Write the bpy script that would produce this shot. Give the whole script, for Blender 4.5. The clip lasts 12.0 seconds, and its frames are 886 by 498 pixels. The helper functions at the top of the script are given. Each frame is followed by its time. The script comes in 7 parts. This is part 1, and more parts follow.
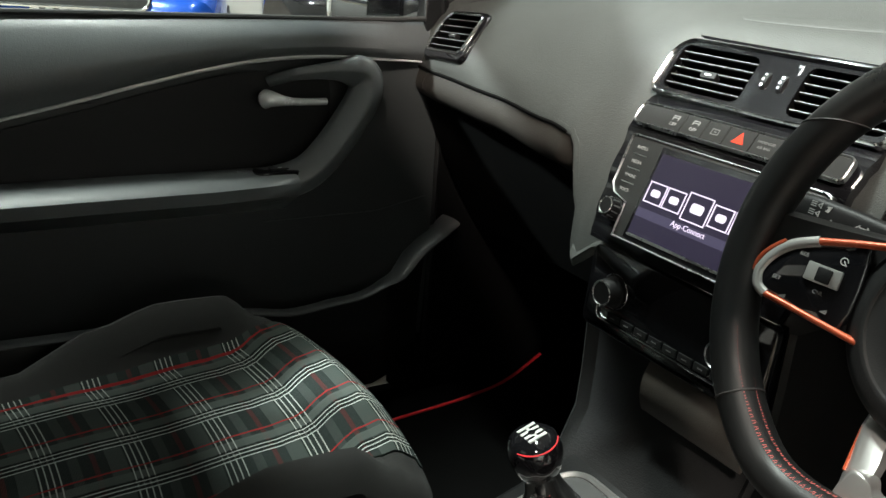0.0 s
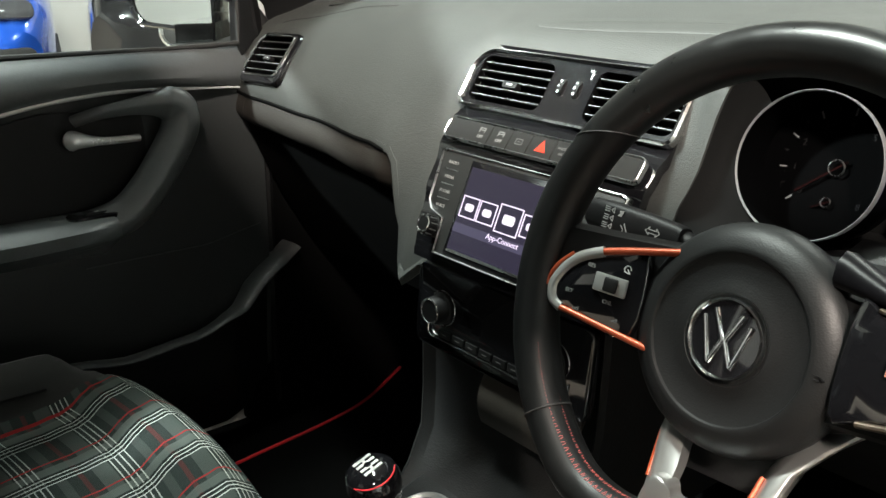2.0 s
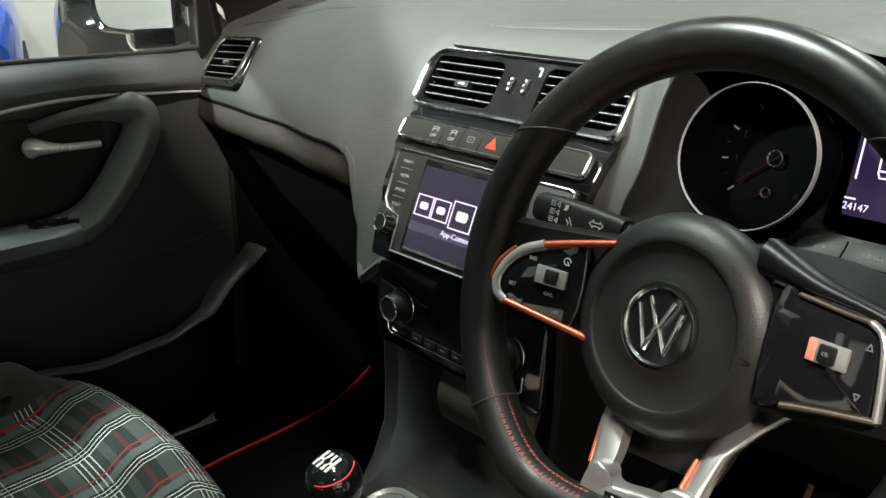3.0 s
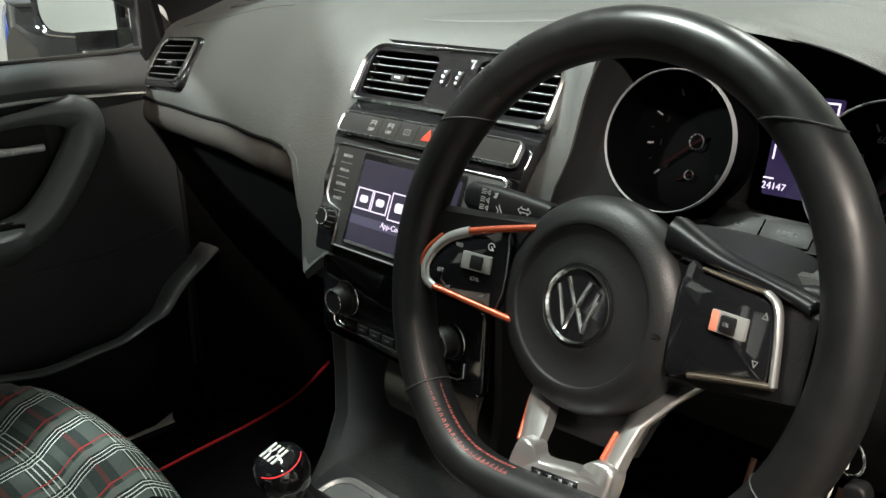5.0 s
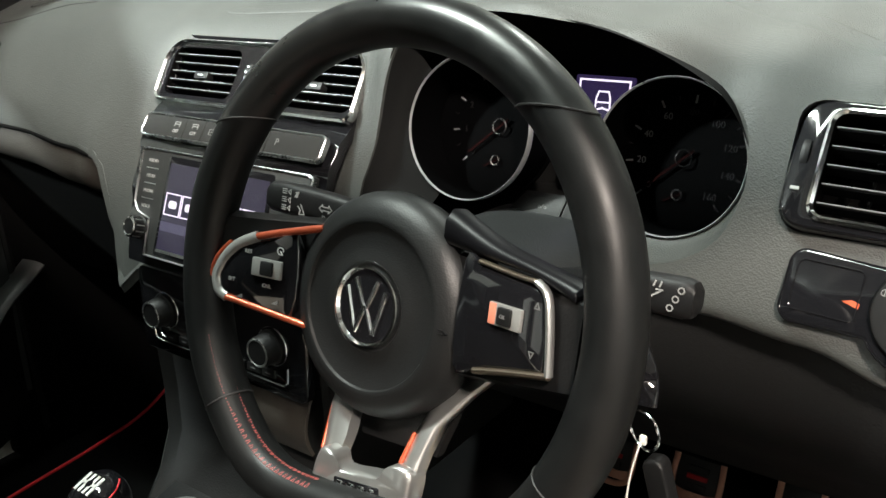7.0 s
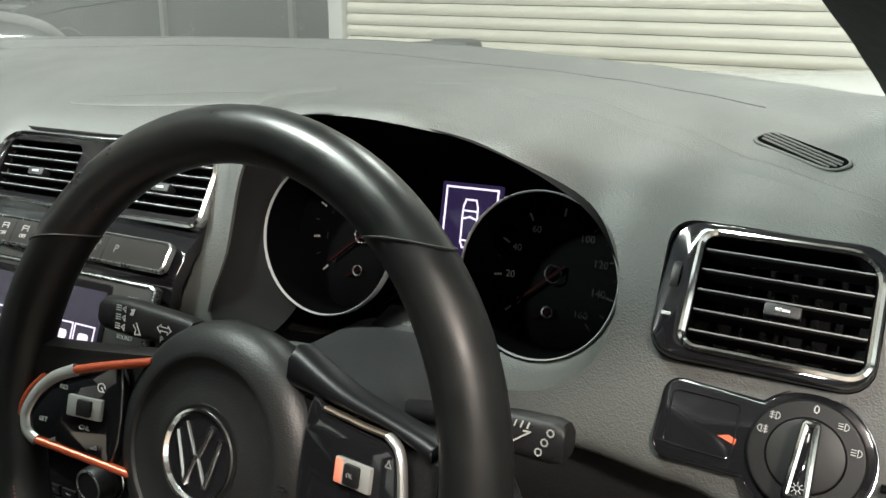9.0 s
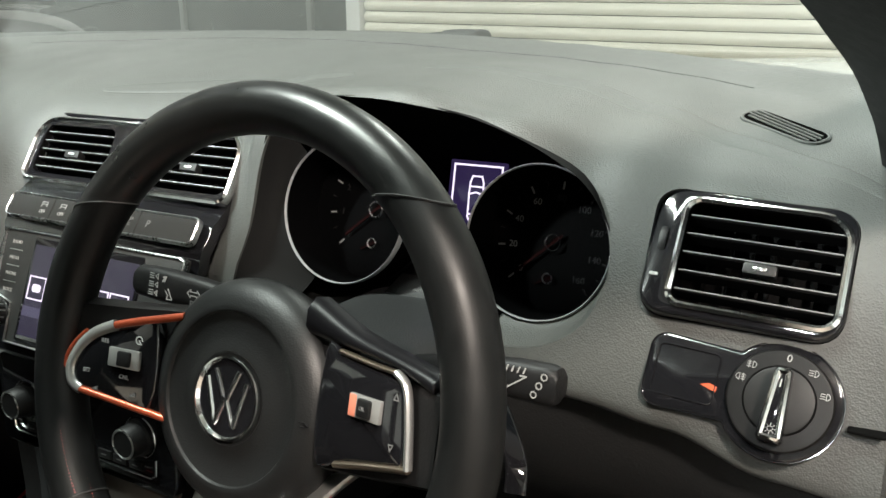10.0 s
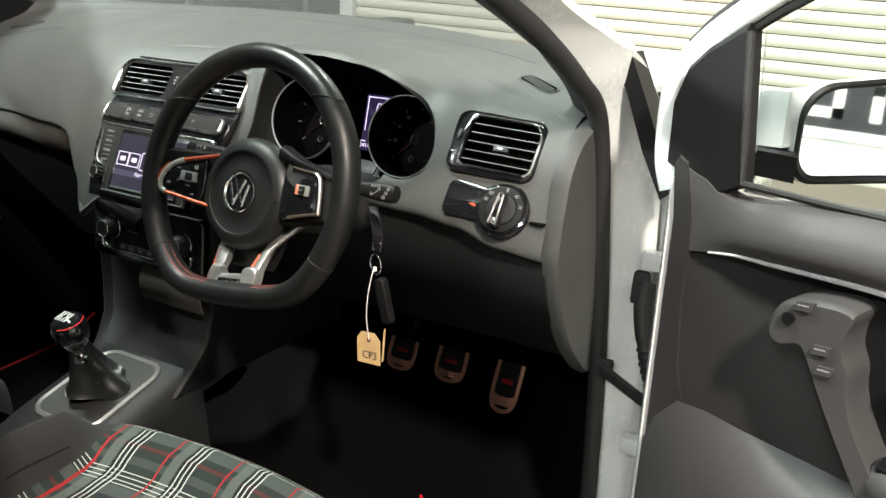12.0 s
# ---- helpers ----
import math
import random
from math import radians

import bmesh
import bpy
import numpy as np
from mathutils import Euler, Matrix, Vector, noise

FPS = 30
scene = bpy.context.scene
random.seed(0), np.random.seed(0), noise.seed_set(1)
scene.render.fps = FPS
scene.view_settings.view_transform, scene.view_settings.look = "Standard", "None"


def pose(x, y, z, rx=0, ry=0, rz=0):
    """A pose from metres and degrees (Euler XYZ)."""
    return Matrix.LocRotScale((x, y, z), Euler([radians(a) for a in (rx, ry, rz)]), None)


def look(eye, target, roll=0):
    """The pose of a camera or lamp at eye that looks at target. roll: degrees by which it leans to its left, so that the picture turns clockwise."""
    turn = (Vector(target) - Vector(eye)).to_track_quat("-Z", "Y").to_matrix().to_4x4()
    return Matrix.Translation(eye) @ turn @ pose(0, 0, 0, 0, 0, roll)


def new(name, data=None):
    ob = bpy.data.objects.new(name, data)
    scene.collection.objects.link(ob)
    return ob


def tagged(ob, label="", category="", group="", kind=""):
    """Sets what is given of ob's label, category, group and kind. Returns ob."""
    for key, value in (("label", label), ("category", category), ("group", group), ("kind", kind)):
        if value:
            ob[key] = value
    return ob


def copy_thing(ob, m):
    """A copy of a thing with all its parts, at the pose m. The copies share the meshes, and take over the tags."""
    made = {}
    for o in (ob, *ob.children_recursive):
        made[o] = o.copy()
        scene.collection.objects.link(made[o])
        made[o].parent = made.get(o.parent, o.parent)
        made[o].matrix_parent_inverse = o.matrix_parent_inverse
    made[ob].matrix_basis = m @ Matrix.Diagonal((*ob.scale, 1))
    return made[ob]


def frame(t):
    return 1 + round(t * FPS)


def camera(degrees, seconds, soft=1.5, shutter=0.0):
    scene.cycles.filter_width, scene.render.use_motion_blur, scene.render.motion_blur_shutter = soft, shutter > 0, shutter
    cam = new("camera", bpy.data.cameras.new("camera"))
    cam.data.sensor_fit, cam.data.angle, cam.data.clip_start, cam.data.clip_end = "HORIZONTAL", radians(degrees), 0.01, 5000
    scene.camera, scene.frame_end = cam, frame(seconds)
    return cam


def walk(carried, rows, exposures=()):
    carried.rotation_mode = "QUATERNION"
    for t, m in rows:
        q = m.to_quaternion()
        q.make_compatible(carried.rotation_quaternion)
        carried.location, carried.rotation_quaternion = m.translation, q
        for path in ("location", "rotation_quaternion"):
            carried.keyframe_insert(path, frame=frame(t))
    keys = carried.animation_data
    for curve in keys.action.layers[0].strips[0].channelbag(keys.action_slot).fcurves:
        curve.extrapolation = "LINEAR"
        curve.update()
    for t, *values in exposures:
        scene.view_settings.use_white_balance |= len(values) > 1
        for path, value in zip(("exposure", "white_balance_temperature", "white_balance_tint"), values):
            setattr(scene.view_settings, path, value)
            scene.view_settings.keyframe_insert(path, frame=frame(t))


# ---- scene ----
cam = camera(54.1, 12.0)
PATH = [
    (0, (0.587, -0.761, 1.079), (-1.003, 0.255, 0.415), 4.7),
    (0.5, (0.577, -0.73, 1.095), (-0.948, 0.398, 0.46), 3.5),
    (1, (0.586, -0.711, 1.1), (-0.882, 0.488, 0.462), 2.6),
    (1.5, (0.591, -0.703, 1.101), (-0.852, 0.525, 0.46), 1.7),
    (2, (0.603, -0.695, 1.1), (-0.826, 0.547, 0.457), 1.3),
    (2.5, (0.618, -0.69, 1.106), (-0.794, 0.571, 0.462), 0.9),
    (3, (0.63, -0.684, 1.102), (-0.769, 0.593, 0.459), 0.4),
    (5, (0.664, -0.674, 1.102), (-0.683, 0.653, 0.45), -0.8),
    (5.5, (0.681, -0.671, 1.102), (-0.632, 0.688, 0.446), -1.2),
    (6, (0.7, -0.663, 1.104), (-0.551, 0.747, 0.437), -1.7),
    (6.5, (0.71, -0.653, 1.103), (-0.47, 0.814, 0.427), -2.1),
    (6.7, (0.702, -0.635, 1.102), (-0.457, 0.844, 0.417), -2.3),
    (8.3, (0.689, -0.571, 1.106), (-0.307, 1.039, 0.459), -0.9),
    (8.5, (0.685, -0.559, 1.113), (-0.279, 1.089, 0.518), -0.3),
    (9, (0.679, -0.549, 1.117), (-0.261, 1.135, 0.585), -0.1),
    (9.5, (0.689, -0.557, 1.117), (-0.269, 1.115, 0.583), -0.4),
    (10, (0.714, -0.593, 1.109), (-0.262, 1.068, 0.574), -0.6),
    (10.5, (0.778, -0.667, 1.125), (-0.223, 0.977, 0.582), -0.8),
    (11, (0.917, -0.825, 1.141), (-0.132, 0.787, 0.592), -0.6),
    (11.5, (1.051, -0.949, 1.147), (-0.032, 0.624, 0.55), 1.1),
    (12, (1.134, -1.072, 1.154), (0.192, 0.592, 0.567), 2.9),
]
walk(cam, [(t, look(eye, target, roll)) for t, eye, target, roll in PATH])

# ---- light ----
EXPOSURE = 0.6
scene.view_settings.exposure = EXPOSURE
world = bpy.data.worlds.new("garage_dusk")
scene.world = world
world.use_nodes = True
world.node_tree.nodes["Background"].inputs[0].default_value = (0.55, 0.60, 0.62, 1)
world.node_tree.nodes["Background"].inputs[1].default_value = 0.02


def area_lamp(name, eye, target, sx, sy, watts, colour):
    data = bpy.data.lights.new(name, "AREA")
    data.shape, data.size, data.size_y, data.energy, data.color = "RECTANGLE", sx, sy, watts, colour
    ob = new(name, data)
    ob.matrix_world = look(eye, target)
    return ob


# all lamps are out of view, placed to suit the light in the cabin
area_lamp("unseen_ceiling_lamp", (-0.20, -0.72, 4.15), (-0.10, -0.55, 1.0), 0.8, 0.2, 30, (0.90, 1.0, 0.89))
area_lamp("unseen_ceiling_lamp", (2.9, -2.5, 4.2), (0.3, -0.1, 0.9), 0.2, 0.9, 575, (1.0, 0.885, 0.78))
area_lamp("unseen_ceiling_lamp", (1.0, -5.2, 4.1), (1.1, -0.1, 0.7), 0.6, 0.25, 128, (0.97, 0.98, 0.97))
area_lamp("unseen_ceiling_lamp", (-2.8, -3.3, 4.10), (-0.2, -0.1, 0.95), 0.3, 0.3, 520, (0.90, 1.0, 0.96))
# added fill for the passenger armrest
area_lamp("unseen_ceiling_lamp", (-0.95, -0.62, 4.10), (-0.66, -0.5, 0.8), 0.2, 0.7, 165, (0.90, 1.0, 0.93))
# added to whiten the wall that the passenger mirror reflects
area_lamp("unseen_ceiling_lamp", (-5.0, -4.6, 4.15), (-6.4, -7.6, 1.0), 0.3, 2.4, 420, (0.95, 1.0, 0.95))
# added to brighten the wall behind the parked cars
area_lamp("unseen_ceiling_lamp", (-5.2, 3.4, 4.1), (-7.5, 2.6, 0.8), 0.3, 2.0, 260, (1.0, 0.99, 0.93))
# added weak fill through the windscreen for armrest, seat and console
area_lamp("unseen_ceiling_lamp", (-0.1, 3.3, 4.1), (-0.5, -0.4, 0.7), 0.3, 0.5, 48, (0.92, 1.0, 0.92))
# added to light the shutter
area_lamp("unseen_ceiling_lamp", (1.2, 3.4, 4.1), (0.6, 5.2, 2.5), 3.2, 0.3, 66, (1.0, 0.99, 0.93))


# ---- materials ----
class Nodes:
    """A thin wrapper to chain shader nodes."""

    def __init__(self, name):
        self.m = bpy.data.materials.new(name)
        self.m.use_nodes = True
        self.t = self.m.node_tree
        self.b = self.t.nodes["Principled BSDF"]

    def add(self, kind, **kw):
        n = self.t.nodes.new(kind)
        for key, value in kw.items():
            if key == "op":
                n.operation = value
            elif key == "data":
                n.data_type = value
            elif key == "feature":
                n.feature = value
        return n

    def link(self, a, b):
        self.t.links.new(a, b)

    def math(self, op, a, b=None, clamp=False):
        n = self.add("ShaderNodeMath", op=op)
        n.use_clamp = clamp
        for i, v in enumerate((a, b)):
            if v is None:
                continue
            if isinstance(v, (int, float)):
                n.inputs[i].default_value = v
            else:
                self.link(v, n.inputs[i])
        return n.outputs[0]

    def mix(self, fac, a, b):
        n = self.add("ShaderNodeMix", data="RGBA")
        for i, v in ((0, fac), (6, a), (7, b)):
            if isinstance(v, (int, float)):
                n.inputs[i].default_value = v
            elif isinstance(v, tuple):
                n.inputs[i].default_value = (*v[:3], 1)
            else:
                self.link(v, n.inputs[i])
        return n.outputs[2]

    def coords(self):
        return self.add("ShaderNodeTexCoord").outputs["Object"]

    def noise(self, scale, detail=3.0, vec=None):
        n = self.add("ShaderNodeTexNoise")
        n.inputs["Scale"].default_value, n.inputs["Detail"].default_value = scale, detail
        self.link(vec or self.coords(), n.inputs["Vector"])
        return n.outputs["Fac"]

    def voronoi(self, scale, vec=None, feature="F1"):
        n = self.add("ShaderNodeTexVoronoi", feature=feature)
        n.inputs["Scale"].default_value = scale
        self.link(vec or self.coords(), n.inputs["Vector"])
        return n.outputs["Distance"]

    def ramp(self, fac, lo, hi):
        n = self.add("ShaderNodeMapRange")
        self.link(fac, n.inputs[0])
        for i, v in enumerate((0.3, 0.7, lo, hi)):
            n.inputs[1 + i].default_value = v
        return n.outputs[0]

    def bump(self, height, strength, distance):
        n = self.add("ShaderNodeBump")
        n.inputs["Strength"].default_value, n.inputs["Distance"].default_value = strength, distance
        self.link(height, n.inputs["Height"])
        self.link(n.outputs[0], self.b.inputs["Normal"])


def surface(name, colour, rough, metal=0.0, spread=0.15, rough_spread=0.08, grain=0.0, grain_scale=900.0, stain=6.0, coat=0.0, cells=False, specular=0.5):
    """A surface with large stains and fine grain, in its colour, its gloss and its relief."""
    k = Nodes(name)
    big, fine = k.noise(stain), k.noise(stain * 22, 2.0)
    both = k.math("ADD", k.math("MULTIPLY", big, 0.65), k.math("MULTIPLY", fine, 0.35))
    dark, light = tuple(c * (1 - spread) for c in colour), tuple(min(1, c * (1 + spread)) for c in colour)
    k.link(k.mix(k.ramp(both, 0.0, 1.0), dark, light), k.b.inputs["Base Color"])
    k.link(k.ramp(both, max(0.02, rough - rough_spread), min(1, rough + rough_spread)), k.b.inputs["Roughness"])
    k.b.inputs["Metallic"].default_value = metal
    k.b.inputs["Specular IOR Level"].default_value = specular
    k.b.inputs["Coat Weight"].default_value = coat
    k.b.inputs["Coat Roughness"].default_value = 0.06
    if grain:
        h = k.voronoi(grain_scale) if cells else k.noise(grain_scale, 2.0)
        k.bump(h, grain, 0.0012)
    return k.m


def glow(name, colour, strength):
    k = Nodes(name)
    k.b.inputs["Base Color"].default_value = (0.01, 0.01, 0.012, 1)
    k.b.inputs["Roughness"].default_value = 0.2
    k.b.inputs["Emission Color"].default_value = (*colour, 1)
    k.b.inputs["Emission Strength"].default_value = strength
    return k.m


def clear_glass(name, tint=(1, 1, 1), gloss=1.0):
    k = Nodes(name)
    k.t.nodes.remove(k.b)
    out = k.t.nodes["Material Output"]
    clear, shiny, mixer, fres = (k.add("ShaderNodeBsdf" + "Transparent"), k.add("ShaderNodeBsdfGlossy"), k.add("ShaderNodeMixShader"), k.add("ShaderNodeFresnel"))
    clear.inputs[0].default_value = (*tint, 1)
    shiny.inputs["Roughness"].default_value = 0.02
    fres.inputs["IOR"].default_value = 1.45
    k.link(k.math("MULTIPLY", fres.outputs[0], gloss), mixer.inputs[0])
    k.link(clear.outputs[0], mixer.inputs[1])
    k.link(shiny.outputs[0], mixer.inputs[2])
    k.link(mixer.outputs[0], out.inputs["Surface"])
    return k.m


def plaid(name):
    """Woven tartan on the uv map, which is in metres: u across the seat, v from its front to its back."""
    k = Nodes(name)
    uv = k.add("ShaderNodeSeparateXYZ")
    k.link(k.add("ShaderNodeUVMap").outputs[0], uv.inputs[0])
    u, v = uv.outputs[0], uv.outputs[1]

    def band(c, period, start, width):
        w = k.math("WRAP", k.math("SUBTRACT", c, start), period)
        w.node.inputs[2].default_value = 0.0
        return k.math("LESS_THAN", w, width)

    grey, white, red = (0.066, 0.078, 0.071), (0.34, 0.36, 0.335), (0.19, 0.016, 0.017)
    base = k.mix(k.noise(14, 3.0), (0.012, 0.0155, 0.0145), (0.022, 0.028, 0.026))
    across, along = 0.101, 0.098
    for c, period, start, width, colour, much in (
            (v, along, 0.052, 0.020, grey, 0.45), (v, along, 0.004, 0.012, grey, 0.30),
            (v, along, 0.083, 0.006, (0.12, 0.014, 0.014), 0.30),
            (u, across, 0.0205, 0.016, grey, 0.80),
            (v, along, 0.0270, 0.0016, white, 0.75), (v, along, 0.0340, 0.0016, white, 0.75), (v, along, 0.0410, 0.0016, white, 0.75), (v, along, 0.0480, 0.0016, white, 0.75),
            (u, across, 0.0380, 0.0100, (0.006, 0.007, 0.007), 0.8), (u, across, 0.0500, 0.0100, (0.006, 0.007, 0.007), 0.8),
            (u, across, 0.0420, 0.0020, white, 0.95), (u, across, 0.0500, 0.0020, white, 0.95), (u, across, 0.0580, 0.0020, white, 0.95),
            (u, across, 0.0090, 0.0030, red, 0.95)):
        base = k.mix(k.math("MULTIPLY", band(c, period, start, width), much), base, colour)
    k.link(base, k.b.inputs["Base Color"])
    k.b.inputs["Roughness"].default_value = 0.92
    k.b.inputs["Specular IOR Level"].default_value = 0.1
    weave = k.math("ADD", k.math("SINE", k.math("MULTIPLY", u, 3900)), k.math("SINE", k.math("MULTIPLY", v, 3900)))
    k.bump(weave, 0.35, 0.0008)
    return k.m


def leather(name, colour, rough, specular=0.5):
    k = Nodes(name)
    k.b.inputs["Specular IOR Level"].default_value = specular
    tone = k.noise(18)
    k.link(k.mix(tone, tuple(c * 0.75 for c in colour), tuple(c * 1.3 for c in colour)), k.b.inputs["Base Color"])
    k.link(k.ramp(k.noise(45), rough - 0.07, rough + 0.08), k.b.inputs["Roughness"])
    k.bump(k.voronoi(900), 0.05, 0.0006)
    return k.m


def grained(name, colour, rough, scale=480, strength=0.2, specular=0.5):
    """Moulded plastic with a leather-like grain of small pebbles."""
    k = Nodes(name)
    vec = k.coords()
    tone = k.math("ADD", k.math("MULTIPLY", k.noise(5, 4.0, vec), 0.7), k.math("MULTIPLY", k.noise(260, 2.0, vec), 0.3))
    k.link(k.mix(k.ramp(tone, 0, 1), tuple(c * 0.88 for c in colour), tuple(c * 1.12 for c in colour)), k.b.inputs["Base Color"])
    k.link(k.ramp(k.noise(9, 4.0, vec), rough - 0.06, rough + 0.06), k.b.inputs["Roughness"])
    k.b.inputs["Specular IOR Level"].default_value = specular
    cell = k.voronoi(scale, vec, "SMOOTH_F1")
    k.bump(k.math("ADD", cell, k.math("MULTIPLY", k.noise(scale * 0.35, 2.0, vec), 0.7)), strength, 0.0014)
    return k.m


DASH = grained("grained_soft_dash", (0.047, 0.0495, 0.047), 0.54, 820, 0.29, 0.32)
# dark console plastic; on the knee panel the dark tone paints in shade
DASH_LOW = grained("dark_shaded_lower_plastic", (0.0082, 0.0084, 0.0086), 0.52, 600, 0.2, 0.22)
RIMGREY = grained("grey_pocket_rim", (0.040, 0.042, 0.043), 0.42, 600, 0.1)
# dash plastic with the warm, dim light on the passenger side painted in
BROWN = grained("fascia_warm_light_tone", (0.0200, 0.0176, 0.0150), 0.55, 640, 0.2, 0.3)
SHROUD = grained("column_plastic", (0.021, 0.0215, 0.022), 0.48, 700, 0.15, 0.35)
PANEL = grained("brown_grey_lid", (0.030, 0.026, 0.022), 0.45, 620, 0.12)
# SOFTTRIM and TRIM: the passenger door's plastics, lightened to stand in for light
SOFTTRIM = grained("charcoal_door_pad_lit", (0.080, 0.087, 0.089), 0.40, 640, 0.12)
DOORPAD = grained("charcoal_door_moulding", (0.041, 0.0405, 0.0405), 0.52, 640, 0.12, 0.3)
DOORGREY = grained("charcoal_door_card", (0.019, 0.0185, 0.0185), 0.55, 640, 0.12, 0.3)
TRIM = grained("charcoal_door_plastic_lit", (0.027, 0.0293, 0.0296), 0.46, 600, 0.15, 0.3)
DARK = surface("black_moulding", (0.005, 0.005, 0.0053), 0.50, grain=0.15, grain_scale=500, specular=0.25)
GLOSS = surface("piano_black", (0.006, 0.006, 0.007), 0.06, rough_spread=0.03, coat=0.6, stain=12)
SATINBLACK = surface("satin_black_shoulder", (0.004, 0.004, 0.0048), 0.36, rough_spread=0.03, stain=12, specular=0.10)
HIDE = leather("black_leather", (0.0075, 0.008, 0.008), 0.33)
GRIP = leather("perforated_black_leather", (0.0036, 0.0039, 0.0040), 0.46, 0.28)
HUB = grained("airbag_cover", (0.0068, 0.0072, 0.0074), 0.45, 900, 0.10, 0.30)
FABRIC = surface("black_fabric", (0.010, 0.0097, 0.009), 0.95, grain=0.5, grain_scale=1400, spread=0.3)
PLAID = plaid("tartan_cloth")
CARPET = surface("black_carpet", (0.002, 0.002, 0.002), 1.0, grain=0.8, grain_scale=700, spread=0.35, specular=0.05)
CHROME = surface("chrome", (0.90, 0.91, 0.91), 0.14, 1.0, 0.05, 0.05, stain=25)
SATIN = surface("satin_metal", (0.55, 0.56, 0.56), 0.28, 1.0, 0.06, 0.07, stain=20)
# BRONZE and ORANGE: satin trim with a warm reflection put into the colour
BRONZE = surface("satin_metal_warm_reflection", (0.50, 0.40, 0.31), 0.30, 1.0, 0.02, 0.02, stain=20)
ORANGE = surface("orange_red_lacquer", (0.34, 0.062, 0.026), 0.34, 0.45, 0.08, 0.05, stain=20)
WHITE = surface("white_car_paint", (0.56, 0.585, 0.58), 0.27, 0.0, 0.012, 0.02, stain=5, coat=0.8)
BLUE = surface("blue_car_paint", (0.015, 0.09, 0.52), 0.22, 0.25, 0.12, 0.05, coat=0.9, stain=3)
BLACKCAR = surface("black_car_paint", (0.006, 0.006, 0.007), 0.07, 0.0, 0.1, 0.03, coat=1.0, stain=3)
RUBBER = surface("rubber_seal", (0.010, 0.010, 0.010), 0.65, grain=0.2, grain_scale=300)
RED = surface("red_thread", (0.55, 0.012, 0.02), 0.6, grain=0.3, grain_scale=1200)
THREAD = surface("dull_red_thread", (0.24, 0.05, 0.045), 0.85)
INK = surface("pale_print", (0.46, 0.46, 0.45), 0.6, spread=0.05)
DIMINK = surface("dim_print", (0.11, 0.11, 0.11), 0.6, spread=0.05)
DIAL = surface("black_dial_face", (0.001, 0.001, 0.0011), 0.60, rough_spread=0.05, specular=0.01)
NEEDLE = surface("red_needle", (0.0055, 0.0008, 0.0008), 0.6, specular=0.02)
SILVER = surface("silver_paint", (0.56, 0.56, 0.55), 0.30, 0.90, 0.02, 0.02, stain=20)
DIALRING = surface("bright_dial_ring", (0.46, 0.47, 0.48), 0.30, 0.6, 0.03, 0.04, stain=20)
BRIGHT = surface("bright_silver_trim", (0.68, 0.69, 0.69), 0.25, 0.35, 0.03, 0.04, stain=20)
# vent black; also stands in for shade on glovebox lid and kick panels
VENTBLACK = surface("vent_and_shade_black", (0.0025, 0.0025, 0.0025), 0.85, specular=0.03)
# black of the binnacle; on the left dial's lip it paints in shade
LIP = surface("matt_black_shaded_lip", (0.0055, 0.0055, 0.0055), 0.72, grain=0.2, grain_scale=700, specular=0.06)
# darker copy of the dial print, for figures that lie in shade
DULLINK = surface("dull_shaded_print", (0.009, 0.009, 0.0095), 0.6, spread=0.05, specular=0.05)
MIDINK = surface("grey_print", (0.24, 0.24, 0.235), 0.6, spread=0.05)
KEYSILVER = surface("bright_silver_key", (0.36, 0.36, 0.35), 0.30, 0.60, 0.03, 0.04, stain=20)
TAG = surface("manila_card", (0.52, 0.36, 0.17), 0.85, spread=0.12, stain=30)
STRING = surface("white_string", (0.62, 0.62, 0.58), 0.9)
SCREEN = glow("navy_screen", (0.034, 0.026, 0.060), 0.45)
# a glow that imitates the reflection across the screen's lower part
SCREEN_BAND = glow("screen_reflection_glow", (0.10, 0.09, 0.16), 0.5)
ICON = glow("white_icon", (0.90, 0.78, 1.0), 0.95)
MFD = glow("violet_display", (0.024, 0.016, 0.055), 0.7)
MFD_LINE = glow("violet_white_line", (0.86, 0.74, 1.0), 1.0)
HAZARD = glow("lit_red_triangle", (1.0, 0.06, 0.02), 1.3)
GLASS = clear_glass("window_glass", (0.93, 0.96, 0.95), 0.6)
MIRROR = surface("mirror_glass", (0.85, 0.87, 0.87), 0.02, 1.0, 0.02, 0.01)
# pedal steel with the reddish light on it put into the colour
RED_LIT_STEEL = surface("red_lit_pedal_steel", (0.62, 0.30, 0.21), 0.32, 0.35, 0.1, 0.08, stain=40)
SHUTTER = surface("cream_shutter_paint", (0.60, 0.585, 0.50), 0.45, 0.0, 0.06, 0.08, stain=2.0)
WALL = surface("painted_block_wall", (0.50, 0.505, 0.49), 0.8, spread=0.1, grain=0.4, grain_scale=60, stain=1.2)
DARKPANE = surface("dark_glazed_panel", (0.035, 0.040, 0.038), 0.22, spread=0.3, stain=2.2)
FLOOR = surface("sealed_concrete", (0.21, 0.175, 0.145), 0.42, spread=0.18, grain=0.2, grain_scale=90, stain=1.4)
CEIL = surface("white_ceiling", (0.16, 0.16, 0.155), 0.9, spread=0.05, stain=1.0)
HEAD = surface("dark_headliner", (0.05, 0.05, 0.05), 0.95, grain=0.3, grain_scale=900)
TYRE = surface("tyre", (0.015, 0.015, 0.015), 0.8)


# ---- mesh helpers ----
def thing(name, at, label, category, group="", kind=""):
    ob = new(name)
    ob.empty_display_size = 0.05
    ob.location = at
    return tagged(ob, label, category, group, kind)


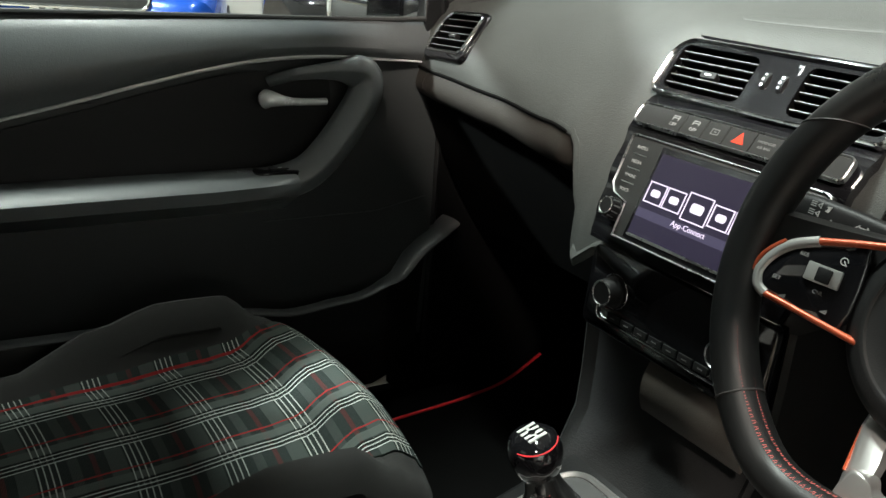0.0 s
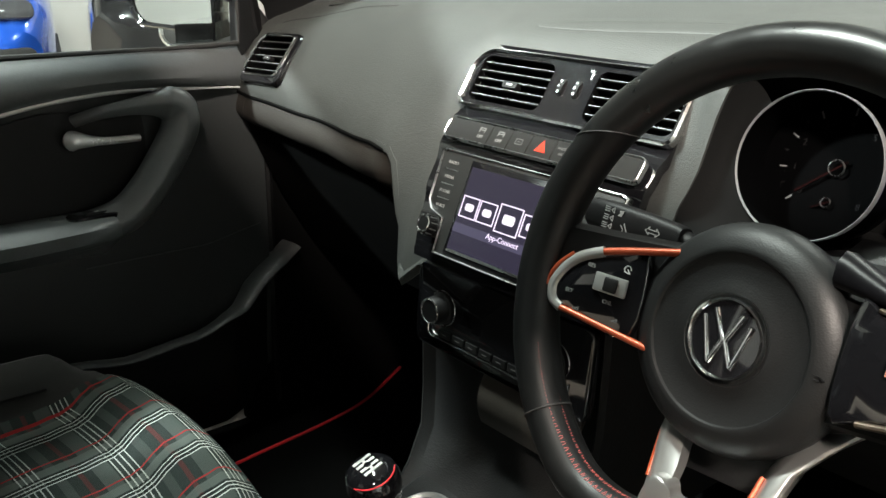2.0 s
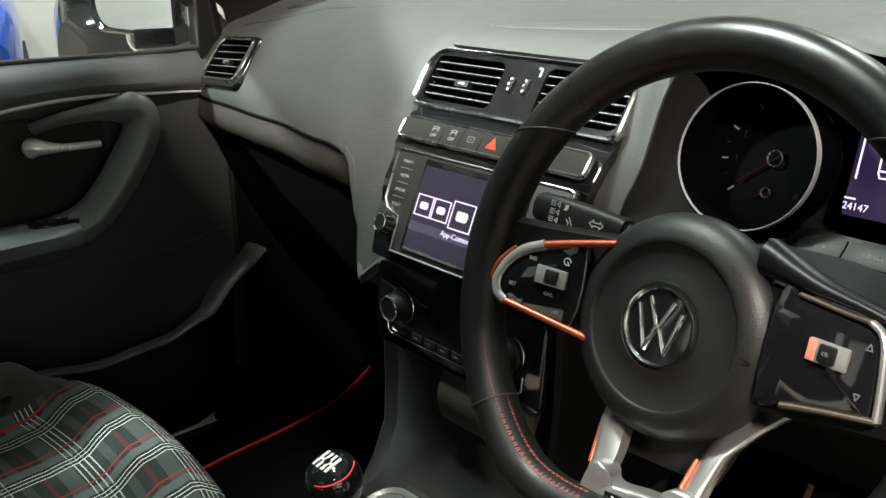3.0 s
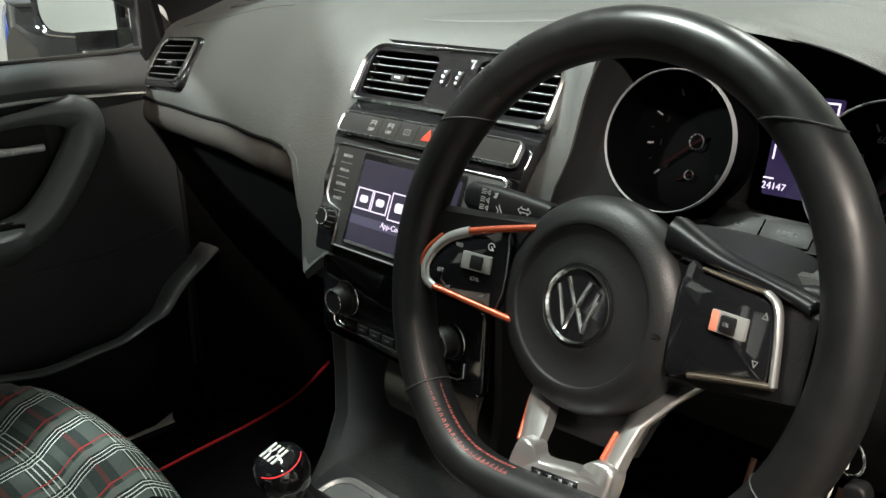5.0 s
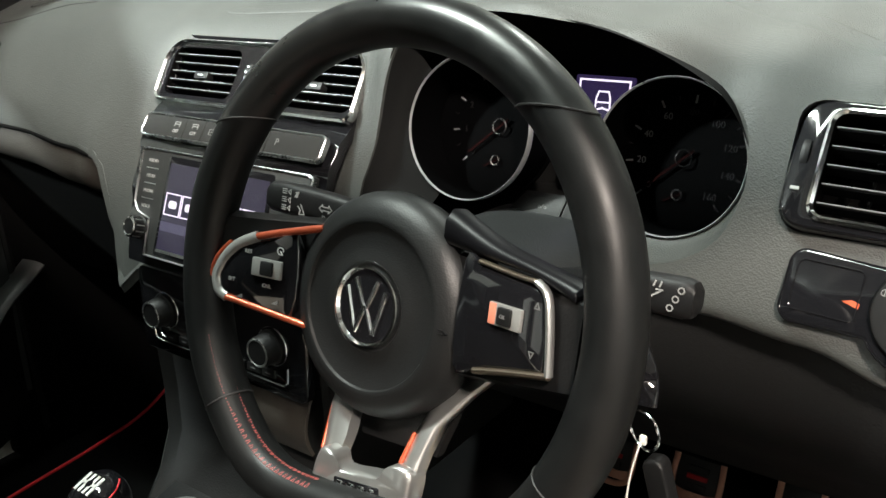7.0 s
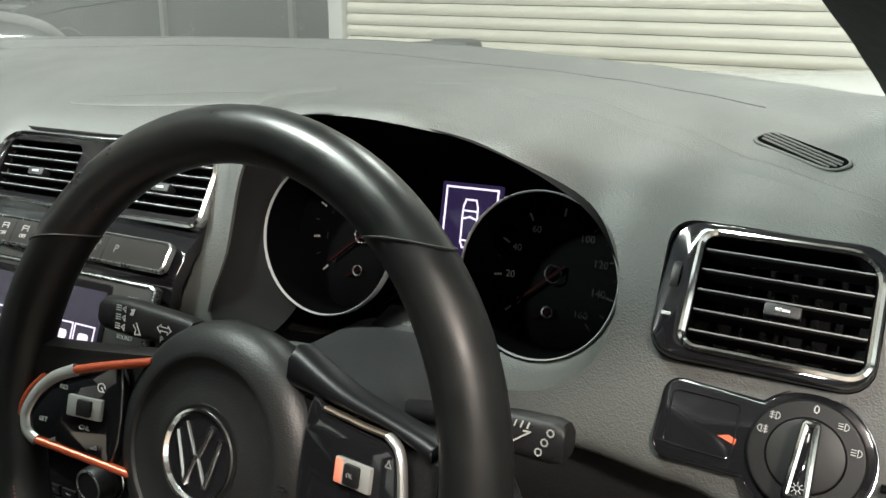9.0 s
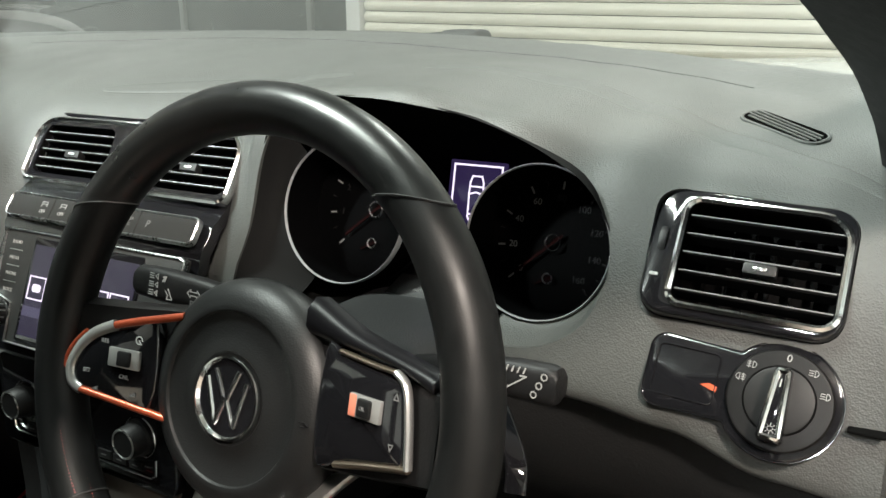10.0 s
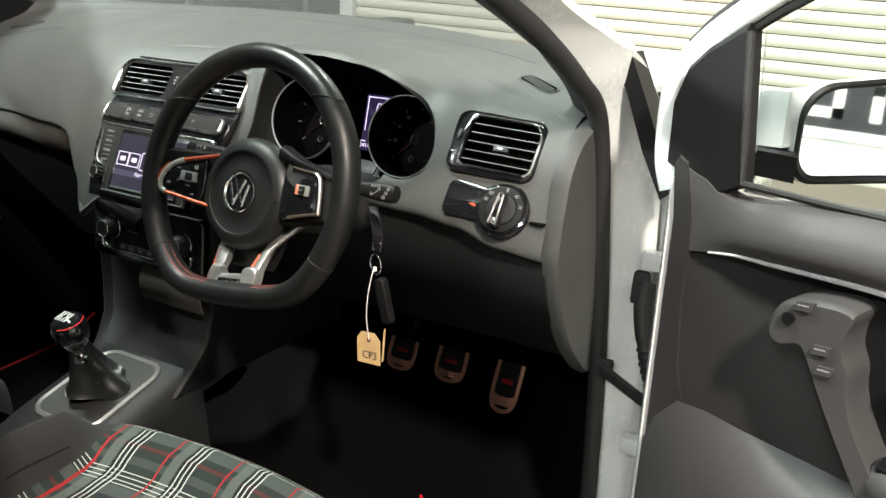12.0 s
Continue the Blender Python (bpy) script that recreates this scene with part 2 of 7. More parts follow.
def part(name, bm, material, parent=None, label="", smooth=40):
    """Links a bmesh, in world coordinates, as one mesh under a thing or a part."""
    bmesh.ops.recalc_face_normals(bm, faces=bm.faces[:])
    me = bpy.data.meshes.new(name)
    bm.to_mesh(me)
    bm.free()
    me.materials.append(material)
    if smooth:
        me.shade_smooth()
        me.set_sharp_from_angle(angle=radians(smooth))
    ob = new(name, me)
    if parent is not None:
        ob.parent = parent
        top = parent
        while top.parent is not None:
            top = top.parent
        ob.matrix_parent_inverse = Matrix.Translation(top.location).inverted() if parent is top else Matrix.Identity(4)
    return tagged(ob, label)


def skin(bm, rings, closed=True, caps=True):
    """Faces between rings of points of one length."""
    vs = [[bm.verts.new(p) for p in ring] for ring in rings]
    n = len(vs[0])
    for a, b in zip(vs, vs[1:]):
        for i in range(n if closed else n - 1):
            j = (i + 1) % n
            bm.faces.new((a[i], a[j], b[j], b[i]))
    if caps and closed:
        bm.faces.new(vs[0][::-1])
        bm.faces.new(vs[-1])
    return vs


def box(bm, lo, hi, m=None, bevel=0.0, seg=2):
    """A box between two corners, its edges rounded, set by a matrix."""
    pts = [(x, y, z) for x in (lo[0], hi[0]) for y in (lo[1], hi[1]) for z in (lo[2], hi[2])]
    v = [bm.verts.new(p) for p in pts]
    faces = [bm.faces.new([v[i] for i in q]) for q in ((0, 1, 3, 2), (4, 6, 7, 5), (0, 4, 5, 1), (2, 3, 7, 6), (0, 2, 6, 4), (1, 5, 7, 3))]
    bmesh.ops.recalc_face_normals(bm, faces=faces)
    made = v
    if bevel:
        edges = list({e for f in faces for e in f.edges})
        r = bmesh.ops.bevel(bm, geom=edges, offset=bevel, segments=seg, affect="EDGES", profile=0.6)
        made = list({w for f in r["faces"] for w in f.verts} | {w for w in v if w.is_valid})
    if m is not None:
        bmesh.ops.transform(bm, matrix=m, verts=made)


def round_rect(w, h, r, n=5):
    """Points of a rounded rectangle round the origin; r: one radius or four (right top, left top, left bottom, right bottom)."""
    rs = r if isinstance(r, tuple) else (r,) * 4
    out = []
    for (sx, sy, a0), rr in zip(((1, 1, 0), (-1, 1, 90), (-1, -1, 180), (1, -1, 270)), rs):
        for i in range(n + 1):
            a = radians(a0 + 90 * i / n)
            out.append((sx * (w / 2 - rr) + rr * math.cos(a), sy * (h / 2 - rr) + rr * math.sin(a)))
    return out


def plate(bm, outline, z0, z1, m, bevel=0.0):
    """A prism of a plane outline between two heights, its upper edge chamfered."""
    n = len(outline)
    cx, cy = sum(p[0] for p in outline) / n, sum(p[1] for p in outline) / n

    def ring(z, inset):
        out = []
        for x, y in outline:
            d = math.hypot(x - cx, y - cy) or 1
            out.append(m @ Vector((x - (x - cx) / d * inset, y - (y - cy) / d * inset, z)))
        return out
    rings = [ring(z0, 0), ring(z1 - bevel, 0)] + ([ring(z1 - bevel * 0.3, bevel * 0.35), ring(z1, bevel)] if bevel else [])
    skin(bm, rings)


def band(bm, outline, inner, z0, z1, m, lip=0.0):
    """A frame between two outlines of one length, with a rounded crown."""
    mid = [((a[0] + b[0]) / 2, (a[1] + b[1]) / 2) for a, b in zip(outline, inner)]
    rings = [[m @ Vector((*p, z)) for p in o] for o, z in ((outline, z0), (outline, z1 - lip), (mid, z1), (inner, z1 - lip), (inner, z0))]
    vs = skin(bm, rings, caps=False)
    n = len(outline)
    for i in range(n):
        j = (i + 1) % n
        bm.faces.new((vs[-1][i], vs[-1][j], vs[0][j], vs[0][i]))


def scaled(outline, d):
    """An outline moved inwards by d, towards its middle, corner by corner."""
    n = len(outline)
    out = []
    for i in range(n):
        a, b, c = Vector(outline[i - 1]), Vector(outline[i]), Vector(outline[(i + 1) % n])
        t = (c - a).normalized()
        out.append(tuple(b + Vector((-t.y, t.x)) * d))
    return out


def smooth_path(pts, n=8, closed=False):
    """A Catmull-Rom curve through points."""
    pts = [Vector(p) for p in pts]
    out = []
    count = len(pts) if closed else len(pts) - 1
    for i in range(count):
        if closed:
            p0, p1, p2, p3 = (pts[(i + k) % len(pts)] for k in (-1, 0, 1, 2))
        else:
            p0, p1, p2, p3 = pts[max(i - 1, 0)], pts[i], pts[i + 1], pts[min(i + 2, len(pts) - 1)]
        for j in range(n):
            t = j / n
            out.append(0.5 * (2 * p1 + (p2 - p0) * t + (2 * p0 - 5 * p1 + 4 * p2 - p3) * t * t + (3 * p1 - p0 - 3 * p2 + p3) * t ** 3))
    if not closed:
        out.append(pts[-1])
    return out


def sweep(bm, path, section, up=(0, 0, 1), closed=False, sizes=None, caps=True):
    """A section, of points across and up, carried along a path."""
    rings = []
    n = len(path)
    for i, p in enumerate(path):
        a, b = (path[i - 1], path[(i + 1) % n]) if closed else (path[max(i - 1, 0)], path[min(i + 1, n - 1)])
        t = (Vector(b) - Vector(a)).normalized()
        side = t.cross(Vector(up))
        side = side.normalized() if side.length > 1e-6 else Vector((1, 0, 0))
        top = side.cross(t)
        s = sizes(i / (n - 1)) if sizes else 1
        rings.append([Vector(p) + side * x * s + top * y * s for x, y in section])
    if closed:
        rings.append(rings[0])
    skin(bm, rings, caps=caps and not closed)
    if closed:
        bmesh.ops.remove_doubles(bm, verts=bm.verts[:], dist=1e-6)


def circle(r, n=12, squash=1.0):
    return [(r * math.cos(2 * math.pi * i / n), r * squash * math.sin(2 * math.pi * i / n)) for i in range(n)]


def torus(bm, profile, m, n=32):
    """A ring: a closed profile of (radius, height) round the local z."""
    rings = [[m @ Vector((r * math.cos(2 * math.pi * i / n), r * math.sin(2 * math.pi * i / n), z)) for i in range(n)] for r, z in profile]
    rings.append(rings[0])
    skin(bm, rings, caps=False)
    bmesh.ops.remove_doubles(bm, verts=bm.verts[:], dist=1e-7)


def lathe(bm, profile, m, n=32):
    """A turned form: profile of (radius, height) round the local z."""
    rings = [[m @ Vector((r * math.cos(2 * math.pi * i / n), r * math.sin(2 * math.pi * i / n), z)) for i in range(n)] for r, z in profile]
    skin(bm, rings, caps=True)


def sheet(bm, f, us, vs_, thick=None, uv=None):
    """A surface f(u, v) over two lists, with the uv map in metres, and a thickness along its normals."""
    grid = [[Vector(f(u, v)) for v in vs_] for u in us]
    nu, nv = len(us), len(vs_)
    verts = [[bm.verts.new(p) for p in row] for row in grid]
    lay = bm.loops.layers.uv.verify()
    for i in range(nu - 1):
        for j in range(nv - 1):
            fc = bm.faces.new((verts[i][j], verts[i + 1][j], verts[i + 1][j + 1], verts[i][j + 1]))
            for loop, (a, b) in zip(fc.loops, ((i, j), (i + 1, j), (i + 1, j + 1), (i, j + 1))):
                loop[lay].uv = uv(us[a], vs_[b]) if uv else (us[a], vs_[b])
    if thick:
        low = []
        for i in range(nu):
            row = []
            for j in range(nv):
                du = grid[min(i + 1, nu - 1)][j] - grid[max(i - 1, 0)][j]
                dv = grid[i][min(j + 1, nv - 1)] - grid[i][max(j - 1, 0)]
                row.append(bm.verts.new(grid[i][j] - du.cross(dv).normalized() * thick))
            low.append(row)
        for i in range(nu - 1):
            for j in range(nv - 1):
                bm.faces.new((low[i][j], low[i][j + 1], low[i + 1][j + 1], low[i + 1][j]))
        rim = [(i, 0) for i in range(nu)] + [(nu - 1, j) for j in range(1, nv)] + [(i, nv - 1) for i in range(nu - 2, -1, -1)] + [(0, j) for j in range(nv - 2, 0, -1)]
        for (a, b), (c, d) in zip(rim, rim[1:] + rim[:1]):
            bm.faces.new((verts[a][b], low[a][b], low[c][d], verts[c][d]))


def words(text, size, m, depth=0.0002, align="CENTER"):
    """The mesh of a line of writing, in the local plane of m."""
    cu = bpy.data.curves.new("writing", "FONT")
    cu.body, cu.size, cu.extrude, cu.align_x, cu.align_y = text, size, depth, align, "CENTER"
    cu.resolution_u = 3
    ob = new("writing", cu)
    me = bpy.data.meshes.new_from_object(ob.evaluated_get(bpy.context.evaluated_depsgraph_get()))
    bpy.data.objects.remove(ob)
    bpy.data.curves.remove(cu)
    bm = bmesh.new()
    bm.from_mesh(me)
    bpy.data.meshes.remove(me)
    bmesh.ops.transform(bm, matrix=m, verts=bm.verts[:])
    return bm


def frame_at(origin, right, up):
    """The matrix of a local plane: x to the right, y up, z out of it."""
    x = Vector(right).normalized()
    y = Vector(up)
    y = (y - x * y.dot(x)).normalized()
    z = x.cross(y)
    return Matrix.Translation(origin) @ Matrix((x, y, z)).transposed().to_4x4()


def lines(bm, strokes, width, m, z=0.0004, depth=0.0003):
    """Flat strokes along polylines in the local plane of m."""
    for pts in strokes:
        for a, b in zip(pts, pts[1:]):
            d = Vector(b) - Vector(a)
            if d.length < 1e-7:
                continue
            d.normalize()
            s = Vector((-d.y, d.x)) * width / 2
            e = d * width / 2
            quad = [Vector(a) - e + s, Vector(a) - e - s, Vector(b) + e - s, Vector(b) + e + s]
            skin(bm, [[m @ Vector((*q, z)) for q in quad], [m @ Vector((*q, z + depth)) for q in quad]])


def lerp_table(table, x):
    """Rows of (x, values...), taken smoothly between."""
    if x <= table[0][0]:
        return table[0][1:]
    for a, b in zip(table, table[1:]):
        if x <= b[0]:
            t = (x - a[0]) / (b[0] - a[0])
            t = t * t * (3 - 2 * t)
            return tuple(p * (1 - t) + q * t for p, q in zip(a[1:], b[1:]))
    return table[-1][1:]


# ---- garage ----
def slab(name, lo, hi, material, label, category, bevel=0.0):
    bm = bmesh.new()
    box(bm, lo, hi, None, bevel)
    return tagged(part(name, bm, material, None, "", 0 if not bevel else 30), label, category, "", "structure")


WALL_Y = 5.2
slab("floor", (-9, -8, -0.12), (7, WALL_Y + 0.3, 0), FLOOR, "sealed brown-grey concrete garage floor", "floor")
slab("ceiling", (-9, -8, 4.3), (7, WALL_Y + 0.3, 4.45), CEIL, "plain white garage ceiling", "ceiling")
slab("wall_left", (-9.2, -8, 0), (-9, WALL_Y + 0.3, 4.3), WALL, "pale painted side wall", "wall")
slab("wall_right", (7, -8, 0), (7.2, WALL_Y + 0.3, 4.3), WALL, "pale painted side wall", "wall")
slab("wall_back", (-9, -8.2, 0), (7, -8, 4.3), WALL, "pale painted back wall", "wall")
slab("wall_front_top", (-9, WALL_Y, 3.2), (7, WALL_Y + 0.3, 4.3), WALL, "pale lintel over the roller shutter", "wall")
slab("wall_front_side", (5.0, WALL_Y, 0), (7, WALL_Y + 0.3, 3.2), WALL, "pale wall beside the roller shutter", "wall")


def roller_shutter():
    ob = thing("roller_shutter", (0.9, WALL_Y, 0), "cream ribbed metal roller shutter, closed", "shutter", "", "structure")
    lean = Matrix.Translation((0, 0, 1.1)) @ Matrix.Rotation(radians(1.3), 4, "Y") @ Matrix.Translation((0, 0, -1.1))
    pitch = 0.085
    bm = bmesh.new()
    prof = [(0.000, 0.0), (-0.006, 0.004), (-0.020, 0.018), (-0.027, 0.040), (-0.021, 0.062), (-0.007, 0.076), (0.000, 0.080), (0.012, 0.080), (0.012, 0.0)]
    rings = [[Vector((x, WALL_Y + 0.02 + y, z)) for y, z in prof] for x in (-3.38, 5.05)]
    skin(bm, rings)
    bmesh.ops.transform(bm, matrix=lean, verts=bm.verts[:])
    first = part("slat", bm, SHUTTER, ob, "", 50)
    for i in range(1, 38):
        s = first.copy()
        scene.collection.objects.link(s)
        s.location = lean.to_3x3() @ Vector((0, 0, i * pitch))
    bm = bmesh.new()
    box(bm, (-3.52, WALL_Y - 0.06, 0), (-3.39, WALL_Y + 0.06, 3.2), None, 0.006)
    part("guide_rail", bm, WALL, ob, "pale steel guide rail")
    bm = bmesh.new()
    box(bm, (4.99, WALL_Y - 0.06, 0), (5.08, WALL_Y + 0.06, 3.2), None, 0.006)
    part("guide_rail", bm, WALL, ob)


def dark_partition():
    """The dark glazed office front beside the shutter."""
    ob = thing("glazed_partition", (-6.2, WALL_Y, 0), "dark glazed partition with pale frame beside the shutter", "partition", "", "structure")
    for i, (a, b) in enumerate(((-9.0, -7.2), (-7.14, -5.4), (-5.34, -3.95), (-3.9, -3.53))):
        bm = bmesh.new()
        box(bm, (a, WALL_Y + 0.02, 0.05), (b, WALL_Y + 0.05, 3.2), None, 0.003)
        part("pane", bm, DARKPANE, ob)
    for x in (-7.17, -5.37, -3.925):
        bm = bmesh.new()
        box(bm, (x - 0.025, WALL_Y - 0.02, 0), (x + 0.025, WALL_Y + 0.06, 3.2), None, 0.004)
        part("mullion", bm, surface("grey_mullion", (0.12, 0.125, 0.12), 0.4), ob)


roller_shutter()
dark_partition()

# ---- car: dashboard ----
def crest_y(x):
    return 0.44 - 0.55 * x * x


PROFILE = [
    # x, crest z, then y, z of the top, the shoulder, the lip, the upper face, the face and its foot
    (-0.72, 1.075, 0.155, 1.040, 0.110, 1.012, 0.050, 0.985, 0.012, 0.950, -0.010, 0.912, -0.012, 0.880),
    (-0.62, 1.079, 0.200, 1.050, 0.145, 1.026, 0.065, 1.000, 0.016, 0.970, -0.022, 0.914, -0.026, 0.880),
    (-0.45, 1.079, 0.250, 1.062, 0.155, 1.042, 0.070, 1.018, 0.015, 0.977, -0.024, 0.920, -0.034, 0.877),
    (-0.29, 1.079, 0.290, 1.068, 0.165, 1.052, 0.070, 1.026, 0.010, 0.980, -0.034, 0.920, -0.052, 0.8725),
    (-0.236, 1.079, 0.300, 1.070, 0.170, 1.054, 0.068, 1.028, 0.008, 0.981, -0.039, 0.914, -0.060, 0.8690),
    (-0.198, 1.079, 0.300, 1.070, 0.170, 1.054, 0.067, 1.028, 0.009, 0.985, -0.039, 0.908, -0.072, 0.800),
    (-0.182, 1.079, 0.300, 1.070, 0.170, 1.054, 0.066, 1.028, 0.010, 0.988, -0.038, 0.906, -0.084, 0.755),
    (-0.165, 1.079, 0.300, 1.070, 0.170, 1.054, 0.066, 1.028, 0.012, 0.990, -0.036, 0.905, -0.094, 0.735),
    (-0.13, 1.078, 0.300, 1.070, 0.170, 1.054, 0.070, 1.028, 0.026, 0.998, -0.022, 0.905, -0.080, 0.760),
    (0.00, 1.078, 0.300, 1.069, 0.170, 1.054, 0.072, 1.030, 0.030, 1.000, -0.016, 0.905, -0.075, 0.780),
    (0.13, 1.075, 0.300, 1.066, 0.170, 1.054, 0.070, 1.030, 0.026, 0.998, -0.018, 0.905, -0.065, 0.800),
    (0.152, 1.074, 0.300, 1.065, 0.170, 1.054, 0.060, 1.034, 0.014, 1.003, -0.021, 0.915, -0.064, 0.806),
    (0.178, 1.073, 0.300, 1.064, 0.168, 1.054, 0.050, 1.038, -0.004, 1.010, -0.024, 0.925, -0.062, 0.812),
    (0.24, 1.070, 0.290, 1.061, 0.160, 1.055, 0.045, 1.045, -0.012, 1.033, -0.026, 0.930, -0.060, 0.815),
    (0.33, 1.066, 0.270, 1.058, 0.150, 1.055, 0.035, 1.048, -0.020, 1.036, -0.028, 0.930, -0.060, 0.815),
    (0.42, 1.062, 0.250, 1.052, 0.145, 1.046, 0.040, 1.034, -0.010, 1.018, -0.026, 0.930, -0.052, 0.848),
    (0.50, 1.058, 0.225, 1.044, 0.145, 1.032, 0.055, 1.016, 0.005, 0.988, -0.022, 0.925, -0.053, 0.846),
    (0.57, 1.055, 0.205, 1.036, 0.148, 1.021, 0.065, 1.002, 0.018, 0.980, -0.020, 0.918, -0.056, 0.840),
    (0.64, 1.052, 0.180, 1.028, 0.135, 1.010, 0.060, 0.995, 0.022, 0.975, -0.018, 0.918, -0.056, 0.822),
    (0.705, 1.050, 0.140, 1.018, 0.100, 1.000, 0.050, 0.983, 0.018, 0.960, -0.012, 0.918, -0.050, 0.815),
]


def dash_curve(x):
    t = lerp_table(PROFILE, x)
    cy = crest_y(x)
    pts = [(cy + 0.03, t[0] - 0.05), (cy, t[0])] + [(t[i], t[i + 1]) for i in range(1, 13, 2)]
    pts.append((t[-2] + 0.016, t[-1] - 0.013) if x > 0.40 else (t[-2] + 0.009, t[-1] - 0.002))
    return smooth_path([Vector((x, y, z)) for y, z in pts], 7)


def difference(bm, cutter):
    """The first closed form less the second."""
    obs = []
    for b in (bm, cutter):
        bmesh.ops.recalc_face_normals(b, faces=b.faces[:])
        me = bpy.data.meshes.new("solid")
        b.to_mesh(me)
        b.free()
        obs.append(new("solid", me))
    mod = obs[0].modifiers.new("cut", "BOOLEAN")
    mod.operation, mod.solver, mod.object = "DIFFERENCE", "EXACT", obs[1]
    me = bpy.data.meshes.new_from_object(obs[0].evaluated_get(bpy.context.evaluated_depsgraph_get()))
    out = bmesh.new()
    out.from_mesh(me)
    for ob in obs:
        bpy.data.objects.remove(ob)
    bpy.data.meshes.remove(me)
    return out


ARCH = [(0.176, 0.861), (0.1775, 0.92), (0.187, 0.982), (0.206, 1.018), (0.248, 1.036), (0.29, 1.040), (0.33, 1.039), (0.366, 1.034), (0.402, 1.026), (0.436, 1.015),
        (0.468, 1.000), (0.49, 0.985), (0.504, 0.966), (0.513, 0.943), (0.514, 0.918), (0.505, 0.892), (0.487, 0.876), (0.462, 0.8665), (0.42, 0.864), (0.30, 0.862)]


ARCH = [(p.x, p.y) for p in smooth_path([Vector((x, z, 0)) for x, z in ARCH], 4, True)]


def arch_ring(y, grow=0.0):
    cx, cz = 0.35, 0.94
    out = []
    for x, z in ARCH:
        d = math.hypot(x - cx, z - cz)
        out.append(Vector((x + (x - cx) / d * grow, y, z + (z - cz) / d * grow)))
    return out


def vent_frame(side):
    return frame_at((side * 0.614, -0.004, 0.945), (1, side * 0.08, 0), (0, 0.60, 0.80)) @ Matrix.Rotation(radians(-3 if side > 0 else 4), 4, "Z")


CENTRE_VENTS = frame_at((0, -0.001, 0.966), (1, 0, 0), (0, 0.54, 0.84))

dashboard = thing("dashboard", (0, 0.1, 0.7), "grey-black grained soft dashboard with brown-grey passenger fascia", "dashboard")
bm = bmesh.new()
xs = [-0.72 + 1.425 * i / 130 for i in range(131)]
curves = [dash_curve(x) for x in xs]
sheet(bm, lambda i, j: curves[int(i)][int(j)], range(len(xs)), range(len(curves[0])), thick=-0.010)
cut = bmesh.new()
skin(cut, [arch_ring(-0.2), arch_ring(0.110)])
for side in (-1, 1):
    plate(cut, round_rect(0.133, 0.094 if side > 0 else 0.091, 0.018), -0.045, 0.05, vent_frame(side) @ Matrix.Translation((-0.008 if side > 0 else 0.004, -0.003, 0)))
plate(cut, round_rect(0.270, 0.060, 0.010), -0.060, 0.06, CENTRE_VENTS)
part("top_pad", difference(bm, cut), DASH, dashboard, "grained soft grey-black pad over the whole width")

# fascia under the passenger's seam, and the glovebox beneath it
bm = bmesh.new()
def fascia(u, v):
    # u along the car's width, v from the seam downwards
    foot = lerp_table(PROFILE, min(u, -0.236))
    z0 = foot[-1] - 0.0025
    y0 = foot[-2] + 0.001
    drop = 0.048 + 0.004 * min(1, max(0, (u + 0.70) / 0.42))
    a = v * math.pi / 2
    sink = max(0.0, min(1.0, (u + 0.262) / 0.050))
    sink = sink * sink * (3 - 2 * sink)
    return (u, y0 - 0.009 * (1 - sink) * math.sin(min(a * 1.3, 2.0)) + 0.022 * v ** 5 + 0.030 * sink * (0.3 + 0.7 * v), z0 - drop * v)
# brown tint imitates warm light on the dash material
sheet(bm, fascia, [-0.668 + 0.478 * i / 44 for i in range(45)], [i / 10 for i in range(11)], thick=-0.006)
part("fascia_strip", bm, BROWN, dashboard, "rounded strip below the seam")
bm = bmesh.new()
sheet(bm, fascia, [-0.716 + 0.046 * i / 5 for i in range(6)], [i / 10 for i in range(11)], thick=-0.006)
part("fascia_end", bm, BROWN, dashboard, "short end piece beside the door")
bm = bmesh.new()
sweep(bm, [Vector(fascia(-0.712 + 0.474 * i / 40, 0.0)) + Vector((0, -0.0012, 0.0012)) for i in range(41)], circle(0.0026, 8))
part("fascia_groove", bm, VENTBLACK, dashboard, "dark groove below the pad")
# the lid's near-black colour stands in for the shade under the dash
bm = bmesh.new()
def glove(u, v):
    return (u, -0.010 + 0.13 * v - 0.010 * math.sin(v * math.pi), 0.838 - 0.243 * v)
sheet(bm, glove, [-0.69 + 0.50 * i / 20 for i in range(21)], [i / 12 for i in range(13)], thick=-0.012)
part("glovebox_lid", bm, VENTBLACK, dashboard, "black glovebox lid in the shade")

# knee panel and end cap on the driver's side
# the knee panel's darkness below the pad is shade put into its colour
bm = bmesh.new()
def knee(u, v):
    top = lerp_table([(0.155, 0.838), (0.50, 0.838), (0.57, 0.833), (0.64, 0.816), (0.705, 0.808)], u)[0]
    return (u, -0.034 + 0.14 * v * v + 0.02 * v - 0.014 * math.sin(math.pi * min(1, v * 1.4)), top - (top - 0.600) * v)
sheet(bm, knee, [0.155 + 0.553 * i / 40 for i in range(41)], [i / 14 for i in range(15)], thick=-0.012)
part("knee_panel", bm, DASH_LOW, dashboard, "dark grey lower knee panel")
bm = bmesh.new()
cap = smooth_path([Vector((0, y, z)) for y, z in ((0.100, 0.985), (0.020, 0.968), (-0.022, 0.930), (-0.038, 0.880), (-0.044, 0.842), (-0.043, 0.790), (0.000, 0.700), (0.068, 0.622), (0.150, 0.585), (0.200, 0.75), (0.180, 0.92))], 5, True)
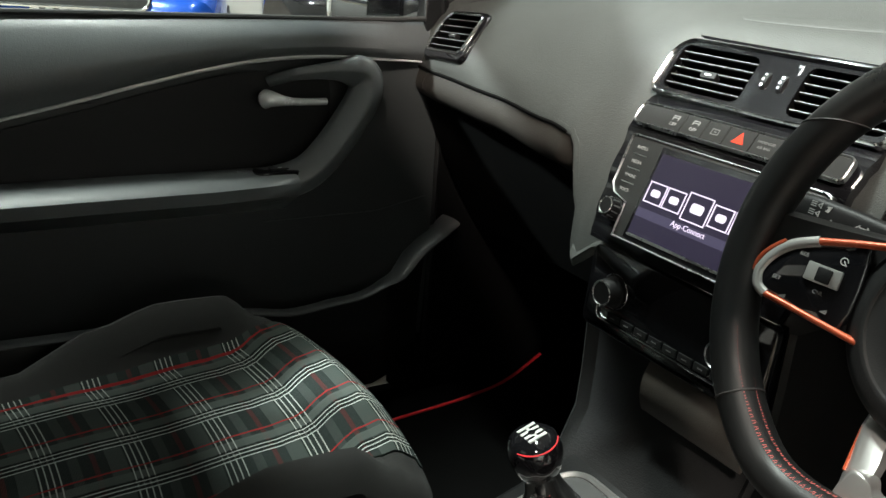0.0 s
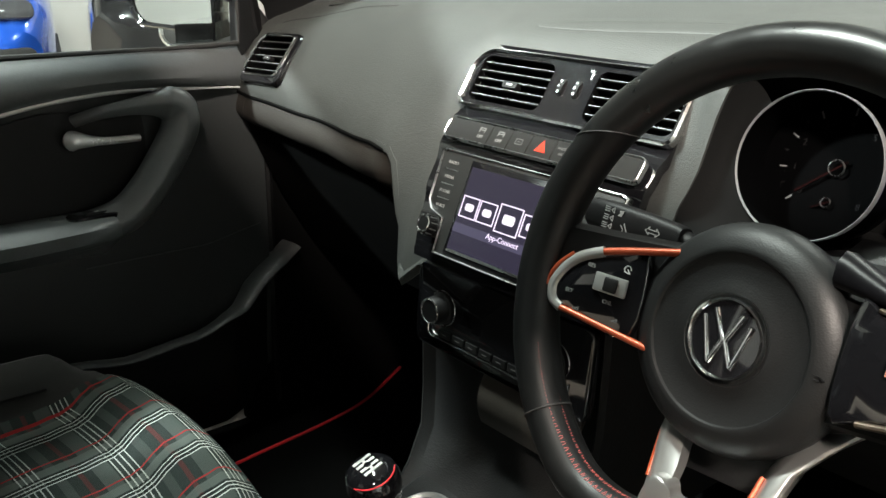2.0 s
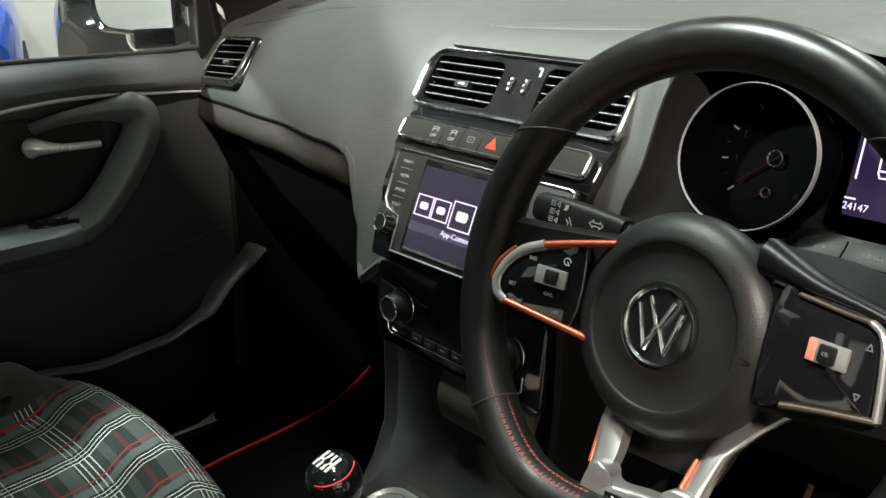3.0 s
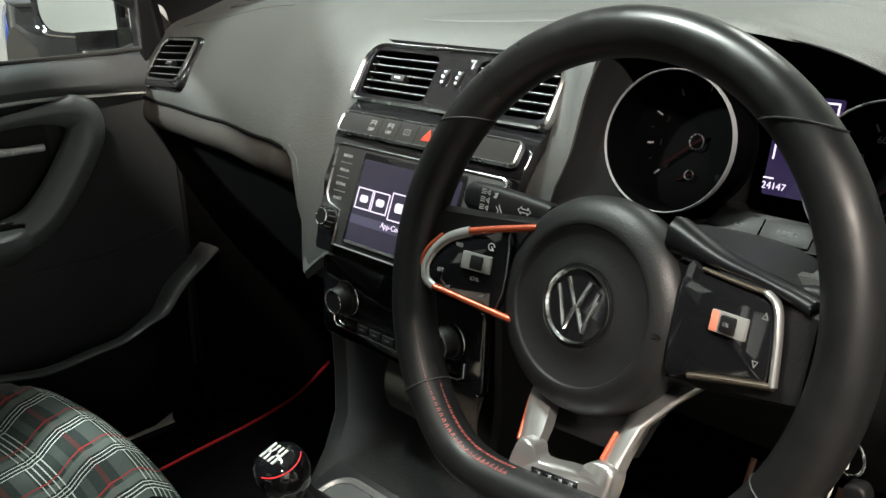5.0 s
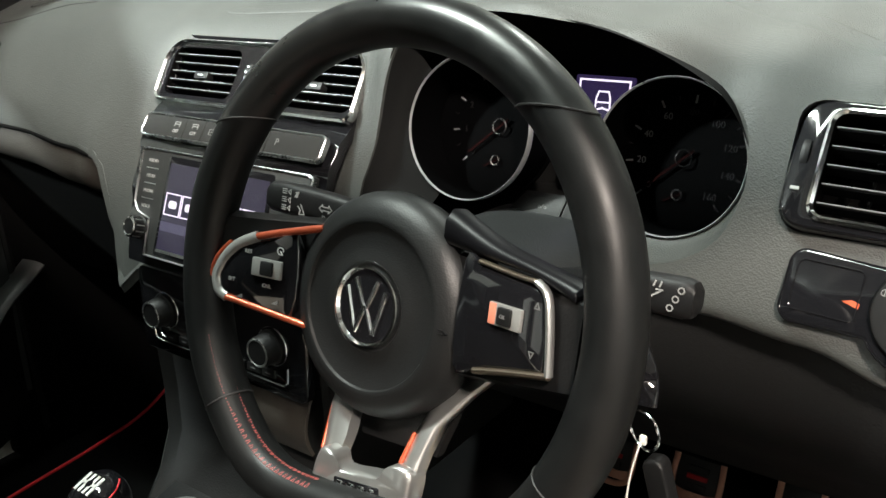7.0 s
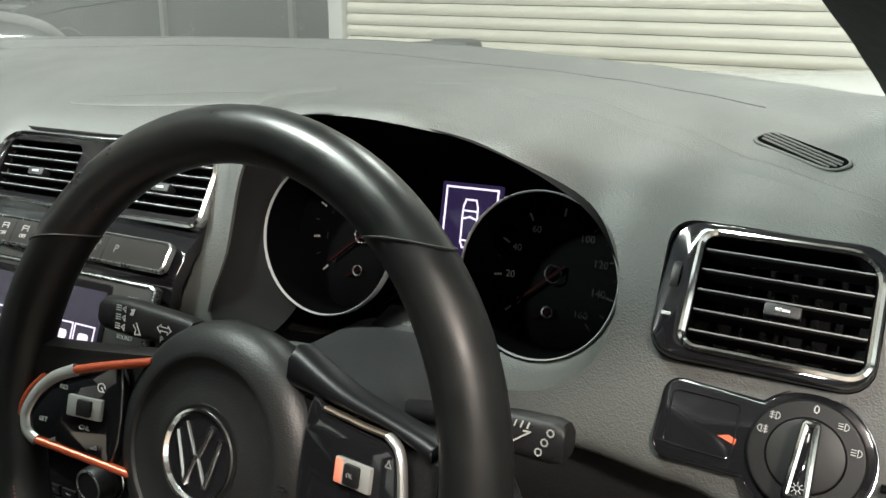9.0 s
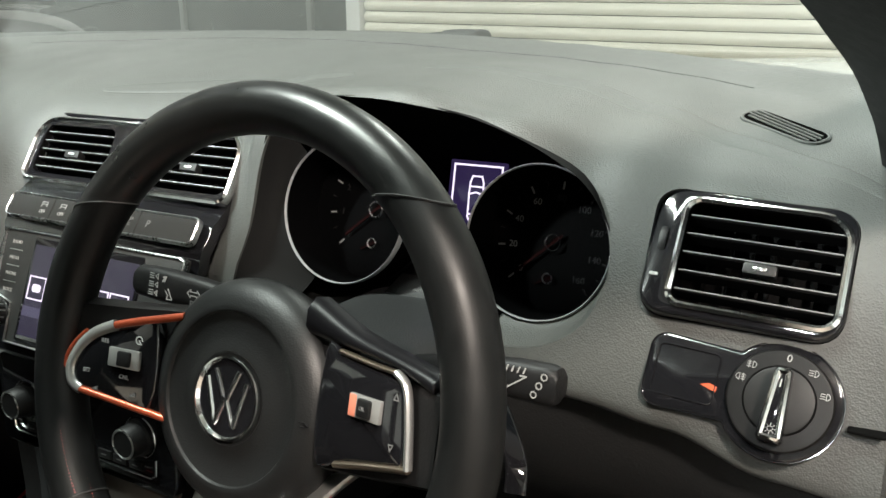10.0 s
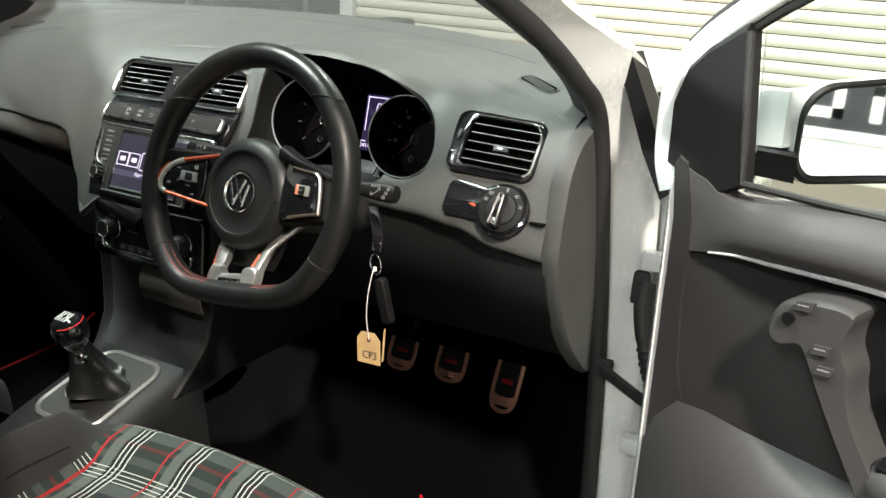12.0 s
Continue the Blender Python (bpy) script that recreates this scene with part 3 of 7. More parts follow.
skin(bm, [[Vector((0.704, p.y + 0.004, p.z)) for p in cap], [Vector((0.720, p.y, p.z)) for p in cap], [Vector((0.728, 0.06 + (p.y - 0.06) * 0.97, 0.8 + (p.z - 0.8) * 0.97)) for p in cap]])
part("end_cap", bm, DASH, dashboard, "smooth charcoal end cap facing the door")
bm = bmesh.new()
box(bm, (0.682, -0.047, 0.8525), (0.704, -0.032, 0.8545), None, 0.0006)
part("fuse_cover_slot", bm, VENTBLACK, dashboard, "dark slot at the end of the pad")
for pts in (((-0.66, 0.05, 0.996), (-0.56, 0.075, 1.011), (-0.42, 0.098, 1.0285)), ((-0.50, 0.254, 1.0625), (-0.2, 0.315, 1.0712), (0.1, 0.318, 1.0682), (0.40, 0.262, 1.0550), (0.56, 0.212, 1.0385))):
    bm = bmesh.new()
    path = smooth_path(pts, 10)
    for p in path:
        c = dash_curve(p.x)
        best = min(zip(c, c[1:]), key=lambda ab: abs((ab[0].y + ab[1].y) / 2 - p.y) + (9 if ab[0].z < 0.97 else 0))
        f = (p.y - best[0].y) / ((best[1].y - best[0].y) or 1)
        p.z = best[0].z + (best[1].z - best[0].z) * f + 0.0002
    sweep(bm, path, circle(0.00045, 6))
    part("pad_seam", bm, RUBBER, dashboard)


def dash_z(x, y):
    c = dash_curve(x)
    best = min(zip(c, c[1:]), key=lambda ab: abs((ab[0].y + ab[1].y) / 2 - y) + (9 if ab[0].z < 0.97 else 0))
    f = (y - best[0].y) / ((best[1].y - best[0].y) or 1)
    return best[0].z + (best[1].z - best[0].z) * f


# soft ridges pressed into the pad
for pts in (((0.270, 0.135), (0.359, 0.132), (0.421, 0.122), (0.469, 0.114), (0.518, 0.104), (0.570, 0.090), (0.640, 0.066), (0.690, 0.047)), ((-0.110, 0.064), (-0.022, 0.072), (0.075, 0.084), (0.170, 0.092), (0.215, 0.092))):
    bm = bmesh.new()
    path = [Vector((p.x, p.y, dash_z(p.x, p.y) - 0.0004)) for p in smooth_path([Vector((x, y, 0)) for x, y in pts], 8)]
    sweep(bm, path, [(0.015 * math.cos(a), 0.0024 * math.sin(a)) for a in [2 * math.pi * i / 20 for i in range(20)]], up=Vector((0, -0.35, 1)), sizes=lambda t: 0.15 + 0.85 * math.sin(math.pi * min(1, max(0, t))) ** 0.5)
    part("pad_ridge", bm, DASH, dashboard)

# demister grilles in the pad's corners
for side in (1, -1):
    a, b = Vector((side * 0.568, 0.153, 0)), Vector((side * 0.632, 0.121, 0))
    mid = (a + b) / 2
    mid.z = dash_z(mid.x, mid.y) + 0.001
    a.z, b.z = dash_z(a.x, a.y), dash_z(b.x, b.y)
    slope = Vector((mid.x, mid.y + 0.02, dash_z(mid.x, mid.y + 0.02))) - Vector((mid.x, mid.y - 0.02, dash_z(mid.x, mid.y - 0.02)))
    m = frame_at(mid, (b - a) * side, slope)
    grille = tagged(new("demister_grille"), "small black slatted side demister in the dash top", "vent", "side demisters")
    grille.location = mid
    bm = bmesh.new()
    o = round_rect(0.075, 0.031, 0.012)
    band(bm, o, scaled(o, 0.003), -0.004, 0.0008, m, 0.0006)
    part("rim", bm, DASH, grille)
    bm = bmesh.new()
    plate(bm, round_rect(0.070, 0.026, 0.010), -0.003, 0.0004, m)
    part("backing", bm, surface("void_black", (0.002, 0.002, 0.002), 0.9, specular=0.0), grille)
    for y in (-0.0085, -0.0035, 0.0015, 0.0065):
        x0, y0, x1, y1 = -0.034 + abs(y) * 0.5, y + 0.0022, 0.034 - abs(y) * 0.5, y - 0.0022
        bm = bmesh.new()
        lines(bm, [((x0, y0), (x1, y1))], 0.0015, m, 0.0004, 0.0010)
        part("slat", bm, DASH, grille)


# ---- air vents ----
SMOKED = surface("smoked_satin_plastic", (0.085, 0.085, 0.085), 0.45, 0.25)


def vent_insert(ob, m, w, h, slats, ring=True, tab=True, radii=0.012):
    o = round_rect(w, h, radii)
    if ring:
        bm = bmesh.new()
        band(bm, o, scaled(o, 0.0042), -0.002, 0.0045, m, 0.0016)
        part("chrome_ring", bm, CHROME, ob, "bright chrome ring")
    inner = scaled(o, 0.0045)
    bm = bmesh.new()
    rings = [[m @ Vector((*p, z)) for p in q] for q, z in ((inner, 0.001), (inner, -0.030), (scaled(inner, 0.010), -0.032))]
    vs = skin(bm, rings, caps=False)
    bm.faces.new(vs[-1])
    part("duct", bm, VENTBLACK, ob)
    iw, ih = w - 0.011, h - 0.011
    for i in range(slats):
        y = -ih / 2 + ih * (i + 0.6) / (slats + 0.2)
        bm = bmesh.new()
        box(bm, (-iw / 2, -0.0012, -0.012), (iw / 2, 0.0012, -0.001), m @ Matrix.Translation((0, y, 0)) @ Matrix.Rotation(radians(-12), 4, "X"), 0.0007, 1)
        part("slat", bm, VENTBLACK, ob)
        bm = bmesh.new()
        box(bm, (-iw / 2, -0.0002, -0.0010), (iw / 2, 0.0007, 0.0002), m @ Matrix.Translation((0, y, 0)))
        part("slat_edge", bm, SMOKED, ob, "thin satin edge")
    n = int(w / 0.016)
    for i in range(1, n):
        bm = bmesh.new()
        x = -iw / 2 + iw * i / n
        box(bm, (x - 0.0007, -ih / 2, -0.030), (x + 0.0007, ih / 2, -0.020), m)
        part("vane", bm, VENTBLACK, ob)
    if tab:
        y = -ih / 2 + ih * (slats // 2 + 0.1) / (slats + 0.2)
        bm = bmesh.new()
        box(bm, (-0.011, -0.0042, -0.006), (0.011, 0.0042, 0.004), m @ Matrix.Translation((0.002, y + 0.001, 0)), 0.002)
        t = part("tab", bm, DARK, ob)
        bm = bmesh.new()
        box(bm, (-0.0045, -0.0012, 0.003), (0.0045, 0.0012, 0.0046), m @ Matrix.Translation((0.002, y + 0.001, 0)), 0.0008)
        part("tab_inlay", bm, SATIN, t)


def outer_vent(side):
    m = vent_frame(side)
    ob = thing("air_vent", m.translation, "outer dashboard air vent with chrome ring and black slats", "vent", "outer air vents")
    bm = bmesh.new()
    wide = 0.132 if side > 0 else 0.130
    shift = Matrix.Translation((-0.008 if side > 0 else 0.004, -0.0030, 0))
    plate(bm, round_rect(wide, 0.093 if side > 0 else 0.090, 0.018), -0.022, 0.0010, m @ shift, 0.0025)
    cutb = bmesh.new()
    plate(cutb, round_rect(0.106, 0.077 if side > 0 else 0.070, 0.012), -0.04, 0.02, m @ Matrix.Translation((0, -0.003 if side > 0 else 0, 0)))
    part("surround", difference(bm, cutb), GLOSS, ob, "piano black surround")
    vent_insert(ob, m @ Matrix.Translation((0, -0.003 if side > 0 else 0, 0)), 0.112, 0.083 if side > 0 else 0.076, 5, radii=(0.022, 0.012, 0.012, 0.014) if side > 0 else (0.012, 0.020, 0.014, 0.012))
    if side > 0:
        bm = bmesh.new()
        wheel = m @ Matrix.Translation((-0.0655, 0.004, -0.0125)) @ Matrix.Rotation(radians(90), 4, "Y")
        lathe(bm, [(0.001, -0.0025), (0.016, -0.0025), (0.0165, 0), (0.016, 0.0025), (0.001, 0.0025)], wheel, 36)
        part("thumb_wheel", bm, DARK, ob, "ribbed black thumb wheel")
        bm = bmesh.new()
        box(bm, (-0.0690, -0.0245, 0.001), (-0.0630, -0.0220, 0.0022), m, 0.0004)
        part("marker", bm, MIDINK, ob)


outer_vent(1)
outer_vent(-1)

# ---- centre stack ----
STACK = [(0.770, -0.104), (0.800, -0.096), (0.840, -0.081), (0.890, -0.059), (0.918, -0.042), (0.932, -0.021), (0.965, -0.002), (1.002, 0.023)]
def stack_y(z):
    return lerp_table(STACK, z)[0]


stack = thing("centre_stack", (0, -0.05, 0.88), "piano black centre panel framing radio, switches and vents", "panel")
bm = bmesh.new()
def stack_sheet(u, v):
    z = 0.772 + 0.230 * v
    half = (0.134 + 0.020 * v ** 0.7 if u < 0 else 0.131 + 0.016 * v ** 0.7) - 0.012 * max(0, v - 0.90) / 0.1
    x = u * half
    return (x, stack_y(z) + 0.004 * (x / 0.15) ** 2 + 0.002, z)
sheet(bm, stack_sheet, [-1 + i / 12 for i in range(25)], [i / 30 for i in range(31)], thick=0.012)
cutb = bmesh.new()
plate(cutb, round_rect(0.270, 0.060, 0.010), -0.060, 0.06, CENTRE_VENTS)
part("bezel", difference(bm, cutb), GLOSS, stack, "piano black bezel")

vents = thing("centre_air_vents", (0, 0, 0.966), "pair of centre air vents in one chrome-edged frame", "vent")
VM = CENTRE_VENTS
o = [(x - 0.003, y) for x, y in round_rect(0.300, 0.075, (0.030, 0.030, 0.012, 0.012), 7)]
bm = bmesh.new()
band(bm, o, scaled(o, 0.0042), -0.004, 0.0065, VM, 0.002)
part("chrome_frame", bm, CHROME, vents, "chrome outer frame")
bm = bmesh.new()
plate(bm, scaled(o, 0.0035), -0.004, 0.0025, VM)
cutb = bmesh.new()
for x in (-0.0850, 0.0850):
    plate(cutb, round_rect(0.110, 0.056, 0.010), -0.02, 0.02, VM @ Matrix.Translation((x, 0, 0)))
part("panel", difference(bm, cutb), GLOSS, vents)
for side in (-1, 1):
    vent_insert(vents, VM @ Matrix.Translation((side * 0.0850, 0, 0.001)), 0.117, 0.063, 5, False, True, (0.016, 0.010, 0.008, 0.010) if side > 0 else (0.010, 0.016, 0.010, 0.008))
    bm = bmesh.new()
    wm = VM @ Matrix.Translation((side * 0.0105, 0.003, -0.006)) @ Matrix.Rotation(radians(90), 4, "Y")
    lathe(bm, [(0.001, -0.0032), (0.0125, -0.0032), (0.0135, 0), (0.0125, 0.0032), (0.001, 0.0032)], wm, 30)
    part("thumb_wheel", bm, DARK, vents, "ribbed black thumb wheel")
    for j in (-1, 0, 1):
        bm = bmesh.new()
        box(bm, (-0.0013, -0.0016, 0), (0.0013, 0.0016, 0.0018), VM @ Matrix.Translation((side * 0.0105, 0.003 + 0.006 * j, 0.0068 - abs(j) * 0.0012)), 0.0005)
        part("wheel_mark", bm, SATIN, vents)
bm = bmesh.new()
lines(bm, [((0.018, 0.026), (0.022, 0.026), (0.022, 0.018))], 0.0026, VM, 0.0026)
part("mark", bm, CHROME, vents)

SM = frame_at((0, -0.0480, 0.9145), (1, 0, 0), (0, 0.60, 0.80))
strip = thing("switch_strip", SM.translation, "row of grey push buttons with lit red hazard triangle", "switches")
bm = bmesh.new()
o = round_rect(0.272, 0.0275, 0.007)
band(bm, o, scaled(o, 0.0022), -0.003, 0.0042, SM, 0.001)
part("satin_rim", bm, SATIN, strip, "satin rim")
BUTTON = surface("soft_grey_button", (0.016, 0.016, 0.0155), 0.62, grain=0.1, specular=0.12)
edges = (-0.1335, -0.066, -0.036, -0.007, 0.027, 0.060, 0.1335)
for a, b in zip(edges, edges[1:]):
    bm = bmesh.new()
    box(bm, (a + 0.0002, -0.0117, -0.002), (b - 0.0002, 0.0117, 0.0030), SM, 0.0005, 1)
    part("push_button", bm, BUTTON, strip)
for x in (-0.079, -0.050):
    part("print", words("OFF", 0.0055, SM @ Matrix.Translation((x, -0.0045, 0.0032))), MIDINK, strip)
    bm = bmesh.new()
    lines(bm, [((x - 0.004, 0.001), (x - 0.004, 0.006), (x + 0.004, 0.006), (x + 0.004, 0.001)), ((x - 0.003, 0.0035), (x + 0.003, 0.0035))], 0.0007, SM, 0.0031)
    part("icon", bm, MIDINK, strip)
bm = bmesh.new()
lines(bm, [((-0.026, -0.003), (-0.026, 0.003), (-0.017, 0.003), (-0.017, -0.003), (-0.026, -0.003)), ((-0.023, 0), (-0.020, 0))], 0.0008, SM, 0.0031)
part("icon", bm, DIMINK, strip)
bm = bmesh.new()
plate(bm, [(0.0030, -0.0055), (0.0180, -0.0055), (0.0105, 0.0078)], 0.002, 0.0034, SM)
part("hazard_triangle", bm, HAZARD, strip, "lit red hazard triangle")
part("print", words("PASSENGER", 0.0042, SM @ Matrix.Translation((0.0425, 0.003, 0.0032))), DIMINK, strip)
part("print", words("AIR BAG", 0.0042, SM @ Matrix.Translation((0.0425, -0.003, 0.0032))), DIMINK, strip)
part("print", words("P", 0.010, SM @ Matrix.Translation((0.074, 0, 0.0032))), DIMINK, strip)

RM = frame_at((0.006, -0.0835, 0.8375), (1, 0, 0), (0, 0.385, 0.923))
radio = thing("infotainment_unit", RM.translation, "touch-screen radio with grey side keys and knobs, lit screen", "radio")
o = [(-0.130, 0.0575), (-0.124, 0.0600), (0.124, 0.0600), (0.130, 0.0575), (0.128, 0.000), (0.120, -0.010), (0.098, -0.016), (0.096, -0.056), (-0.096, -0.056), (-0.098, -0.016), (-0.120, -0.010), (-0.128, 0.000)][::-1]
bm = bmesh.new()
plate(bm, o, -0.003, 0.004, RM, 0.0015)
part("body", bm, surface("radio_grey", (0.018, 0.0183, 0.018), 0.45, grain=0.08, specular=0.25), radio)
bm = bmesh.new()
band(bm, o, [(x * 0.978, y * 0.962) for x, y in o], 0.0, 0.0058, RM, 0.001)
part("satin_rim", bm, SATIN, radio, "satin rim")
bm = bmesh.new()
plate(bm, round_rect(0.160, 0.106, 0.003), 0.0, 0.0052, RM @ Matrix.Translation((0, 0.001, 0)), 0.001)
part("screen_surround", bm, GLOSS, radio)
bm = bmesh.new()
plate(bm, round_rect(0.150, 0.092, 0.001), 0.003, 0.0058, RM @ Matrix.Translation((0, 0.001, 0)))
screen = part("screen", bm, SCREEN, radio, "lit dark navy screen with white icons")
bm = bmesh.new()
plate(bm, round_rect(0.150, 0.003, 0.001), 0.0030, 0.0062, RM @ Matrix.Translation((0, -0.0465, 0)))
part("screen_edge", bm, SATIN, radio)
# painted reflection, drawn as a faintly glowing strip
bm = bmesh.new()
plate(bm, round_rect(0.150, 0.010, 0.0005), 0.0030, 0.0061, RM @ Matrix.Translation((0, -0.020, 0)))
part("reflection_strip", bm, SCREEN_BAND, screen)
for i, (x, s) in enumerate(((-0.0600, 1), (-0.0330, 1), (-0.0005, 1.3), (0.0310, 1), (0.0585, 1))):
    bm = bmesh.new()
    w, h = 0.0122 * s, 0.0112 * s
    q = [(x - w, -h), (x + w, -h), (x + w, h), (x - w, h), (x - w, -h)]
    lines(bm, [[(a, b + 0.004) for a, b in q]], 0.0014, RM, 0.0062)
    part("icon_frame", bm, ICON, screen)
    bm = bmesh.new()
    plate(bm, [(a + x, b + 0.004) for a, b in round_rect(w * 1.05, h * 0.72, 0.003, 3)], 0.0062, 0.0066, RM)
    part("icon", bm, ICON, screen)
part("caption", words("App-Connect", 0.0085, RM @ Matrix.Translation((-0.0005, -0.0185, 0.0064))), ICON, screen)
for i, word in enumerate(("RADIO", "MEDIA", "PHONE", "VOICE")):
    y = 0.046 - 0.0165 * i
    part("print", words(word, 0.0052, RM @ Matrix.Translation((-0.1070, y, 0.0043))), MIDINK, radio)
    if i < 3:
        bm = bmesh.new()
        lines(bm, [((-0.116, y - 0.008), (-0.097, y - 0.008))], 0.0010, RM, 0.0042)
        part("key_line", bm, SATIN, radio)
for i, word in enumerate(("NAV", "CAR", "SOUND", "MENU")):
    part("print", words(word, 0.0052, RM @ Matrix.Translation((0.1050, 0.046 - 0.0165 * i, 0.0043))), MIDINK, radio)
for side in (-1, 1):
    bm = bmesh.new()
    km = RM @ Matrix.Translation((side * 0.108, -0.028, 0.002))
    lathe(bm, [(0.0125, -0.004), (0.0125, 0.004), (0.0115, 0.005), (0.0105, 0.016), (0.0095, 0.0175), (0.002, 0.0178)], km, 40)
    knob = part("knob", bm, DARK, radio, "ribbed black knob with chrome cap ring")
    bm = bmesh.new()
    torus(bm, [(0.0068, 0.0170), (0.0090, 0.0183), (0.0098, 0.0172), (0.0090, 0.0165)], km, 32)
    part("cap_ring", bm, CHROME, knob)
    for i in range(20):
        bm = bmesh.new()
        a = 2 * math.pi * i / 20
        box(bm, (-0.0006, -0.0006, 0.006), (0.0006, 0.0006, 0.0155), km @ Matrix.Rotation(a, 4, "Z") @ Matrix.Translation((0.0112, 0, 0)))
        part("rib", bm, SATIN if i % 2 else DARK, knob)

CM = frame_at((0, -0.0950, 0.715), (1, 0, 0), (0, 0.06, 1))
climate = thing("climate_panel", CM.translation, "black heater control panel with two knobs and chrome bottom edge", "controls")
bm = bmesh.new()
plate(bm, round_rect(0.262, 0.098, 0.010), -0.012, 0.0, CM, 0.002)
part("panel", bm, GLOSS, climate)
for side in (-1, 1):
    bm = bmesh.new()
    km = CM @ Matrix.Translation((side * 0.085, 0.004, 0))
    lathe(bm, [(0.0185, -0.002), (0.0185, 0.004), (0.0165, 0.006), (0.0155, 0.019), (0.0145, 0.0205), (0.002, 0.021)], km, 40)
    knob = part("knob", bm, DARK, climate, "black heater knob")
    bm = bmesh.new()
    torus(bm, [(0.0120, 0.0198), (0.0135, 0.0214), (0.0150, 0.0205), (0.0135, 0.0195)], km, 36)
    part("knob_ring", bm, SATIN, knob)
    bm = bmesh.new()
    torus(bm, [(0.0195, -0.001), (0.0205, 0.001), (0.0215, -0.001)], km, 36)
    part("base_ring", bm, SATIN, knob)
bm = bmesh.new()
sweep(bm, [CM @ Vector(p) for p in ((-0.107, -0.016, 0.002), (-0.106, -0.030, 0.002), (-0.100, -0.034, 0.002), (0.100, -0.034, 0.002), (0.106, -0.030, 0.002), (0.107, -0.014, 0.002))], circle(0.0014, 8), up=(0, 1, 0))
part("chrome_edge", bm, CHROME, climate, "thin chrome lower edge")
for i in range(8):
    bm = bmesh.new()
    x = -0.078 + i * 0.0223
    box(bm, (x - 0.0095, -0.031, -0.002), (x + 0.0095, -0.022, 0.0022), CM, 0.0008)
    b = part("key", bm, DARK, climate)
    bm = bmesh.new()
    lines(bm, [((x - 0.003, -0.0265), (x + 0.003, -0.0265))], 0.0012, CM, 0.0024)
    part("icon", bm, DIMINK, b)

# ---- console and tunnel ----
console = thing("centre_console", (0, -0.2, 0.45), "black centre console and tunnel with silver gear frame", "console")
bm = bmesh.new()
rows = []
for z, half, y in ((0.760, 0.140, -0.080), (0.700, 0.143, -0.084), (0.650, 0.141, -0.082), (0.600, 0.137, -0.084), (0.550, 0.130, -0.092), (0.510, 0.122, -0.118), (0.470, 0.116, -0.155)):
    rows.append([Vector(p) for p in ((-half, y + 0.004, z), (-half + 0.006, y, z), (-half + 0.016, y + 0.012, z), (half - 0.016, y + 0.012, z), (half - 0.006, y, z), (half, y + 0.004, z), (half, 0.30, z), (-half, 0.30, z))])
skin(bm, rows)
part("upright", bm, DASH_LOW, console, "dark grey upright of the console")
bm = bmesh.new()
def cubby(u, v):
    return (u, -0.080 - 0.018 * math.sin(v * math.pi * 0.8), 0.676 - 0.075 * v)
sheet(bm, cubby, [-0.02 + 0.142 * i / 10 for i in range(11)], [i / 8 for i in range(9)], thick=-0.004)
part("cubby_lid", bm, PANEL, console, "brown-grey cubby lid")
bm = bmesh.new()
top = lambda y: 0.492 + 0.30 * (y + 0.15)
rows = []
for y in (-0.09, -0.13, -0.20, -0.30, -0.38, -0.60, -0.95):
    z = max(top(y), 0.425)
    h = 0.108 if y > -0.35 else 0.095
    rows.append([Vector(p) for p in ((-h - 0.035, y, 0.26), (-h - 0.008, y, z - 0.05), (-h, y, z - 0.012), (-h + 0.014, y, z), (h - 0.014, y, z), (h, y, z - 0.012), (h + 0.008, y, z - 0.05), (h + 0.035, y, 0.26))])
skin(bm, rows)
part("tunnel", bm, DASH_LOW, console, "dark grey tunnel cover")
GM = frame_at((-0.002, -0.208, top(-0.208) + 0.002), (1, 0, 0), (0, 1, 0.30))
o = round_rect(0.148, 0.178, (0.036, 0.036, 0.034, 0.034), 8)
bm = bmesh.new()
band(bm, o, scaled(o, 0.0085), -0.004, 0.006, GM, 0.003)
part("gear_frame", bm, SILVER, console, "silver rounded frame round the gear gaiter")
bm = bmesh.new()
plate(bm, scaled(o, 0.006), -0.004, 0.0015, GM)
part("frame_floor", bm, surface("dark_tray", (0.014, 0.014, 0.0135), 0.45), console, "dark tray inside the frame")
bm = bmesh.new()
box(bm, (0.098, -0.36, 0.452), (0.102, -0.17, 0.456), None, 0.001)
part("edge_strip", bm, SATIN, console)

lever = thing("gear_lever", (-0.015, -0.235, 0.47), "short gear lever with black leather gaiter and glossy knob", "gear lever")
K = Vector((0.002, -0.256, 0.599))
base = GM @ Vector((-0.004, 0.008, 0))
axis = (K - base).normalized()
side = Vector((1, 0, 0))
bm = bmesh.new()
rings = []
for i in range(15):
    t = i / 14
    c = base.lerp(K, t * 0.78)
    w = 0.038 * (1 - t) ** 1.5 + 0.0165
    fold = 0.0035 * math.sin(t * 15) * (1 - t)
    rings.append([c + Vector((w * (1 + 0.16 * math.cos(4 * a)) * math.cos(a) + fold * math.cos(2 * a), w * (1.05 + 0.16 * math.cos(4 * a)) * math.sin(a), 0.003 * math.sin(3 * a + t * 5) * (1 - t))) for a in [2 * math.pi * j / 28 for j in range(28)]])
skin(bm, rings)
part("gaiter", bm, HIDE, lever, "black leather gaiter")
kn = frame_at(K, (1, 0, 0), (0, 0.95, 0.3))
bm = bmesh.new()
lathe(bm, [(0.012, -0.055), (0.0125, -0.038), (0.016, -0.030), (0.024, -0.018), (0.0285, -0.002), (0.0285, 0.008), (0.025, 0.019), (0.018, 0.0250), (0.008, 0.0275), (0.001, 0.0280)], kn, 36)
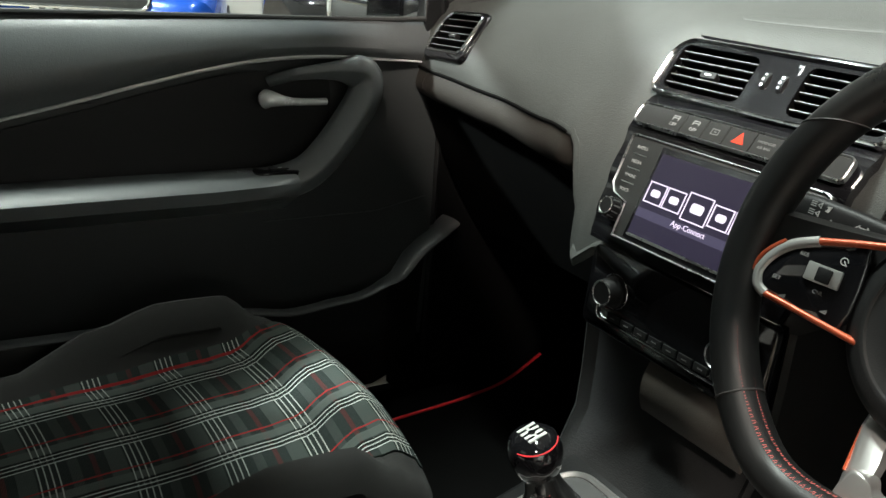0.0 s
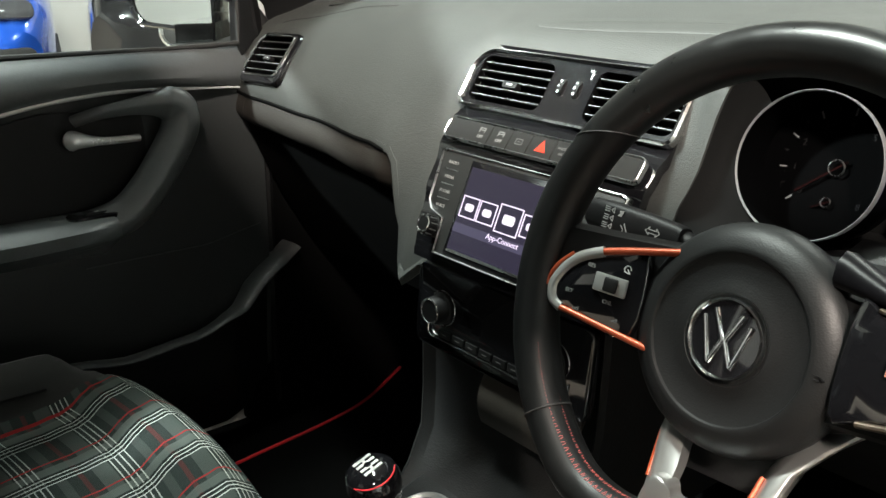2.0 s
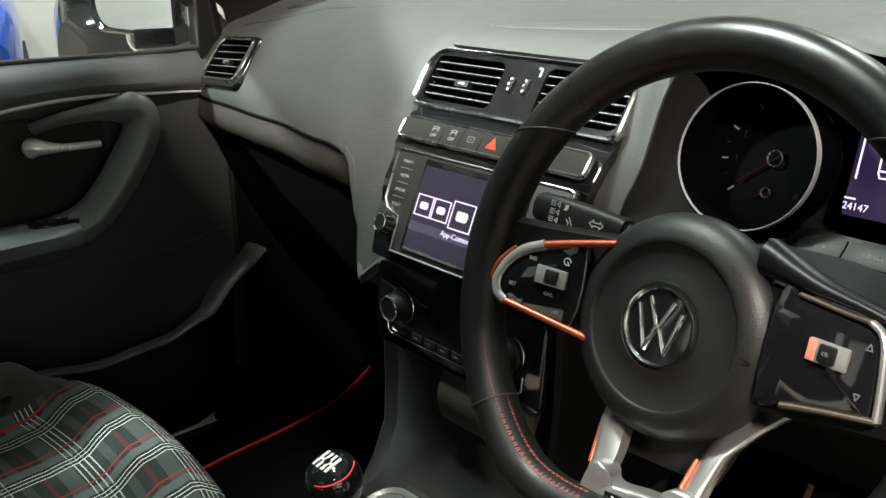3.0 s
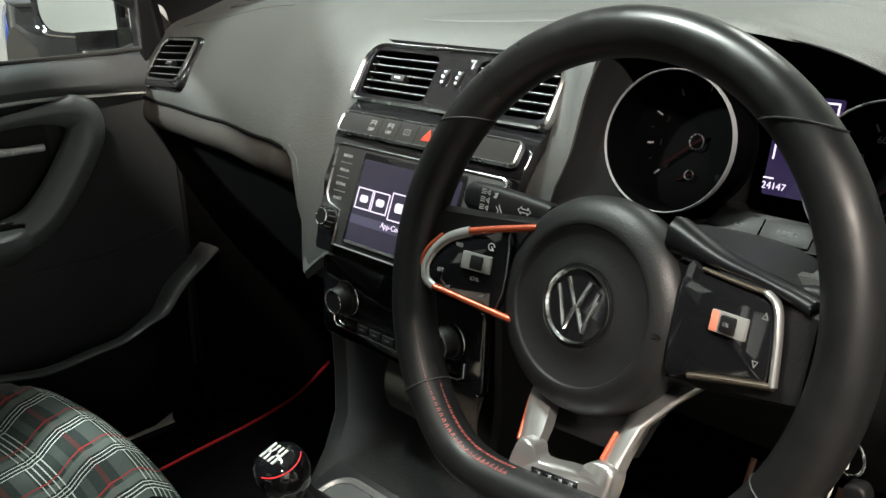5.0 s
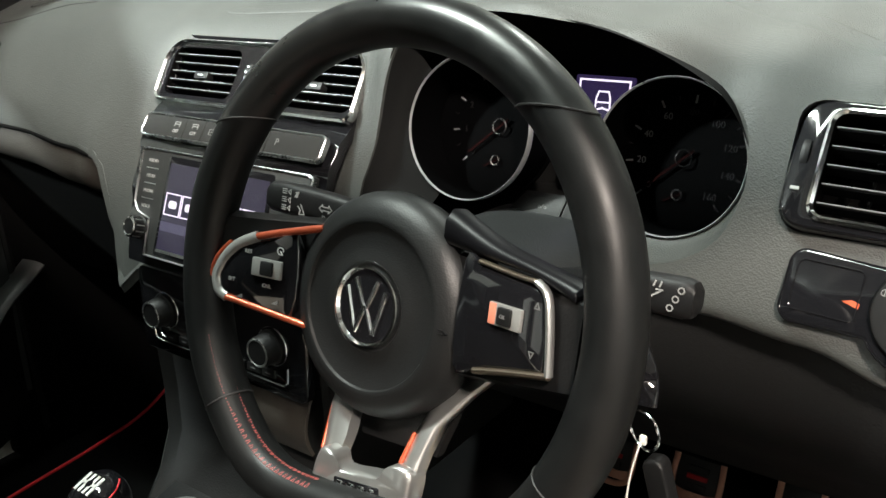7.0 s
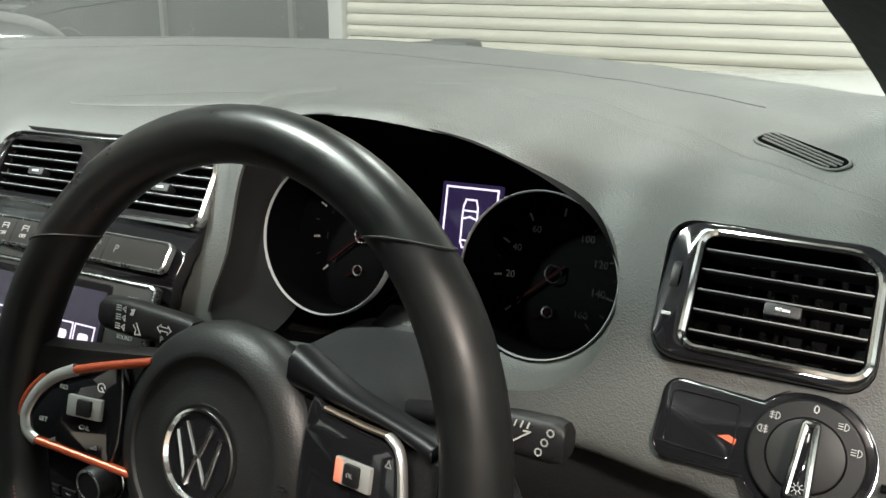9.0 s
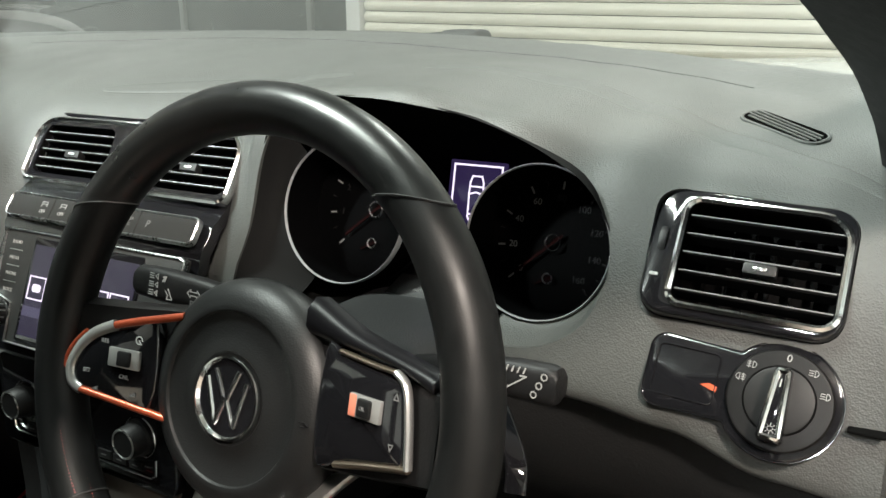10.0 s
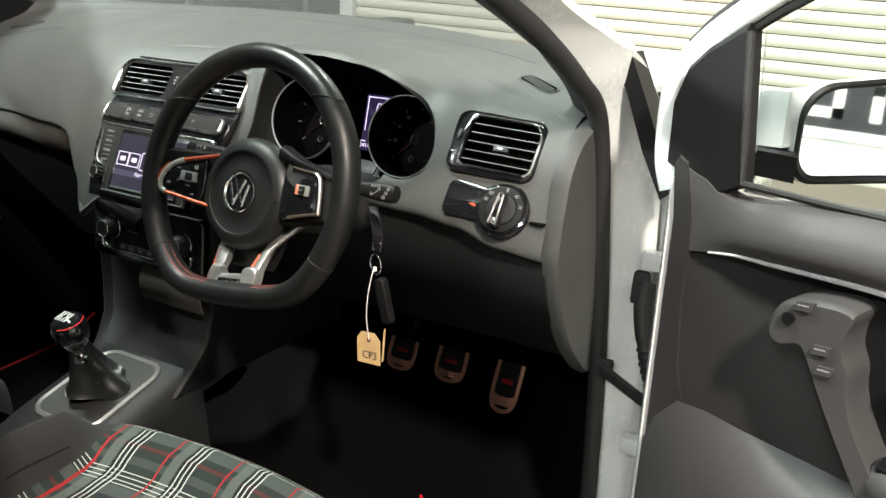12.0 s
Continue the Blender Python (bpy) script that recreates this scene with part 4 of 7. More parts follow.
knob = part("knob", bm, GLOSS, lever, "glossy black round knob")
bm = bmesh.new()
sweep(bm, [kn @ Vector((0.0252 * math.cos(a), 0.0252 * math.sin(a), 0.0188)) for a in [radians(-75 + 130 * i / 18) for i in range(19)]], circle(0.0008, 6))
part("red_ring", bm, RED, knob, "red ring")
bm = bmesh.new()
lines(bm, [((x, -0.009), (x, 0.009)) for x in (-0.010, -0.0035, 0.003, 0.0095)] + [((-0.010, 0.0), (0.0095, 0.0))], 0.0034, kn, 0.0268, 0.0010)
part("shift_pattern", bm, INK, knob, "white shift pattern")
bm = bmesh.new()
lathe(bm, [(0.016, -0.056), (0.0165, -0.050), (0.016, -0.046)], kn, 24)
part("collar", bm, CHROME, lever)

brake = thing("handbrake", (-0.01, -0.52, 0.45), "black handbrake lever with silver tip", "handbrake")
bm = bmesh.new()
sweep(bm, smooth_path([(-0.045, -0.66, 0.46), (-0.045, -0.52, 0.475), (-0.045, -0.40, 0.487)], 5), circle(0.015, 12))
part("grip", bm, HIDE, brake)
bm = bmesh.new()
sweep(bm, [(-0.045, -0.402, 0.4868), (-0.045, -0.385, 0.4885)], circle(0.0105, 12))
part("tip", bm, SATIN, brake, "silver button")

# ---- instrument cluster ----
cluster = thing("instrument_cluster", (0.355, 0.05, 0.90), "twin round dials with chrome rings and violet display, unlit", "instruments")
bm = bmesh.new()
rings = [arch_ring(-0.012, 0.0015), arch_ring(0.03, 0.0), arch_ring(0.100, -0.008)]
vs = skin(bm, rings, caps=False)
bm.faces.new(vs[-1])
part("binnacle", bm, LIP, cluster, "matt black binnacle")
UP = (0, 0.22, 0.975)
# soft lips from the pad's opening down to the dials
DIALS = {"1": frame_at((0.2635, 0.002, 0.9385), (1, 0, 0), UP), "20": frame_at((0.4485, 0.002, 0.9335), (1, 0, 0), UP) @ Matrix.Diagonal((0.957, 0.957, 1, 1))}


def pad_y(x, z):
    """How far forward the pad's face lies at a height."""
    c = dash_curve(x)[12:]
    for p, q in zip(c, c[1:]):
        if p.z >= z >= q.z:
            return p.y + (q.y - p.y) * (p.z - z) / ((p.z - q.z) or 1)
    return c[-1].y if z < c[-1].z else c[0].y



# left lip black instead of dash grey: its shade is put into the colour
for label, inside, cover in (("1", lambda p: p.x < 0.262 and p.z < 1.012, LIP), ("20", lambda p: p.x > 0.415 and p.z < 0.975, DASH)):
    lip = DIALS[label]
    ring = arch_ring(-0.014, 0.001)
    for p in ring:
        p.y = pad_y(p.x, p.z) + 0.0015
    first = next(i for i in range(len(ring)) if inside(ring[i]) and not inside(ring[i - 1]))
    ring = ring[first:] + ring[:first]
    edge = [p for p in ring if inside(p)]
    inner = []
    for p in edge:
        q = lip.inverted() @ p
        a = math.atan2(q.y, q.x)
        inner.append(lip @ Vector((0.0645 * math.cos(a), 0.0645 * math.sin(a), 0.001)))
    bm = bmesh.new()
    rows = []
    for k in range(9):
        t = k / 8
        rows.append([e.lerp(i, t) + Vector((0, 0.008 * math.sin(math.pi * t) * (1 - 0.3 * t), 0)) for e, i in zip(edge, inner)])
    skin(bm, rows, caps=False, closed=False)
    part("dial_lip", bm, cover, cluster, "soft grained lip round the dial", 80)
for label, dm in DIALS.items():
    bm = bmesh.new()
    n = 48
    prof = [(0.0640, -0.004), (0.0642, 0.002), (0.0634, 0.0034), (0.0626, 0.002), (0.0624, -0.004)]
    rings = [[dm @ Vector((r * math.cos(2 * math.pi * i / n), r * math.sin(2 * math.pi * i / n), z)) for i in range(n)] for r, z in prof]
    rings.append(rings[0])
    skin(bm, rings, caps=False)
    bmesh.ops.remove_doubles(bm, verts=bm.verts[:], dist=1e-6)
    dial = part("dial_ring", bm, DIALRING, cluster, "thin chrome dial ring")
    bm = bmesh.new()
    rings = [[dm @ Vector((r * math.cos(2 * math.pi * i / n), r * math.sin(2 * math.pi * i / n), z)) for i in range(n)] for r, z in ((0.0624, 0.001), (0.0610, -0.047))]
    skin(bm, rings, caps=False)
    part("tube", bm, DIAL, dial)
    fm = dm @ Matrix.Translation((0, 0.001, -0.043))
    bm = bmesh.new()
    lathe(bm, [(0.0640, -0.003), (0.0640, 0.0), (0.001, 0.0)], fm, 48)
    fm = fm @ Matrix.Translation((0.0075, 0, 0) if label == "1" else (-0.003, -0.004, 0))
    face = part("face", bm, DIAL, dial, "black dial face")
    hub = fm @ Matrix.Translation((0, 0.002, 0))
    marks = (0, 1, 2, 3, 4, 5, 6, 7, 8) if label == "1" else (0, 20, 40, 60, 80, 100, 120, 140, 160)
    start, step = (222, 34.0)
    for i, v in enumerate(marks):
        a = radians(start - step * i)
        c, s = math.cos(a), math.sin(a)
        bm = bmesh.new()
        lines(bm, [((0.047 * c, 0.047 * s), (0.052 * c, 0.052 * s))], 0.0016, hub, 0.0004)
        # later figures take the darker print: shade across the dial, painted in
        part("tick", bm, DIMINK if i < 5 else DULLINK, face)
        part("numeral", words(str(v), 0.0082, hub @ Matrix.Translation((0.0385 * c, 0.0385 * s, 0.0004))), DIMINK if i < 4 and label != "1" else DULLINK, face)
        if i < 8:
            a2 = radians(start - step * (i + 0.5))
            bm = bmesh.new()
            lines(bm, [((0.049 * math.cos(a2), 0.049 * math.sin(a2)), (0.052 * math.cos(a2), 0.052 * math.sin(a2)))], 0.001, hub, 0.0004)
            part("small_tick", bm, DULLINK, face)
    bm = bmesh.new()
    torus(bm, [(0.0062, 0.004), (0.0070, 0.0052), (0.0078, 0.004), (0.0070, 0.003)], hub, 28)
    part("hub_ring", bm, SATIN, face)
    bm = bmesh.new()
    a = radians(start - (2 if label == "1" else 0))
    lines(bm, [((-0.010 * math.cos(a), -0.010 * math.sin(a)), (0.040 * math.cos(a), 0.040 * math.sin(a)))], 0.0020, hub, 0.003, 0.001)
    part("needle", bm, NEEDLE, face, "dull red needle")
    small = hub @ Matrix.Translation((-0.002, -0.031, 0))
    bm = bmesh.new()
    torus(bm, [(0.0036, 0.003), (0.0043, 0.004), (0.0050, 0.003), (0.0043, 0.002)], small, 24)
    part("small_hub_ring", bm, SATIN, face)
    bm = bmesh.new()
    lines(bm, [((0.002, 0.001), (-0.011, -0.006))], 0.0016, small, 0.002, 0.001)
    part("small_needle", bm, NEEDLE, face)

DM = frame_at((0.3535, 0.076, 0.9330), (1, 0, 0), UP)
bm = bmesh.new()
plate(bm, round_rect(0.056, 0.090, 0.002), -0.004, 0.0, DM)
display = part("display", bm, MFD, cluster, "violet lit display with open-door car picture")
bm = bmesh.new()
lines(bm, [((-0.0235, -0.012), (-0.0235, 0.041), (0.0245, 0.041), (0.0245, 0.005))], 0.0017, DM, 0.0003)
part("display_frame", bm, MFD_LINE, display)
bm = bmesh.new()
cx, cy = 0.0005, 0.010
shell = [(cx + x * 0.78, cy + y * 0.82) for x, y in ((-0.006, 0.026), (0.006, 0.026), (0.0085, 0.019), (0.009, 0.008), (0.0085, -0.008), (0.0085, -0.018), (0.006, -0.023), (-0.006, -0.023), (-0.0085, -0.018), (-0.0085, -0.008), (-0.009, 0.008), (-0.0085, 0.019), (-0.006, 0.026))]
lines(bm, [shell, [(cx - 0.007, cy + 0.005), (cx, cy + 0.007), (cx + 0.007, cy + 0.005)], [(cx - 0.005, cy - 0.013), (cx + 0.005, cy - 0.013)], [(cx + 0.0078, cy + 0.005), (cx + 0.0135, cy + 0.002), (cx + 0.008, cy - 0.001)], [(cx - 0.0065, cy + 0.012), (cx + 0.0065, cy + 0.012)]], 0.0015, DM, 0.0003)
part("car_picture", bm, MFD_LINE, display)
bm = bmesh.new()
lines(bm, [((-0.028, -0.030), (-0.020, -0.030))], 0.0016, DM, 0.0003)
part("small_print", bm, MFD_LINE, display)
part("mileage", words("24147", 0.0090, DM @ Matrix.Translation((-0.018, -0.037, 0.0004))), MFD_LINE, display)
KM = frame_at((0.356, 0.002, 0.8760), (1, 0, 0), (0, 0.75, 0.66))
bm = bmesh.new()
plate(bm, [(-0.052, -0.012), (0.060, -0.012), (0.048, 0.016), (-0.040, 0.016)], -0.006, 0.0, KM, 0.001)
part("key_bar", bm, DARK, cluster)
for a, b, t in ((-0.036, 0.002, "o/o"), (0.005, 0.046, "0.0/SET")):
    bm = bmesh.new()
    box(bm, (a, -0.0095, -0.002), (b, 0.011, 0.002), KM, 0.001)
    key = part("key", bm, DARK, cluster, "flat black key")
    part("print", words(t, 0.0062, KM @ Matrix.Translation(((a + b) / 2, 0.0005, 0.0022))), DIMINK, key)

# ---- steering column ----
column = thing("steering_column", (0.345, -0.05, 0.84), "grained black column shroud with two stalks", "column")
bm = bmesh.new()
rows = []
for y, w, lo, hi in ((0.02, 0.085, 0.775, 0.872), (-0.05, 0.080, 0.785, 0.876), (-0.11, 0.070, 0.795, 0.880), (-0.165, 0.058, 0.81, 0.886), (-0.185, 0.045, 0.825, 0.890)):
    z = (lo + hi) / 2
    rows.append([Vector((0.345 + w * math.copysign(abs(math.cos(a)) ** 0.6, math.cos(a)), y, z + (hi - lo) / 2 * math.copysign(abs(math.sin(a)) ** 0.7, math.sin(a)))) for a in [2 * math.pi * i / 28 for i in range(28)]])
skin(bm, rows)
part("shroud", bm, SHROUD, column, "grained dark grey shroud", 70)
LM = frame_at((0.180, -0.113, 0.8875), (1, 0, -0.03), (0, 0.22, 0.975))
bm = bmesh.new()
rings = []
for x, h in ((-0.046, 0.010), (-0.043, 0.0130), (-0.02, 0.0140), (0.02, 0.0130), (0.045, 0.0115), (0.049, 0.010)):
    rings.append([LM @ Vector((x, h * math.copysign(abs(math.sin(a)) ** 0.6, math.sin(a)), 0.010 * math.copysign(abs(math.cos(a)) ** 0.6, math.cos(a)))) for a in [2 * math.pi * i / 20 for i in range(20)]])
skin(bm, rings)
st = part("indicator_stalk", bm, DARK, column, "black indicator stalk with white lamp symbols")
bm = bmesh.new()
sweep(bm, [LM @ Vector((0.045, 0, -0.002)), LM @ Vector((0.075, -0.008, -0.004)), Vector((0.31, -0.10, 0.86))], circle(0.009, 12))
part("stalk_arm", bm, DARK, st)
for i in range(3):
    bm = bmesh.new()
    y = 0.0075 - 0.0070 * i
    lines(bm, [((-0.0165, y + 0.0022), (-0.0195, y), (-0.0165, y - 0.0022), (-0.0165, y + 0.0022))] + [((-0.0260, y + d), (-0.0215, y + d)) for d in (-0.0018, 0, 0.0018)], 0.0008, LM, 0.0101)
    part("lamp_symbol", bm, MIDINK, st)
bm = bmesh.new()
plate(bm, [(-0.0085, 0.004), (-0.0065, 0.0095), (-0.0115, 0.0085), (-0.0100, 0.0070), (-0.0122, 0.004)], 0.010, 0.0104, LM)
part("arrow", bm, MIDINK, st)
bm = bmesh.new()
lines(bm, [((-0.004, -0.001), (0.001, -0.009), (-0.005, -0.0095), (-0.004, -0.006), (-0.007, -0.003))], 0.0009, LM, 0.0101)
part("arrow_outline", bm, MIDINK, st)
for s in (-1, 1):
    bm = bmesh.new()
    lines(bm, [((0.0245 + s * 0.0005, 0.0015), (0.0245 + s * 0.0035, 0.0015), (0.0245 + s * 0.0035, 0.0032), (0.0245 + s * 0.0070, 0), (0.0245 + s * 0.0035, -0.0032), (0.0245 + s * 0.0035, -0.0015), (0.0245 + s * 0.0005, -0.0015))], 0.0008, LM, 0.0099)
    part("arrow_outline", bm, MIDINK, st)
part("print", words("P", 0.0075, LM @ Matrix.Translation((0.0225, -0.0085, 0.0099))), DIMINK, st)
QM = frame_at((0.506, -0.130, 0.882), (1, 0, 0), (0, 0.22, 0.975))
bm = bmesh.new()
rings = []
for x, h in ((-0.052, 0.008), (-0.03, 0.010), (-0.012, 0.0125), (0.012, 0.0130), (0.018, 0.0115), (0.020, 0.008)):
    rings.append([QM @ Vector((x, h * math.copysign(abs(math.sin(a)) ** 0.6, math.sin(a)), 0.010 * math.copysign(abs(math.cos(a)) ** 0.6, math.cos(a)))) for a in [2 * math.pi * i / 20 for i in range(20)]])
skin(bm, rings)
st = part("wiper_stalk", bm, DARK, column, "black wiper stalk with white symbols")
bm = bmesh.new()
sweep(bm, [QM @ Vector((-0.05, 0, 0)), Vector((0.40, -0.10, 0.86))], circle(0.008, 12))
part("stalk_arm", bm, DARK, st)
bm = bmesh.new()
lines(bm, [((-0.014, -0.006), (0.000, 0.004)), ((0.000, 0.004), (-0.004, 0.004)), ((-0.014, -0.006), (-0.014, -0.002))] + [((-0.014 + i * 0.004, 0.006), (-0.013 + i * 0.004, 0.009)) for i in range(4)], 0.0010, QM, 0.0101)
part("arrow", bm, MIDINK, st)
for i in range(3):
    bm = bmesh.new()
    lines(bm, [[(0.006 + 0.002 * math.cos(a) + i * 0.003, -0.006 + i * 0.006 + 0.002 * math.sin(a)) for a in [2 * math.pi * j / 8 for j in range(9)]]], 0.0008, QM, 0.0101)
    part("symbol", bm, MIDINK, st)

# ---- steering wheel ----
TILT = radians(16)
FM = frame_at((0.3415, -0.2100, 0.8790), (1, 0, 0), (0, math.sin(TILT), math.cos(TILT))) @ Matrix.Rotation(radians(-2.5), 4, "Y")
WM = FM @ Matrix.Rotation(radians(2.2), 4, "Z")
HM = WM @ Matrix.Translation((0, -0.0110, 0))
RW = frame_at((0.3535, -0.2345, 0.8890), (1, 0, 0), (0, math.sin(TILT), math.cos(TILT))) @ Matrix.Rotation(radians(-2.3), 4, "Y") @ Matrix.Rotation(radians(6.5), 4, "Z")
steering = thing("steering_wheel", WM.translation, "flat-bottomed black leather sports steering wheel with satin spokes", "steering wheel")


def rim_point(a, r=0.1690):
    """The rim's centre line, flattened at the foot."""
    x, y = r * math.cos(a), r * math.sin(a)
    floor = -0.1490
    if y < floor + 0.03:
        d = floor + 0.03 - y
        y = floor + 0.03 - 0.030 * math.tanh(d / 0.030)
    return Vector((x, y, 0.0))


def rim_skin(a, b, swell=0.0):
    """A point of the rim's leather: a round the wheel, b round its section."""
    c = rim_point(a)
    thumb = 1 + 0.05 * max(0, math.cos(2 * (a - radians(20)))) ** 6 + 0.05 * max(0, math.cos(2 * (a - radians(160)))) ** 6
    return RW @ (c + c.normalized() * ((0.0165 * thumb + swell) * math.cos(b)) + Vector((0, 0, (0.0185 + swell) * math.sin(b))))


def seam_angle(deg, b):
    """The hides meet on a slant, lower on the outer side."""
    return radians(deg) - math.copysign(radians(6), 90 - deg) * math.cos(b) if deg < 180 else radians(deg)


SECTION = [2 * math.pi * j / 18 for j in range(18)]
rim = None
for name, hide, d0, d1, n, label in (("rim", HIDE, 41, 139, 44, "smooth black leather rim"), ("grip", GRIP, 139, 401, 92, "finely perforated black leather grip")):
    bm = bmesh.new()
    rings = []
    for i in range(n + 1):
        t = i / n
        rings.append([rim_skin(seam_angle(d0, b) * (1 - t) + (seam_angle(d1 % 360, b) + (2 * math.pi if d1 > 360 else 0)) * t, b) for b in SECTION])
    skin(bm, rings, caps=False)
    hide_part = part(name, bm, hide, rim or steering, label)
    rim = rim or hide_part
for deg in (41, 139, 214, 326):
    bm = bmesh.new()
    sweep(bm, [rim_skin(seam_angle(deg, b), b, 0.0002) for b in [2 * math.pi * j / 24 for j in range(24)]], circle(0.0007, 5), closed=True)
    part("leather_seam", bm, RUBBER, rim)
bm = bmesh.new()
for side, count in ((0, 34), (1, 9)):
    for i in range(count):
        a = radians(197 + 56 * i / 33) if side == 0 else radians(285 + 13 * i / 8)
        c, c2 = rim_point(a), rim_point(a + 0.014)
        o1, o2 = (p.normalized() for p in (c, c2))
        for b1, b2 in ((radians(172), radians(138)), (radians(138), radians(172))):
            p = RW @ (c - o1 * 0.0165 * math.cos(b1) * -1 + Vector((0, 0, 0.0190 * math.sin(b1))))
            q = RW @ (c2 - o2 * 0.0165 * math.cos(b2) * -1 + Vector((0, 0, 0.0190 * math.sin(b2))))
            sweep(bm, [p, q], circle(0.00042, 4))
tagged(part("stitching", bm, THREAD, rim, "dull red cross stitching"), kind="stuff")

# spokes
bm = bmesh.new()
lathe(bm, [(0.0660, -0.034), (0.0735, -0.018), (0.0765, -0.008), (0.0765, 0.000), (0.0745, 0.0065), (0.0705, 0.0115), (0.0650, 0.0150), (0.0595, 0.0170), (0.0570, 0.0176), (0.0558, 0.0172), (0.0548, 0.0155), (0.0500, 0.0142), (0.0430, 0.0138), (0.0370, 0.0146), (0.0325, 0.0162), (0.0300, 0.0166), (0.0285, 0.0150), (0.001, 0.0150)], HM, 72)
hub = part("airbag_cover", bm, HUB, steering, "round grained black airbag cover")
bm = bmesh.new()
torus(bm, [(0.0235, 0.0160), (0.0255, 0.0195), (0.0268, 0.0190), (0.0275, 0.0160)], HM, 48)
part("badge_ring", bm, CHROME, hub, "chrome badge ring")
bm = bmesh.new()
lathe(bm, [(0.0240, 0.0162), (0.0240, 0.0172), (0.001, 0.0185)], HM, 40)
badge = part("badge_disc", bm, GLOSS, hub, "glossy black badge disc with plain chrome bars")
for stroke in [((-0.010, 0.018), (-0.001, -0.001)), ((0.010, 0.018), (0.001, -0.001)), ((-0.017, 0.012), (-0.008, -0.017)), ((0.017, 0.012), (0.008, -0.017)), ((-0.008, -0.017), (0.0, 0.001)), ((0.008, -0.017), (0.0, 0.001))]:
    bm = bmesh.new()
    sweep(bm, [HM @ Vector((x, y, 0.0182)) for x, y in stroke], [(0.0018 * p, 0.0014 * q) for p, q in circle(1.0, 8)], up=HM.to_3x3() @ Vector((0, 0, 1)))
    part("badge_bar", bm, CHROME, badge)
def ring_of(points, side, steps=4):
    """A smooth closed outline, mirrored for the other side."""
    q = [Vector((side * x, y, 0)) for x, y in points]
    if side > 0:
        q = q[::-1]
    return [(p.x, p.y) for p in smooth_path(q, steps, True)]


# the button modules rise from the hub towards the rim
SIDES = {
    -1: FM @ Matrix.Translation((-0.055, 0, 0.012)) @ Matrix.Rotation(radians(13.5), 4, "Y"),
    1: FM @ Matrix.Translation((0.060, 0, 0.012)) @ Matrix.Rotation(radians(-9.4), 4, "Y"),
}
PADS = {
    -1: [(0.016, 0.0250), (0.030, 0.0210), (0.058, 0.0115), (0.072, 0.002), (0.0800, -0.0090), (0.0808, -0.0180), (0.0760, -0.0265), (0.058, -0.0295), (0.016, -0.0335)],
    1: [(0.014, 0.0350), (0.030, 0.0335), (0.066, 0.0300), (0.0765, 0.0270), (0.0805, 0.018), (0.0845, -0.0130), (0.0760, -0.0175), (0.040, -0.0250), (0.014, -0.0310)],
}
TRIMS = {
    -1: {"top": ((-0.004, 0.0325), (0.030, 0.0240), (0.050, 0.0183)), "end": ((0.050, 0.0183), (0.066, 0.0105), (0.0765, 0.000), (0.0825, -0.0120), (0.0830, -0.0190), (0.0800, -0.0265), (0.0730, -0.0302)), "foot": ((0.0730, -0.0302), (0.045, -0.0330), (-0.006, -0.0385))},
    1: {"top": ((0.027, 0.0355), (0.0565, 0.0330), (0.0720, 0.0325)), "end": ((0.0720, 0.0325), (0.0805, 0.0265), (0.0850, 0.0100), (0.0888, -0.0170)), "foot": ((0.0888, -0.0170), (0.0600, -0.0228), (0.0330, -0.0290))},
}
